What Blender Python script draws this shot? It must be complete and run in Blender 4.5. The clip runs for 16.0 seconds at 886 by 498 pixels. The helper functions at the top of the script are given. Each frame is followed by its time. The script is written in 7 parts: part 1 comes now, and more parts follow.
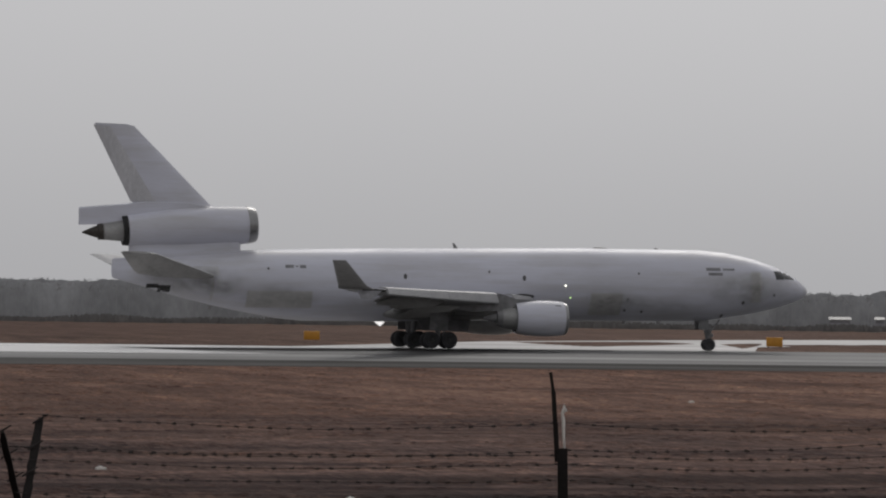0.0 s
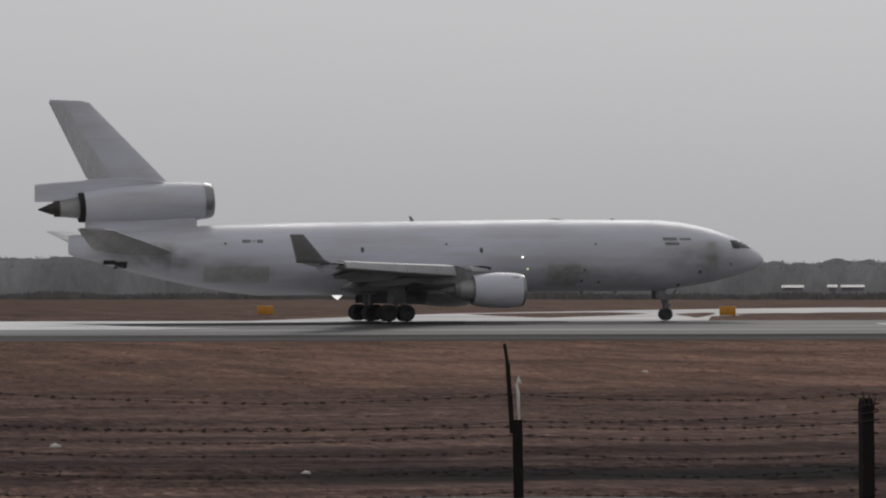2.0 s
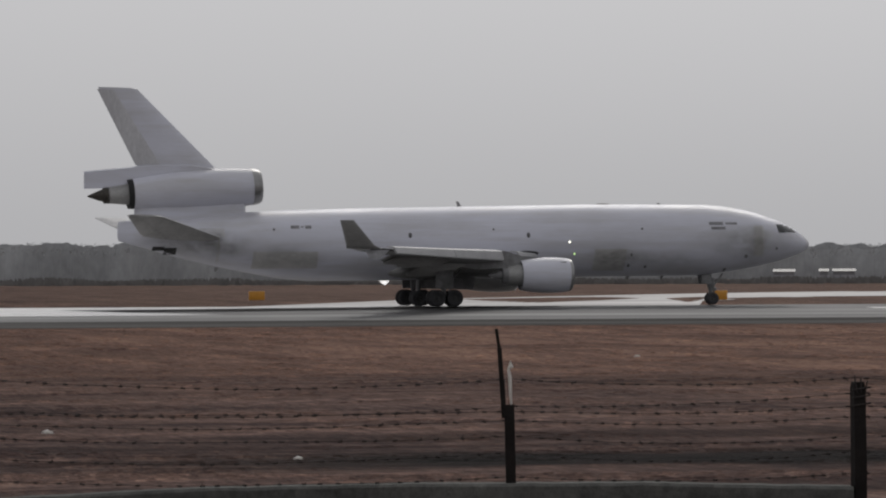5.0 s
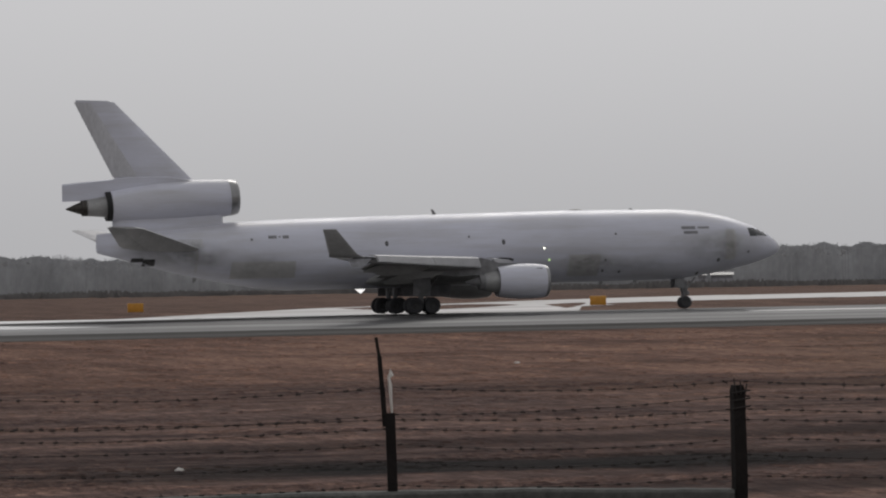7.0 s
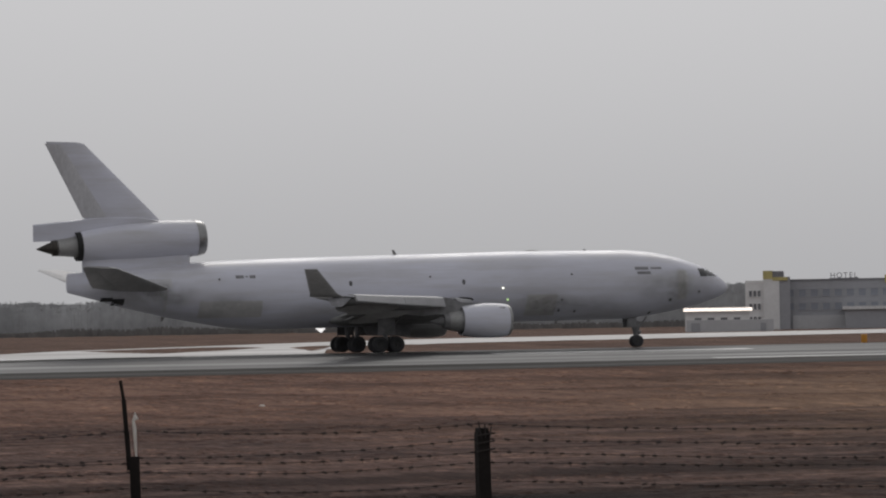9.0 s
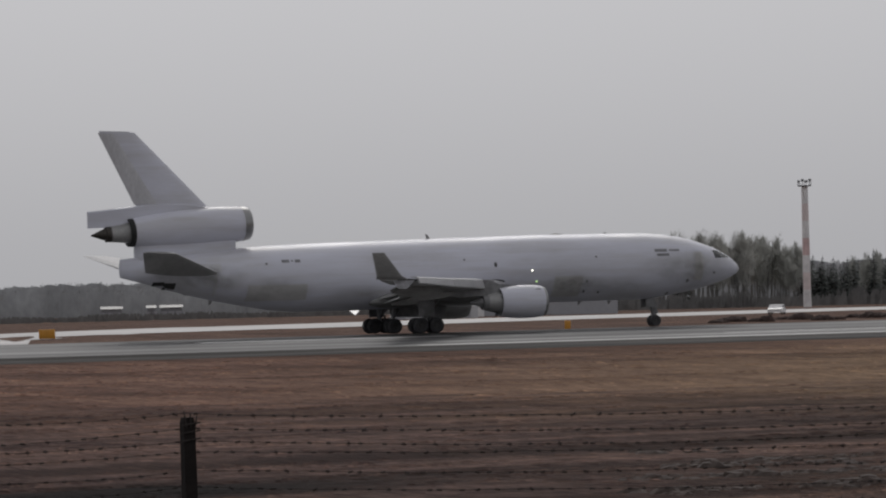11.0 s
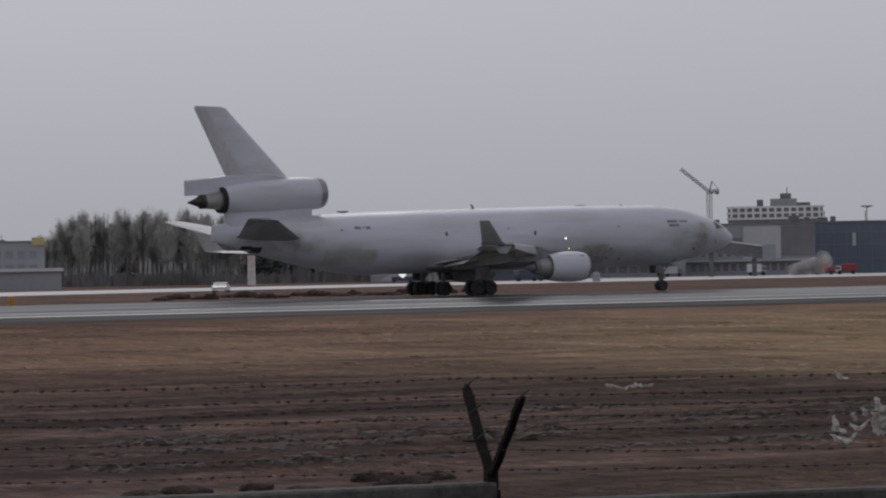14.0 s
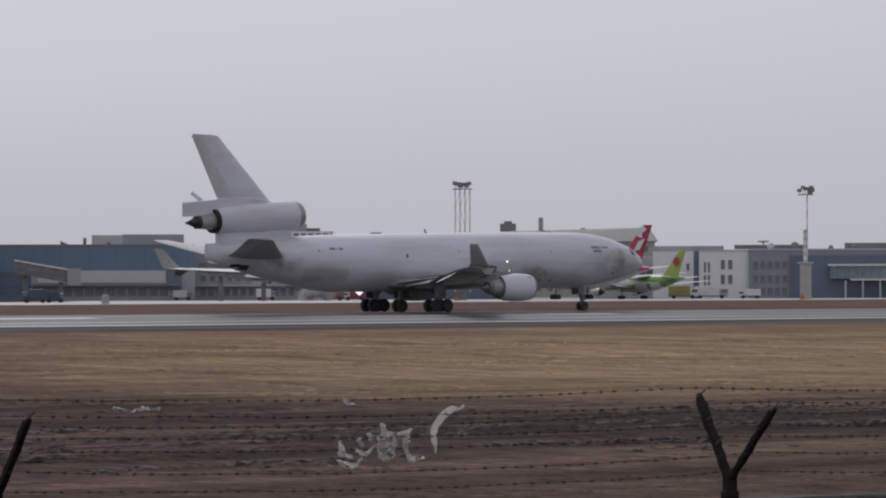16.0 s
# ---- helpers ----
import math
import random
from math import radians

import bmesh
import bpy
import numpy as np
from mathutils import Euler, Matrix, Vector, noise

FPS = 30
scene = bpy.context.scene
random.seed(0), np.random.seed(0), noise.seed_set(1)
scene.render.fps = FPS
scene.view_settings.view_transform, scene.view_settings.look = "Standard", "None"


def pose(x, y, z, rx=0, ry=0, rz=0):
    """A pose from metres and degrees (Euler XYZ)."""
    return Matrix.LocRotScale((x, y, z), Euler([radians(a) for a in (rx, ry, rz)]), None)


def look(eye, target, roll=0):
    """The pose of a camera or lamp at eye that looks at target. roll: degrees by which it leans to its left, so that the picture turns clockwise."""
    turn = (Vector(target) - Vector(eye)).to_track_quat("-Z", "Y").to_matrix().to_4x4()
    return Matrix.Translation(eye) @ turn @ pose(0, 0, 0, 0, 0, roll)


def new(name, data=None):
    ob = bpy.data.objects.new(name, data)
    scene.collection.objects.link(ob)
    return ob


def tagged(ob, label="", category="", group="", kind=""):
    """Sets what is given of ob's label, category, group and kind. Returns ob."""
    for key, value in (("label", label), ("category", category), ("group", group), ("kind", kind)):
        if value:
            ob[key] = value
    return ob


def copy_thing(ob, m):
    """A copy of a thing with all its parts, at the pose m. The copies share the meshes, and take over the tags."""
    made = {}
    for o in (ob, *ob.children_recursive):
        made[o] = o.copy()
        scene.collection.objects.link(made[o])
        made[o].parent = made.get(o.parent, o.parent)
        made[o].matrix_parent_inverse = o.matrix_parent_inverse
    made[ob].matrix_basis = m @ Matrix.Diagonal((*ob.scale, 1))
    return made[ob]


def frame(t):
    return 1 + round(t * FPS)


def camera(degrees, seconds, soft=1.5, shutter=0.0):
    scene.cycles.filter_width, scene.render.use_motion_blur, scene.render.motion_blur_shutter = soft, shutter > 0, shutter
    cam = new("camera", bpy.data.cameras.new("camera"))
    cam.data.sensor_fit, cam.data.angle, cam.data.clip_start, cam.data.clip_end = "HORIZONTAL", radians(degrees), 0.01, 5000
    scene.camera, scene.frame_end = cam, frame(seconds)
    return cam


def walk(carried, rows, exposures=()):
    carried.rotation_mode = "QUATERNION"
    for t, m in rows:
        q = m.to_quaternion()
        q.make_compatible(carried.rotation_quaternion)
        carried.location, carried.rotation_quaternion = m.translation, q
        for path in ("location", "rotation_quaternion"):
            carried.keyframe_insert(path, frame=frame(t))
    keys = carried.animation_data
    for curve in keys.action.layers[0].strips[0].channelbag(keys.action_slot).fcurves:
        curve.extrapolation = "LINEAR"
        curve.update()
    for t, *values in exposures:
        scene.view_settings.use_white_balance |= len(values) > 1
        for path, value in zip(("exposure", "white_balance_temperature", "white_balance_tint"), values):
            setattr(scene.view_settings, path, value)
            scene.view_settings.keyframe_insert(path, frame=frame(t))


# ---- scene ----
# ---- camera: hand-held on one spot, panning after the aircraft ----
EYE = Vector((0.0, 0.0, 2.9))
cam = camera(13.235, 16.0, soft=2.1)
# seconds, bearing from the runway's normal, tilt, lean (degrees)
PATH = [
    (0, 12.823, 0.963, 0.74),
    (0.5, 12.778, 0.655, 0.45),
    (1, 13.108, 0.572, 0.19),
    (1.5, 13.318, 0.633, 0.08),
    (2, 13.538, 0.558, 0.01),
    (2.5, 13.425, 0.407, -0.45),
    (3, 13.350, 0.316, -0.25),
    (3.5, 13.339, 0.290, -0.33),
    (4, 13.411, 0.259, 0.01),
    (6.5, 14.649, 0.457, -1.10),
    (7, 15.489, 0.444, -0.99),
    (7.5, 16.213, 0.563, -0.85),
    (8, 17.281, 0.778, -0.93),
    (8.5, 18.339, 1.010, -0.67),
    (9, 19.321, 1.024, -0.97),
    (11.5, 24.910, 0.673, -1.43),
    (12, 25.938, 0.607, -1.43),
    (12.5, 26.919, 0.654, -1.25),
    (12.6, 27.310, 0.655, -1.25),
    (12.7, 27.860, 0.655, -1.25),
    (12.8, 28.780, 0.660, -1.24),
    (12.9, 29.660, 0.670, -1.24),
    (13, 30.327, 0.731, -1.23),
    (13.1, 30.140, 0.730, -1.15),
    (13.2, 30.100, 0.705, -1.06),
    (13.3, 30.280, 0.700, -0.97),
    (13.4, 30.580, 0.690, -0.88),
    (13.5, 30.976, 0.634, -0.81),
    (14, 32.057, 0.246, -1.02),
    (14.5, 33.130, 0.175, -0.73),
    (14.6, 33.400, 0.170, -0.80),
    (14.7, 33.670, 0.160, -0.90),
    (14.8, 34.020, 0.120, -1.00),
    (14.9, 34.940, -0.020, -1.10),
    (15, 35.753, -0.216, -1.17),
    (15.1, 37.090, -0.430, -1.10),
    (15.2, 37.600, -0.500, -0.95),
    (15.3, 37.290, -0.520, -0.80),
    (15.4, 37.290, -0.500, -0.65),
    (15.5, 37.375, -0.266, -0.52),
    (15.6, 38.080, -0.030, -0.45),
    (15.7, 39.140, -0.110, -0.35),
    (15.8, 39.950, -0.130, -0.25),
    (15.9, 39.680, 0.190, -0.18),
    (16, 39.405, 0.531, -0.13),
]


def aim(bearing, tilt, lean):
    a, e = radians(bearing), radians(tilt)
    return look(EYE, EYE + Vector((math.sin(a) * math.cos(e), math.cos(a) * math.cos(e), math.sin(e))) * 300, lean)


LOOKS = [(0.0, -0.1, 6500, 10.5), (4.0, -0.06, 6500, 10.5), (6.5, 0.02, 6500, 10.5), (9.0, -0.03, 6500, 10.5), (11.5, -0.15, 6430, 11.5), (12.5, -0.22, 6330, 13), (13.0, -0.26, 6200, 14.5), (14.5, -0.16, 6180, 15), (15.5, 0.04, 6180, 15.5), (16.0, 0.12, 6180, 15.5)]
walk(cam, [(t, aim(a, e, r)) for t, a, e, r in PATH], LOOKS)

# the take-off roll: seconds, metres along and across, heading in degrees
ROLL = [(0, 68.28, 306.87, 1.35), (0.5, 68.31, 306.87, 1.37), (1, 68.47, 306.87, 1.44), (1.5, 68.53, 306.87, 1.45), (2, 68.64, 306.87, 1.38), (2.5, 68.79, 306.87, 1.33), (3, 69.15, 306.88, 1.29), (3.5, 69.57, 306.88, 1.23), (4, 70.28, 306.89, 1.06), (6.5, 78.63, 306.98, 0.74), (7, 81.73, 307.02, 0.48), (7.5, 85.27, 307.06, 0.36), (8, 89.79, 307.11, 0.24), (8.5, 94.93, 307.17, 0.16), (9, 100.74, 307.23, 0.05), (11.5, 139.29, 307.67, -0.17), (12, 149.30, 307.78, -0.26), (12.5, 159.35, 307.89, -0.23), (13, 170.48, 308.02, -0.19), (13.5, 181.40, 308.14, 0.07), (14, 193.91, 308.28, 0.37), (14.5, 207.00, 308.43, 0.52), (15, 220.74, 308.58, 0.61), (15.5, 234.16, 308.74, 0.68), (16, 248.84, 308.90, 0.70)]

# ---- light: a hazy overcast afternoon, the sun a wide soft glow behind the field ----
world = bpy.data.worlds.new("overcast")
scene.world = world
world.use_nodes = True
wn, wl = world.node_tree.nodes, world.node_tree.links
wn.clear()
sky = wn.new("ShaderNodeTexSky")
sky.sky_type = "NISHITA"
sky.sun_disc = False
sky.sun_elevation, sky.sun_rotation = radians(42), radians(22)
sky.air_density, sky.dust_density, sky.ozone_density = 1.0, 6.0, 1.0
grey = wn.new("ShaderNodeHueSaturation")
grey.inputs["Saturation"].default_value = 0.06
veil = wn.new("ShaderNodeMix")
veil.data_type = "RGBA"
veil.inputs[0].default_value = 0.82
veil.inputs[7].default_value = (5.05, 5.05, 5.18, 1)
back = wn.new("ShaderNodeBackground")
back.inputs["Strength"].default_value = 0.1
wout = wn.new("ShaderNodeOutputWorld")
wl.new(sky.outputs[0], grey.inputs["Color"])
wl.new(grey.outputs[0], veil.inputs[6])
wl.new(veil.outputs[2], back.inputs["Color"])
wl.new(back.outputs[0], wout.inputs["Surface"])

sun_data = bpy.data.lights.new("sun", "SUN")
sun_data.energy, sun_data.angle, sun_data.color = 0.7, radians(25), (1.0, 0.96, 0.9)
sun = new("sun", sun_data)
sun.matrix_world = look((190, 405, 360), (0, 0, 0))

# ---- materials ----
def node_mat(name, rough=0.6, metal=0.0):
    m = bpy.data.materials.new(name)
    m.use_nodes = True
    nt = m.node_tree
    b = nt.nodes["Principled BSDF"]
    b.inputs["Roughness"].default_value = rough
    b.inputs["Metallic"].default_value = metal
    return m, nt, b


def tex(nt, scale, stretch=(1, 1, 1), detail=6.0, rough=0.6, space="Object"):
    co = nt.nodes.new("ShaderNodeTexCoord")
    mp = nt.nodes.new("ShaderNodeMapping")
    mp.inputs["Scale"].default_value = stretch
    nz = nt.nodes.new("ShaderNodeTexNoise")
    nz.inputs["Scale"].default_value = scale
    nz.inputs["Detail"].default_value = detail
    nz.inputs["Roughness"].default_value = rough
    nt.links.new(co.outputs[space], mp.inputs["Vector"])
    nt.links.new(mp.outputs[0], nz.inputs["Vector"])
    return nz.outputs["Fac"]


def ramp(nt, fac, stops):
    r = nt.nodes.new("ShaderNodeValToRGB")
    el = r.color_ramp.elements
    while len(el) < len(stops):
        el.new(0.5)
    for e, (p, c) in zip(el, stops):
        e.position = p
        e.color = (*c, 1)
    nt.links.new(fac, r.inputs[0])
    return r.outputs[0]


def mixed(nt, fac, a, b, mode="MIX"):
    m = nt.nodes.new("ShaderNodeMix")
    m.data_type, m.blend_type = "RGBA", mode
    for sock, v in ((m.inputs[0], fac), (m.inputs[6], a), (m.inputs[7], b)):
        if isinstance(v, (int, float)):
            sock.default_value = v
        elif isinstance(v, tuple):
            sock.default_value = (*v, 1)
        else:
            nt.links.new(v, sock)
    return m.outputs[2]


def bumped(nt, b, fac, strength=0.3, distance=0.02):
    bp = nt.nodes.new("ShaderNodeBump")
    bp.inputs["Strength"].default_value = strength
    bp.inputs["Distance"].default_value = distance
    nt.links.new(fac, bp.inputs["Height"])
    nt.links.new(bp.outputs[0], b.inputs["Normal"])


def plain(name, c, rough=0.6, metal=0.0, vary=0.25, scale=1.5, stretch=(1, 1, 1), bump=0.1, dist=0.01, fine=12.0, grit=0.8):
    """A surface of one colour with stains at a large scale and grain at a small one."""
    m, nt, b = node_mat(name, rough, metal)
    lo = tuple(v * (1 - vary) for v in c)
    hi = tuple(min(1, v * (1 + vary * 0.6)) for v in c)
    big = ramp(nt, tex(nt, scale, stretch), [(0.3, lo), (0.7, hi)])
    small = ramp(nt, tex(nt, scale * fine, stretch, 3), [(0.3, (grit, grit, grit)), (0.7, (1, 1, 1))])
    nt.links.new(mixed(nt, 1.0, big, small, "MULTIPLY"), b.inputs["Base Color"])
    if bump:
        bumped(nt, b, tex(nt, scale * fine, stretch, 3), bump, dist)
    return m


def aircraft_paint():
    m, nt, b = node_mat("aircraft_white_paint", 0.38)
    b.inputs["Coat Weight"].default_value = 0.1
    film = ramp(nt, tex(nt, 0.25, (0.35, 1, 1.6), 8, 0.65), [(0.3, (0.54, 0.546, 0.61)), (0.62, (0.622, 0.633, 0.715))])
    streak = ramp(nt, tex(nt, 0.9, (0.12, 1, 2.2), 6, 0.7), [(0.32, (0.9, 0.89, 0.87)), (0.55, (1, 1, 1))])
    col = mixed(nt, 1.0, film, streak, "MULTIPLY")
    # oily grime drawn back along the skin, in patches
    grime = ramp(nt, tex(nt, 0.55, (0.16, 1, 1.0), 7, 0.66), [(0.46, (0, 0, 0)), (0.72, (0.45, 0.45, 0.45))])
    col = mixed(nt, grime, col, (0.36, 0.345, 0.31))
    nt.links.new(col, b.inputs["Base Color"])
    nt.links.new(ramp(nt, tex(nt, 0.6, (0.3, 1, 1)), [(0.3, (0.38, 0.38, 0.38)), (0.7, (0.56, 0.56, 0.56))]), b.inputs["Roughness"])
    return m


def field_grass(name="dead_grass", tufted=False):
    """Dead spring grass, redder on one side of the field and straw-coloured on the other, with soil near the fence."""
    m, nt, b = node_mat(name, 0.95)
    b.inputs["Specular IOR Level"].default_value = 0.05
    co = nt.nodes.new("ShaderNodeTexCoord")
    sp = nt.nodes.new("ShaderNodeSeparateXYZ")
    nt.links.new(co.outputs["Object"], sp.inputs[0])

    def span_of(sock, a, z):
        r = nt.nodes.new("ShaderNodeMapRange")
        r.inputs[1].default_value, r.inputs[2].default_value = a, z
        nt.links.new(sock, r.inputs[0])
        return r.outputs[0]

    broad = tex(nt, 1.0, (0.014, 0.03, 0.0), 7, 0.62)
    red = ramp(nt, broad, [(0.36, (0.13, 0.08, 0.067)), (0.47, (0.188, 0.118, 0.098)), (0.56, (0.24, 0.153, 0.126)), (0.66, (0.152, 0.094, 0.079))])
    straw = ramp(nt, broad, [(0.36, (0.205, 0.152, 0.1)), (0.47, (0.29, 0.222, 0.146)), (0.56, (0.365, 0.284, 0.188)), (0.66, (0.24, 0.182, 0.12))])
    slant = nt.nodes.new("ShaderNodeMath")
    slant.operation = "DIVIDE"
    nt.links.new(sp.outputs[0], slant.inputs[0])
    nt.links.new(sp.outputs[1], slant.inputs[1])
    side = nt.nodes.new("ShaderNodeMath")
    side.operation = "MULTIPLY"
    nt.links.new(span_of(slant.outputs[0], 0.36, 0.82), side.inputs[0])
    nt.links.new(span_of(sp.outputs[1], 290.0, 190.0), side.inputs[1])
    beyond = nt.nodes.new("ShaderNodeMath")
    beyond.operation = "MULTIPLY"
    beyond.inputs[1].default_value = 0.6
    nt.links.new(span_of(sp.outputs[1], 300.0, 370.0), beyond.inputs[0])
    red = mixed(nt, beyond.outputs[0], red, (0.135, 0.1, 0.088))
    col = mixed(nt, side.outputs[0], red, straw)
    scorched = mixed(nt, 1.0, span_of(slant.outputs[0], 0.21, 0.12), (0.45, 0.45, 0.45), "MULTIPLY")
    col = mixed(nt, scorched, col, (0.085, 0.053, 0.046))
    tufts = ramp(nt, tex(nt, 1.0, (0.22, 0.03, 0.0), 7, 0.66), [(0.36, (0.6, 0.57, 0.57)), (0.5, (0.88, 0.86, 0.84)), (0.62, (1.12, 1.09, 1.03))])
    grain = ramp(nt, tex(nt, 1.0, (0.8, 0.075, 0.0), 6, 0.7), [(0.36, (0.76, 0.74, 0.73)), (0.64, (1.12, 1.1, 1.06))])
    fine = ramp(nt, tex(nt, 1.0, (3.5, 0.35, 0.0), 5, 0.8), [(0.36, (0.74, 0.72, 0.71)), (0.64, (1.14, 1.13, 1.1))])
    col = mixed(nt, 1.0, mixed(nt, 1.0, mixed(nt, 1.0, col, tufts, "MULTIPLY"), grain, "MULTIPLY"), fine, "MULTIPLY")
    # bare turned soil in patchy bands near the fence
    edge = nt.nodes.new("ShaderNodeMath")
    edge.operation = "MULTIPLY_ADD"
    edge.inputs[1].default_value = -130.0
    nt.links.new(tex(nt, 1.0, (0.012, 0.06, 0.0), 5, 0.6), edge.inputs[0])
    nt.links.new(sp.outputs[1], edge.inputs[2])
    ruts = nt.nodes.new("ShaderNodeMath")
    ruts.operation = "MULTIPLY_ADD"
    ruts.inputs[1].default_value = -110.0
    nt.links.new(tex(nt, 1.0, (0.07, 0.3, 0.0), 6, 0.62), ruts.inputs[0])
    nt.links.new(edge.outputs[0], ruts.inputs[2])
    # turned further out where the grass is red
    away = nt.nodes.new("ShaderNodeMath")
    away.operation = "MULTIPLY_ADD"
    away.inputs[1].default_value = 29.0
    nt.links.new(span_of(slant.outputs[0], 0.62, 0.92), away.inputs[0])
    nt.links.new(ruts.outputs[0], away.inputs[2])
    w = span_of(away.outputs[0], 31.0, -18.0)
    clods = ramp(nt, tex(nt, 1.0, (0.9, 0.7, 1.0), 9, 0.74), [(0.36, (0.028, 0.0195, 0.019)), (0.5, (0.062, 0.043, 0.041)), (0.64, (0.115, 0.081, 0.074))])
    strips = ramp(nt, tex(nt, 1.0, (0.02, 0.14, 0.0), 5, 0.6), [(0.4, (0.34, 0.31, 0.33)), (0.49, (0.9, 0.87, 0.88)), (0.6, (2.0, 1.88, 1.72))])
    clods = mixed(nt, 1.0, clods, strips, "MULTIPLY")
    cover = nt.nodes.new("ShaderNodeMath")
    cover.operation = "MULTIPLY"
    cover.inputs[1].default_value = 0.85
    nt.links.new(w, cover.inputs[0])
    col = mixed(nt, cover.outputs[0], col, clods)
    # one long damp wheel rut
    wander = nt.nodes.new("ShaderNodeMath")
    wander.operation = "MULTIPLY_ADD"
    wander.inputs[1].default_value = 14.0
    nt.links.new(tex(nt, 1.0, (0.06, 0.0, 0.0), 4, 0.6), wander.inputs[0])
    nt.links.new(sp.outputs[1], wander.inputs[2])
    off = nt.nodes.new("ShaderNodeMath")
    off.operation = "SUBTRACT"
    off.inputs[1].default_value = 81.4
    nt.links.new(wander.outputs[0], off.inputs[0])
    gap = nt.nodes.new("ShaderNodeMath")
    gap.operation = "ABSOLUTE"
    nt.links.new(off.outputs[0], gap.inputs[0])
    rut = mixed(nt, 1.0, span_of(gap.outputs[0], 6.0, 3.2), span_of(slant.outputs[0], 0.1, 0.24), "MULTIPLY")
    rut = mixed(nt, 1.0, rut, span_of(slant.outputs[0], 0.47, 0.38), "MULTIPLY")
    rut = mixed(nt, 1.0, rut, ramp(nt, tex(nt, 1.0, (0.25, 0.5, 0.0), 6, 0.7), [(0.35, (0.8, 0.8, 0.8)), (0.55, (1, 1, 1))]), "MULTIPLY")
    col = mixed(nt, rut, col, (0.005, 0.004, 0.0042))
    # a churned belt of damp ruts on the straw-coloured side
    belt = mixed(nt, 1.0, span_of(sp.outputs[1], 62.0, 70.0), span_of(sp.outputs[1], 94.0, 84.0), "MULTIPLY")
    belt = mixed(nt, 1.0, belt, span_of(slant.outputs[0], 0.66, 0.78), "MULTIPLY")
    belt = mixed(nt, 1.0, belt, ramp(nt, tex(nt, 1.0, (0.06, 0.42, 0.0), 7, 0.66), [(0.4, (0.1, 0.1, 0.1)), (0.52, (0.9, 0.9, 0.9))]), "MULTIPLY")
    col = mixed(nt, belt, col, (0.02, 0.0148, 0.0142))
    lumps = ramp(nt, tex(nt, 1.0, (4.5, 0.6, 0.0), 6, 0.8), [(0.38, (0.58, 0.55, 0.56)), (0.5, (0.98, 0.97, 0.96)), (0.62, (1.3, 1.27, 1.22))])
    col = mixed(nt, 1.0, col, lumps, "MULTIPLY")
    if tufted:
        geo = nt.nodes.new("ShaderNodeNewGeometry")
        col = mixed(nt, 1.0, col, ramp(nt, geo.outputs["Random Per Island"], [(0.0, (0.78, 0.77, 0.77)), (0.6, (1.12, 1.1, 1.06)), (1.0, (1.45, 1.42, 1.35))]), "MULTIPLY")
    nt.links.new(col, b.inputs["Base Color"])
    if not tufted:
        bumped(nt, b, tex(nt, 1.0, (0.7, 1.6, 1.0), 7, 0.75), 0.8, 0.2)
    return m


def paving(name, c, rough, vary, streak, gloss=0.5):
    m, nt, b = node_mat(name, rough)
    b.inputs["Specular IOR Level"].default_value = gloss
    lo, hi = tuple(v * (1 - vary) for v in c), tuple(v * (1 + vary) for v in c)
    big = ramp(nt, tex(nt, 1.0, streak, 8, 0.6), [(0.32, lo), (0.66, hi)])
    small = ramp(nt, tex(nt, 3.0, (1, 1, 1), 4), [(0.3, (0.82, 0.82, 0.82)), (0.7, (1.05, 1.05, 1.05))])
    nt.links.new(mixed(nt, 1.0, big, small, "MULTIPLY"), b.inputs["Base Color"])
    wet = ramp(nt, tex(nt, 1.0, (streak[0] * 1.7, streak[1] * 1.7, 0), 6, 0.6), [(0.35, (rough * 0.7,) * 3), (0.65, (min(1, rough * 1.3),) * 3)])
    nt.links.new(wet, b.inputs["Roughness"])
    bumped(nt, b, tex(nt, 6.0, (1, 1, 1), 4), 0.12, 0.01)
    return m


M_WHITE = aircraft_paint()
M_GREY = plain("aircraft_grey_paint", (0.31, 0.31, 0.305), 0.5, 0, 0.2, 0.5, (0.4, 1, 1), 0)
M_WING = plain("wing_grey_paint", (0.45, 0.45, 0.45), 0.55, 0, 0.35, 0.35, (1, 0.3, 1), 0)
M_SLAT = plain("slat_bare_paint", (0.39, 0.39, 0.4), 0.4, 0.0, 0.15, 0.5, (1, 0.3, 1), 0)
# tailplane top: sky glare put into the base colour
M_STAB = plain("sky_toned_tailplane_top", (0.43, 0.43, 0.44), 0.55, 0, 0.12, 0.5, (1, 0.4, 1), 0)
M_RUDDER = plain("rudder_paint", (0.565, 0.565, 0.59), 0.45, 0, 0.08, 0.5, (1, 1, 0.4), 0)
M_PORT = plain("small_dark_port", (0.11, 0.11, 0.115), 0.6, 0, 0.2, 2.0, bump=0)
M_DOOR = plain("worn_door_paint", (0.555, 0.55, 0.55), 0.5, 0, 0.2, 0.7, (0.5, 1, 1), 0)
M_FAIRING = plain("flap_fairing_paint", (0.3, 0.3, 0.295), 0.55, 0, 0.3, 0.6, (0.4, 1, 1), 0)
M_BARE = plain("polished_bare_metal", (0.85, 0.85, 0.86), 0.12, 1.0, 0.05, 1.0, bump=0)


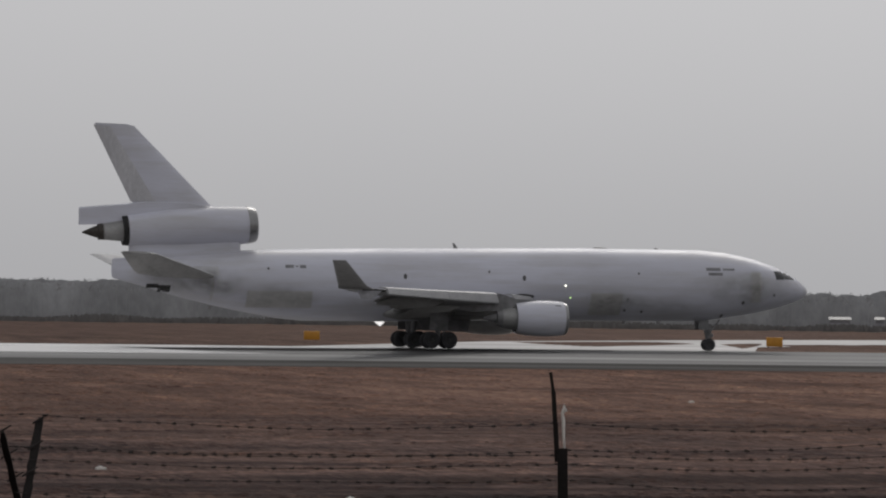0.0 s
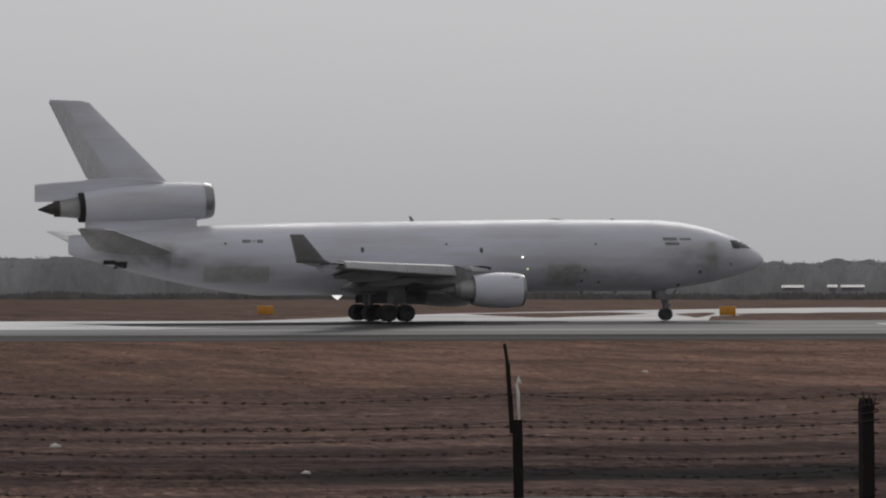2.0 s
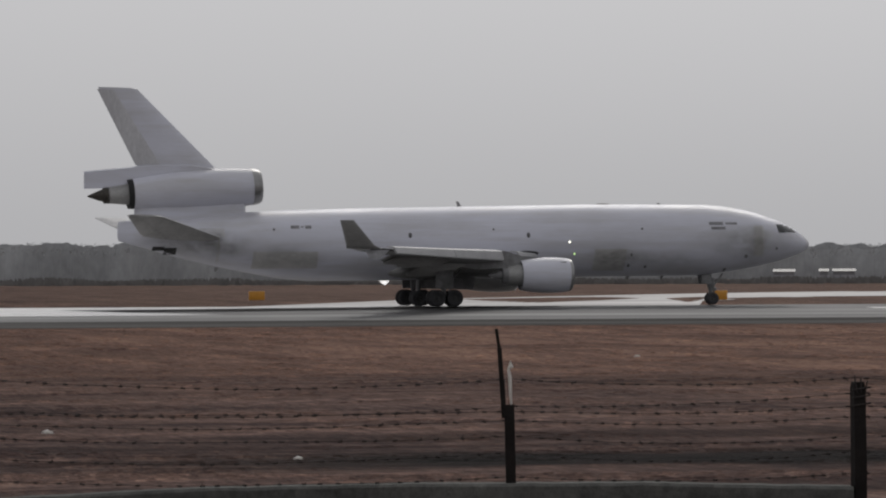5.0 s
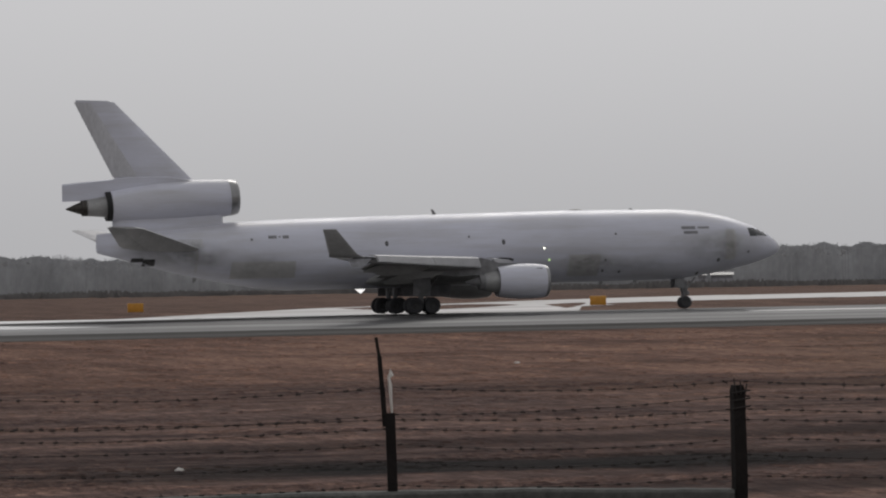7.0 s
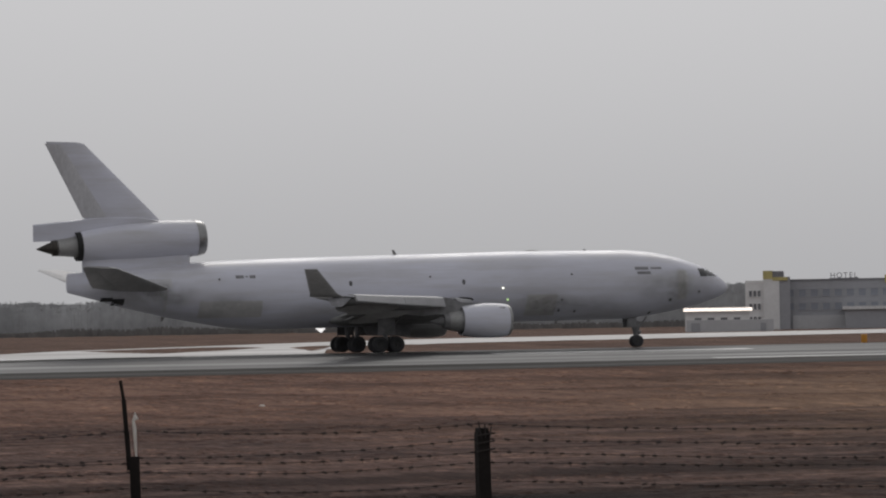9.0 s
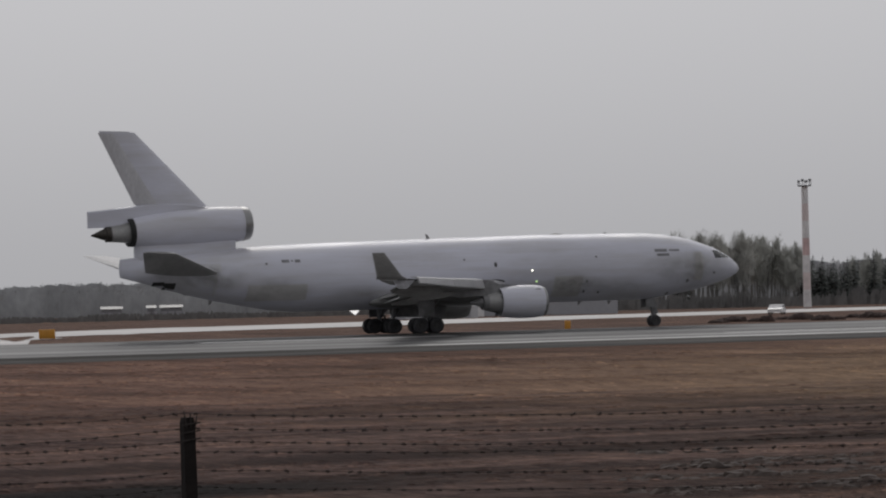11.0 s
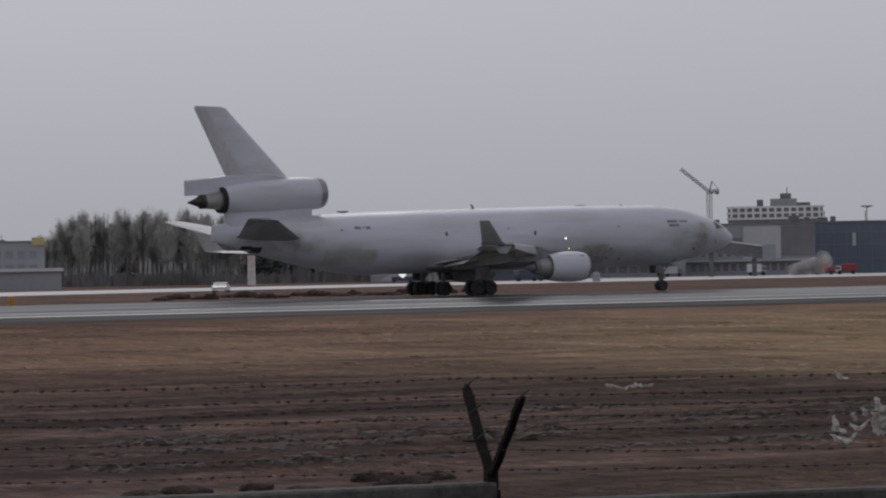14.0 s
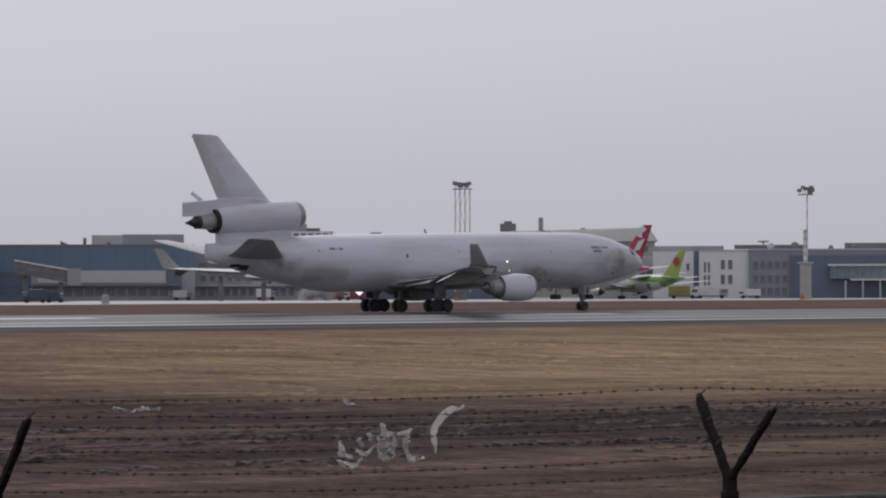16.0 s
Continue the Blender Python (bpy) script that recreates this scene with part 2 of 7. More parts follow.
def soft_overlay(name, c, strength):
    """Grime patches and thin grey films that fade out towards their edges."""
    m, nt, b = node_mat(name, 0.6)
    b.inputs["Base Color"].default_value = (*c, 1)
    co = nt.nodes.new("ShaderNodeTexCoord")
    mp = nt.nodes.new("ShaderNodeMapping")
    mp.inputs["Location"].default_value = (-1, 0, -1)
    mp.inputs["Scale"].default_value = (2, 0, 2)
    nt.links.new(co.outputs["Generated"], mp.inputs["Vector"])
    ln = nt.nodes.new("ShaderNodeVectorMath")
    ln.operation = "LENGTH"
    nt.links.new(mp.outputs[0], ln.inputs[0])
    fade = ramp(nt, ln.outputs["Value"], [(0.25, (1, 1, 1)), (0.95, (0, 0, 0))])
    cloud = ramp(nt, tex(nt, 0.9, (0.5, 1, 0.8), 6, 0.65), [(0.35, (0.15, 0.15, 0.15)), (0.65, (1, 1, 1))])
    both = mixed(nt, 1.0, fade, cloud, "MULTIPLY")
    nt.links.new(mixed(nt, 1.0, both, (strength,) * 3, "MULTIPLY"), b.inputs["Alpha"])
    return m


M_STAIN = soft_overlay("oily_stain", (0.31, 0.305, 0.285), 0.4)
M_FILM = soft_overlay("thin_grey_film", (0.35, 0.35, 0.34), 0.36)
M_DARK = plain("dark_recess", (0.018, 0.018, 0.018), 0.8, 0, 0.3, 2.0, bump=0)
M_MARK = plain("faded_black_marking", (0.25, 0.25, 0.265), 0.6, 0, 0.3, 2.0, bump=0)
M_METAL = plain("engine_metal", (0.36, 0.36, 0.355), 0.45, 0.25, 0.25, 1.2, (0.3, 1, 1), 0)
M_HOT = plain("burnt_exhaust_metal", (0.075, 0.068, 0.06), 0.5, 0.6, 0.4, 1.5, bump=0)
M_LIP = plain("bare_inlet_lip", (0.33, 0.33, 0.33), 0.3, 0.6, 0.2, 1.0, bump=0)
M_TYRE = plain("tyre_rubber", (0.06, 0.06, 0.064), 0.85, 0, 0.3, 3.0, bump=0.2)
M_RIM = plain("wheel_rim_metal", (0.05, 0.05, 0.05), 0.5, 0.3, 0.3, 3.0, bump=0)
M_STRUT = plain("gear_strut_paint", (0.24, 0.24, 0.245), 0.5, 0.0, 0.35, 1.5, bump=0)
M_GLASS, _nt, _b = node_mat("cockpit_glass", 0.08)
_b.inputs["Base Color"].default_value = (0.012, 0.014, 0.016, 1)
M_GRASS = field_grass()
M_TUFT = field_grass("dead_grass_tufts", True)
M_ASPHALT = paving("runway_asphalt", (0.11, 0.11, 0.11), 0.68, 0.16, (0.006, 0.12, 0), 0.3)
M_SHOULDER = paving("dark_shoulder", (0.05, 0.047, 0.045), 0.9, 0.35, (0.01, 0.2, 0), 0.06)
M_PAD = paving("rain_wet_concrete", (0.55, 0.54, 0.53), 0.28, 0.1, (0.01, 0.05, 0), 0.8)
M_CONCRETE = paving("pale_taxiway_concrete", (0.265, 0.252, 0.247), 0.47, 0.12, (0.01, 0.05, 0))


def glow(name, c, power):
    m, nt, b = node_mat(name, 0.3)
    b.inputs["Base Color"].default_value = (*c, 1)
    b.inputs["Emission Color"].default_value = (*c, 1)
    b.inputs["Emission Strength"].default_value = power
    return m


M_LAMP = glow("inspection_lamp", (1.0, 0.98, 0.82), 2.5)
# emission that stands in for the gear door's bright reflection
M_DOOR_GLINT = glow("door_glint", (1.0, 0.98, 0.95), 1.0)
M_LAMP_GREEN = glow("green_lamp", (0.55, 0.85, 0.3), 1.2)


# ---- mesh helpers ----
def mesh_of(name, bm, mats, smooth=True):
    bmesh.ops.recalc_face_normals(bm, faces=bm.faces)
    me = bpy.data.meshes.new(name)
    bm.to_mesh(me)
    bm.free()
    for m in mats if isinstance(mats, (list, tuple)) else [mats]:
        me.materials.append(m)
    if smooth:
        me.polygons.foreach_set("use_smooth", [True] * len(me.polygons))
        me.set_sharp_from_angle(angle=radians(38))
    return me


def part(name, bm, material, parent, label="", smooth=True):
    """Links a bmesh as one mesh object under a thing or a part."""
    ob = new(name, mesh_of(name, bm, material, smooth))
    ob.parent = parent
    if label:
        tagged(ob, label)
    return ob


def thing(name, label, category, m=None, group="", kind=""):
    ob = new(name)
    ob.empty_display_size = 0.5
    if m is not None:
        ob.matrix_world = m
    return tagged(ob, label, category, group, kind)


def solid(name, bm, material, label, category, m=None, group="", kind="", smooth=True):
    ob = new(name, mesh_of(name, bm, material, smooth))
    if m is not None:
        ob.matrix_world = m
    return tagged(ob, label, category, group, kind)


def loft(bm, sections, cap=True, closed=True, mat=0):
    """Skins a row of sections, each a list of points of one length."""
    rows = [[bm.verts.new(p) for p in s] for s in sections]
    n = len(rows[0])
    for a, b in zip(rows, rows[1:]):
        for i in range(n if closed else n - 1):
            j = (i + 1) % n
            bm.faces.new((a[i], a[j], b[j], b[i])).material_index = mat
    if cap and closed:
        for r in (rows[0], rows[-1]):
            bm.faces.new(r).material_index = mat
    return rows


def ring(x, zc, rz, ry, n=40, yc=0.0, power=2.0):
    out = []
    for i in range(n):
        a = 2 * math.pi * i / n
        c, s = math.cos(a), math.sin(a)
        k = 2 / power
        out.append((x, yc + ry * math.copysign(abs(c) ** k, c), zc + rz * math.copysign(abs(s) ** k, s)))
    return out


def lathe(bm, prof, axis_from, axis_to=None, n=28, mat=0, cap=False):
    """Turns a profile of (distance along, radius) round the axis from one point towards another."""
    o = Vector(axis_from)
    d = (Vector(axis_to) - o).normalized() if axis_to is not None else Vector((1, 0, 0))
    u = d.orthogonal().normalized()
    v = d.cross(u)
    secs = [[o + d * a + (u * math.cos(2 * math.pi * i / n) + v * math.sin(2 * math.pi * i / n)) * max(r, 1e-3) for i in range(n)] for a, r in prof]
    loft(bm, secs, cap, True, mat)


def tube(bm, a, b, r0, r1=None, n=10, mat=0):
    a, b = Vector(a), Vector(b)
    lathe(bm, [(0, r0), ((b - a).length, r0 if r1 is None else r1)], a, b, n, mat, True)


def box(bm, c, size, rz=0.0, mat=0, bevel=0.0):
    m = Matrix.Translation(c) @ Matrix.Rotation(rz, 4, "Z") @ Matrix.Diagonal((*size, 1))
    made = bmesh.ops.create_cube(bm, size=1.0, matrix=m)
    faces = {f for v in made["verts"] for f in v.link_faces}
    for f in faces:
        f.material_index = mat
    if bevel:
        bmesh.ops.bevel(bm, geom=list({e for f in faces for e in f.edges}), offset=bevel, segments=2, affect="EDGES", profile=0.5)
    return made["verts"]


def airfoil(le, te, up, thick, n=9):
    """A closed wing section between its leading and trailing edge points."""
    le, te, up = Vector(le), Vector(te), Vector(up).normalized()
    c = (te - le).length
    xs = [0.5 * (1 - math.cos(math.pi * i / n)) for i in range(n + 1)]
    yt = [5 * thick * (0.2969 * math.sqrt(x) - 0.126 * x - 0.3516 * x ** 2 + 0.2843 * x ** 3 - 0.1036 * x ** 4) for x in xs]
    top = [le + (te - le) * x + up * (c * y) for x, y in zip(xs, yt)]
    bot = [le + (te - le) * x - up * (c * y * 0.8) for x, y in zip(xs, yt)]
    return top + bot[-2:0:-1]


def mirrored(p):
    return (p[0], -p[1], p[2])


def lerp_table(table, x):
    """Linear look-up in a table whose rows start with a falling key."""
    for a, b in zip(table, table[1:]):
        if a[0] >= x >= b[0]:
            f = (a[0] - x) / (a[0] - b[0])
            return [p + (q - p) * f for p, q in zip(a[1:], b[1:])]
    return list(table[0][1:] if x > table[0][0] else table[-1][1:])


# ---- ground: one sheet; the runway's crown hides its far half ----
PROFILE = [(-500, -0.6), (40, -0.7), (90, -0.95), (255, -0.97), (262, -0.95), (272, -0.66), (290, -0.29), (308.4, 0.0), (326, -0.32), (345, -0.75), (365, -0.62), (385, -0.42), (412, -0.2), (482, -0.16), (560, -0.3), (650, -0.5), (4800, -0.5)]


def lie(y):
    """Height of the ground at a distance from the camera's side."""
    for (a, za), (b, zb) in zip(PROFILE, PROFILE[1:]):
        if a <= y <= b:
            return za + (zb - za) * (y - a) / (b - a)
    return PROFILE[-1][1]


def rough_lie(x, y):
    """The same with the unevenness of the field."""
    k = max(0.0, min(1.0, (y - 45) / 20)) * max(0.0, min(1.0, (255 - y) / 15))
    return lie(y) + k * (0.16 * noise.noise((x * 0.02, y * 0.11, 0.5)) + 0.07 * noise.noise((x * 0.15, y * 0.4, 3.5)))


def ground_sheet():
    xs = [-4500, -1500, -500, -150] + [-100 + 6 * i for i in range(75)] + [400, 600, 1200, 2500, 4500]
    ys = [-500, -100, 0, 30] + [45 + 3.5 * i for i in range(60)] + [y for y, _ in PROFILE if 256 < y < 4000] + [1000, 2000, 4800]
    ys = sorted(set(ys))
    verts = [(x, y, rough_lie(x, y)) for y in ys for x in xs]
    w = len(xs)
    faces = [(j * w + i, j * w + i + 1, (j + 1) * w + i + 1, (j + 1) * w + i) for j in range(len(ys) - 1) for i in range(w - 1)]
    me = bpy.data.meshes.new("ground")
    me.from_pydata(verts, [], faces)
    me.materials.append(M_GRASS)
    me.polygons.foreach_set("use_smooth", [True] * len(faces))
    return tagged(new("ground", me), "flat airfield of dead brown grass with bare soil strips", "ground", kind="structure")


def pavement(name, outline_near, outline_far, material, label, category, lift=0.02, cuts=24):
    """A paved strip between two edges, each a row of (x, y), laid on the ground."""
    verts, faces = [], []
    for (x0, y0), (x1, y1) in zip(outline_near, outline_far):
        for k in range(cuts + 1):
            f = k / cuts
            y = y0 + (y1 - y0) * f
            verts.append((x0 + (x1 - x0) * f, y, lie(y) + lift))
    w = cuts + 1
    for i in range(len(outline_near) - 1):
        for k in range(cuts):
            faces.append((i * w + k, (i + 1) * w + k, (i + 1) * w + k + 1, i * w + k + 1))
    me = bpy.data.meshes.new(name)
    me.from_pydata(verts, [], faces)
    me.materials.append(material)
    return tagged(new(name, me), label, category, kind="structure")


def straight(x0, x1, y0, y1, name, material, label, category, lift=0.02, cuts=24):
    return pavement(name, [(x0, y0), (x1, y0)], [(x0, y1), (x1, y1)], material, label, category, lift, cuts)


ground_sheet()


def grass_tufts(count=60000):
    """Low matted tufts over the near field, thicker towards the fence: one object, past counting."""
    rnd = np.random.default_rng(12)
    ang = np.radians(rnd.uniform(4.5, 47.0, count))
    drop = np.radians(rnd.uniform(0.8, 5.0, count))
    far = np.clip(3.8 / np.tan(drop), 43, 262)
    xs, ys = far * np.sin(ang), far * np.cos(ang)
    keep = (ys > 42) & (ys < 259)
    xs, ys, far = xs[keep], ys[keep], far[keep]
    n = len(xs)
    wide = rnd.uniform(0.05, 0.22, n) * (0.7 + far / 150)
    tall = rnd.uniform(0.006, 0.03, n) * (0.6 + far / 120)
    turn = rnd.uniform(-0.9, 0.9, n)
    back = rnd.uniform(2.0, 5.0, n) * tall
    verts, faces = [], []
    for i in range(n):
        x, y, w, h = xs[i], ys[i], wide[i], tall[i]
        z = rough_lie(x, y) - 0.015
        dx, dy = math.cos(turn[i]) * w, math.sin(turn[i]) * w
        k = 4 * i
        verts += ((x - dx, y - dy, z), (x + dx, y + dy, z), (x + dx * 0.45, y + dy * 0.45 + back[i], z + h), (x - dx * 0.6, y - dy * 0.6 + back[i], z + h * 0.8))
        faces.append((k, k + 1, k + 2, k + 3))
    me = bpy.data.meshes.new("grass_tufts")
    me.from_pydata(verts, [], faces)
    me.materials.append(M_TUFT)
    tagged(new("grass_tufts", me), "matted dead grass tufts and soil clods over the field", "grass", kind="stuff")


grass_tufts()


def earth_clods():
    """Clods thrown up along the wheel ruts before the terminal: one object, past counting."""
    rnd = random.Random(31)
    verts, faces = [], []
    for line, wide, count in ((63.5, 1.0, 900), (67.5, 0.7, 600), (72.0, 1.2, 900), (76.5, 0.6, 500), (84.0, 1.5, 700)):
        for k in range(count):
            slant = rnd.uniform(0.5, 1.05)
            x = line * slant
            y = line + 1.6 * noise.noise((x * 0.07, line, 0)) + rnd.gauss(0, wide * 0.5)
            if noise.noise((x * 0.35, line * 3.1, 5.0)) + rnd.uniform(-0.3, 0.3) < 0.06:
                continue
            w = rnd.uniform(0.04, 0.2) * (0.5 + rnd.random())
            h = w * rnd.uniform(0.3, 0.65)
            z = rough_lie(x, y) - 0.01
            i, n = len(verts), 7
            for ring_w, up in ((1.0, 0.0), (0.62, 0.75)):
                for j in range(n):
                    a = 2 * math.pi * j / n
                    q = w * ring_w * rnd.uniform(0.7, 1.25)
                    verts.append((x + math.cos(a) * q * 1.4, y + math.sin(a) * q, z + h * up * rnd.uniform(0.7, 1.2)))
            for j in range(n):
                faces.append((i + j, i + (j + 1) % n, i + n + (j + 1) % n, i + n + j))
            faces.append(tuple(i + n + j for j in range(n)))
    me = bpy.data.meshes.new("earth_clods")
    me.from_pydata(verts, [], faces)
    me.materials.append(plain("turned_soil", (0.08, 0.06, 0.052), 0.95, 0, 0.4, 2.0, bump=0.3))
    tagged(new("earth_clods", me), "dark clods of turned soil along the ruts", "soil", kind="stuff")


earth_clods()
straight(-2000, 2500, 272, 344, "runway", M_ASPHALT, "grey worn asphalt runway with a raised crown", "runway", 0.02, 40)
straight(-2000, 2500, 261, 272, "runway_shoulder", M_SHOULDER, "dark tarred shoulder along the runway's edge", "runway shoulder", 0.02, 6)
pavement("taxiway", [(170, 432), (230, 465), (300, 500), (400, 515), (450, 520), (2500, 520)], [(170, 510), (240, 560), (320, 600), (430, 640), (520, 800), (2500, 800)], M_CONCRETE, "pale wet concrete taxiway beyond the runway", "taxiway", 0.024, 30)
pavement("taxiway_link", [(-900, 309), (40, 309), (66, 310), (92, 317), (108, 343), (124, 392), (148, 424), (190, 446)], [(-900, 322), (36, 326), (66, 366), (99, 413), (138, 466), (160, 496), (178, 519), (190, 532)], M_CONCRETE, "pale wet concrete taxiway joining the runway at an angle", "taxiway", 0.03, 30)
pavement("turning_pad", [(-900, 284.5), (30, 284.5), (46, 284.5), (53.5, 285.2)], [(-900, 308.6), (30, 308.6), (42, 300), (46, 292)], M_PAD, "pale wet concrete turning pad at the runway's start", "runway", 0.036, 16)
pavement("pad_edge", [(30, 300), (46, 300.5), (62, 303.5), (78, 306.8)], [(30, 308.7), (46, 308.7), (62, 308.7), (78, 308.7)], M_PAD, "pale concrete edge along the runway's crown", "runway", 0.04, 6)
pavement("tar_patch", [(44, 295.5), (56, 294.5), (70, 299.5), (84, 304.5)], [(47, 300), (56, 302.5), (70, 305.0), (84, 306.0)], M_SHOULDER, "dark tarred repair strip across the runway's start", "runway", 0.044, 6)
M_LINE = plain("worn_white_marking", (0.36, 0.36, 0.35), 0.45, 0, 0.25, 0.5, (0.3, 1, 1), 0)
straight(118, 2500, 272.6, 274.3, "runway_edge_line", M_LINE, "worn white edge line along the runway", "runway marking", 0.034, 2)
straight(150, 2500, 282.4, 283.3, "runway_edge_line", M_LINE, "worn white line along the runway", "runway marking", 0.034, 2)
M_BAR = plain("white_marking", (0.6, 0.6, 0.59), 0.4, 0, 0.25, 0.5, (0.3, 1, 1), 0)
for x0, x1, y0 in ((177, 201, 294.5), (242, 266, 294.5), (108, 131, 294.5)):
    straight(x0, x1, y0, y0 + 2.6, "runway_marking", M_BAR, "worn white painted bar on the runway", "runway marking", 0.032, 3)



# ---- the three-engined cargo aircraft; its origin is on the ground under the main gear, nose towards +x ----
FUSELAGE = [(33.3, 5.06, 5.04, 0.01), (33.22, 5.3, 4.82, 0.3), (33.0, 5.55, 4.6, 0.62), (32.6, 5.87, 4.38, 1.0), (32.0, 6.28, 4.13, 1.5), (31.3, 6.66, 3.9, 1.92), (30.4, 7.08, 3.63, 2.35), (29.4, 7.42, 3.4, 2.62), (28.4, 7.74, 3.17, 2.8), (27.2, 8.02, 2.96, 2.92), (25.6, 8.28, 2.72, 2.99), (23.6, 8.42, 2.47, 3.01), (13.7, 8.43, 2.38, 3.01), (5.0, 8.28, 2.28, 3.01), (-5.6, 8.09, 2.13, 3.01), (-10.3, 7.98, 2.1, 3.01), (-12.7, 7.9, 2.33, 2.93), (-15.0, 7.78, 2.74, 2.75), (-17.6, 7.62, 3.24, 2.42), (-19.7, 7.46, 3.73, 1.98), (-22.0, 7.3, 4.3, 1.35), (-23.6, 7.14, 4.78, 0.8), (-25.85, 6.96, 5.37, 0.2), (-25.93, 6.9, 5.44, 0.15), (-25.98, 6.5, 5.7, 0.08)]


def skin(x, z, proud=0.0, side=-1):
    """The point of the fuselage's skin at a station and height."""
    top, bot, ry = lerp_table(FUSELAGE, x)
    zc, rz = (top + bot) / 2, (top - bot) / 2
    k = max(-0.999, min(0.999, (z - zc) / rz))
    y = ry * math.sqrt(1 - k * k)
    n = Vector((0, y / ry ** 2, (z - zc) / rz ** 2)).normalized()
    return (x, side * (y + n.y * proud), z + n.z * proud)


def skin_patch(x0, x1, z0, z1, proud=0.02, nx=8, nz=12, shear=0.0, side=-1):
    bm = bmesh.new()
    rows = [[skin(x0 + (x1 - x0) * i / nx + shear * j / nz, z0 + (z1 - z0) * j / nz, proud, side) for i in range(nx + 1)] for j in range(nz + 1)]
    loft(bm, rows, False, False)
    return bm


def oval_patch(x, z, rx, rz, proud=0.014, side=-1):
    bm = bmesh.new()
    v = [bm.verts.new(skin(x + rx * math.cos(a * math.pi / 8), z + rz * math.sin(a * math.pi / 8), proud, side)) for a in range(16)]
    bm.faces.new(v)
    return bm


def tapered_wing(stations, thick0, thick1, up=(0, 0, 1)):
    """Skins wing sections given as (leading edge, trailing edge)."""
    bm = bmesh.new()
    n = len(stations) - 1
    loft(bm, [airfoil(le, te, up, thick0 + (thick1 - thick0) * i / n) for i, (le, te) in enumerate(stations)])
    return bm


def upper_tone(bm):
    """Gives the faces that look up the second material; paler ones paint in skylight."""
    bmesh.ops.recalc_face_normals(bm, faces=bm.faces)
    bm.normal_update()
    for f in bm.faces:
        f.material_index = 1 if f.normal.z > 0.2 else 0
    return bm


def wheel(bm, c, r, w, n=26):
    """Tyre and rim round an axle along y."""
    o = Vector(c) - Vector((0, w / 2, 0))
    to = o + Vector((0, 1, 0))
    lathe(bm, [(0.06 * w, r * 0.5), (0.0, r * 0.62), (0.03 * w, r * 0.86), (0.16 * w, r * 0.97), (0.35 * w, r), (0.65 * w, r), (0.84 * w, r * 0.97), (0.97 * w, r * 0.86), (w, r * 0.62), (0.94 * w, r * 0.5)], o, to, n, 0)
    lathe(bm, [(0.06 * w, r * 0.5), (0.16 * w, r * 0.45), (0.2 * w, r * 0.2), (0.05 * w, r * 0.16), (0.05 * w, 0.0)], o, to, n, 1)
    lathe(bm, [(0.94 * w, r * 0.5), (0.84 * w, r * 0.45), (0.8 * w, r * 0.2), (0.95 * w, r * 0.16), (0.95 * w, 0.0)], o, to, n, 1)


WHEELS = []


def rolling(c, r, w, gear, label):
    bm = bmesh.new()
    wheel(bm, (0, 0, 0), r, w)
    ob = part("wheel", bm, [M_TYRE, M_RIM], gear, label)
    ob.location = c
    WHEELS.append((ob, Vector(c), r))
    return ob


def engine_pod(ac, side):
    y, z = side * 8.2, 2.54
    at = lambda x: (x, y, z)
    bm = bmesh.new()
    lathe(bm, [(0.0, 1.2), (0.06, 1.27), (0.25, 1.335), (0.7, 1.40), (1.5, 1.445), (2.4, 1.44), (3.2, 1.38), (3.9, 1.28), (4.25, 1.21), (4.25, 1.17), (3.4, 1.2)], at(9.78), at(0), 36)
    # far pod: the shade on its inboard side is put into a darker grey
    cowl = part("fan_cowl", bm, M_WHITE if side < 0 else M_FAIRING, ac, "white fan cowl with a bare metal lip" if side < 0 else "fan cowl with shade painted in as grey, bare metal lip")
    bm = bmesh.new()
    lathe(bm, [(0.28, 1.345), (0.04, 1.275), (-0.012, 1.2), (0.05, 1.13), (0.5, 1.09), (1.4, 1.12)], at(9.79), at(0), 36)
    part("inlet_lip", bm, M_LIP, cowl)
    bm = bmesh.new()
    lathe(bm, [(1.5, 1.14), (1.45, 0.35), (1.1, 0.25), (0.85, 0.02)], at(9.78), at(0), 28)
    part("fan", bm, M_DARK, cowl)
    bm = bmesh.new()
    lathe(bm, [(0.0, 1.16), (0.0, 0.93), (0.25, 0.92), (0.9, 0.83), (1.3, 0.74), (1.32, 0.6)], at(5.72), at(0), 30)
    part("core_cowl", bm, M_METAL, cowl, "bare metal core cowl")
    bm = bmesh.new()
    lathe(bm, [(0.0, 0.72), (0.45, 0.62), (0.5, 0.42), (0.9, 0.3), (1.6, 0.04)], at(4.45), at(0), 24, 0, True)
    part("exhaust_plug", bm, M_STRUT, cowl)
    bm = bmesh.new()
    secs = []
    for x, zt, zb, w in ((8.0, 3.92, 3.8, 0.12), (7.0, 4.0, 3.8, 0.24), (5.6, 4.08, 3.45, 0.3), (4.6, 4.42, 3.2, 0.3), (4.0, 4.52, 3.1, 0.3), (3.4, 4.3, 3.1, 0.3), (2.0, 3.95, 3.0, 0.3), (0.2, 3.75, 3.25, 0.2), (-1.0, 3.7, 3.5, 0.05)):
        secs.append([(x, y - w, zb), (x, y + w, zb), (x, y + w, zt), (x, y - w, zt)])
    loft(bm, secs)
    part("pylon", bm, M_STRUT, ac)
    bm = bmesh.new()
    box(bm, (8.9, y + 1.335 * -0.72, z + 1.335 * 0.75), (0.5, 0.05, 0.14), 0)
    part("cowl_marking", bm, M_MARK, cowl)


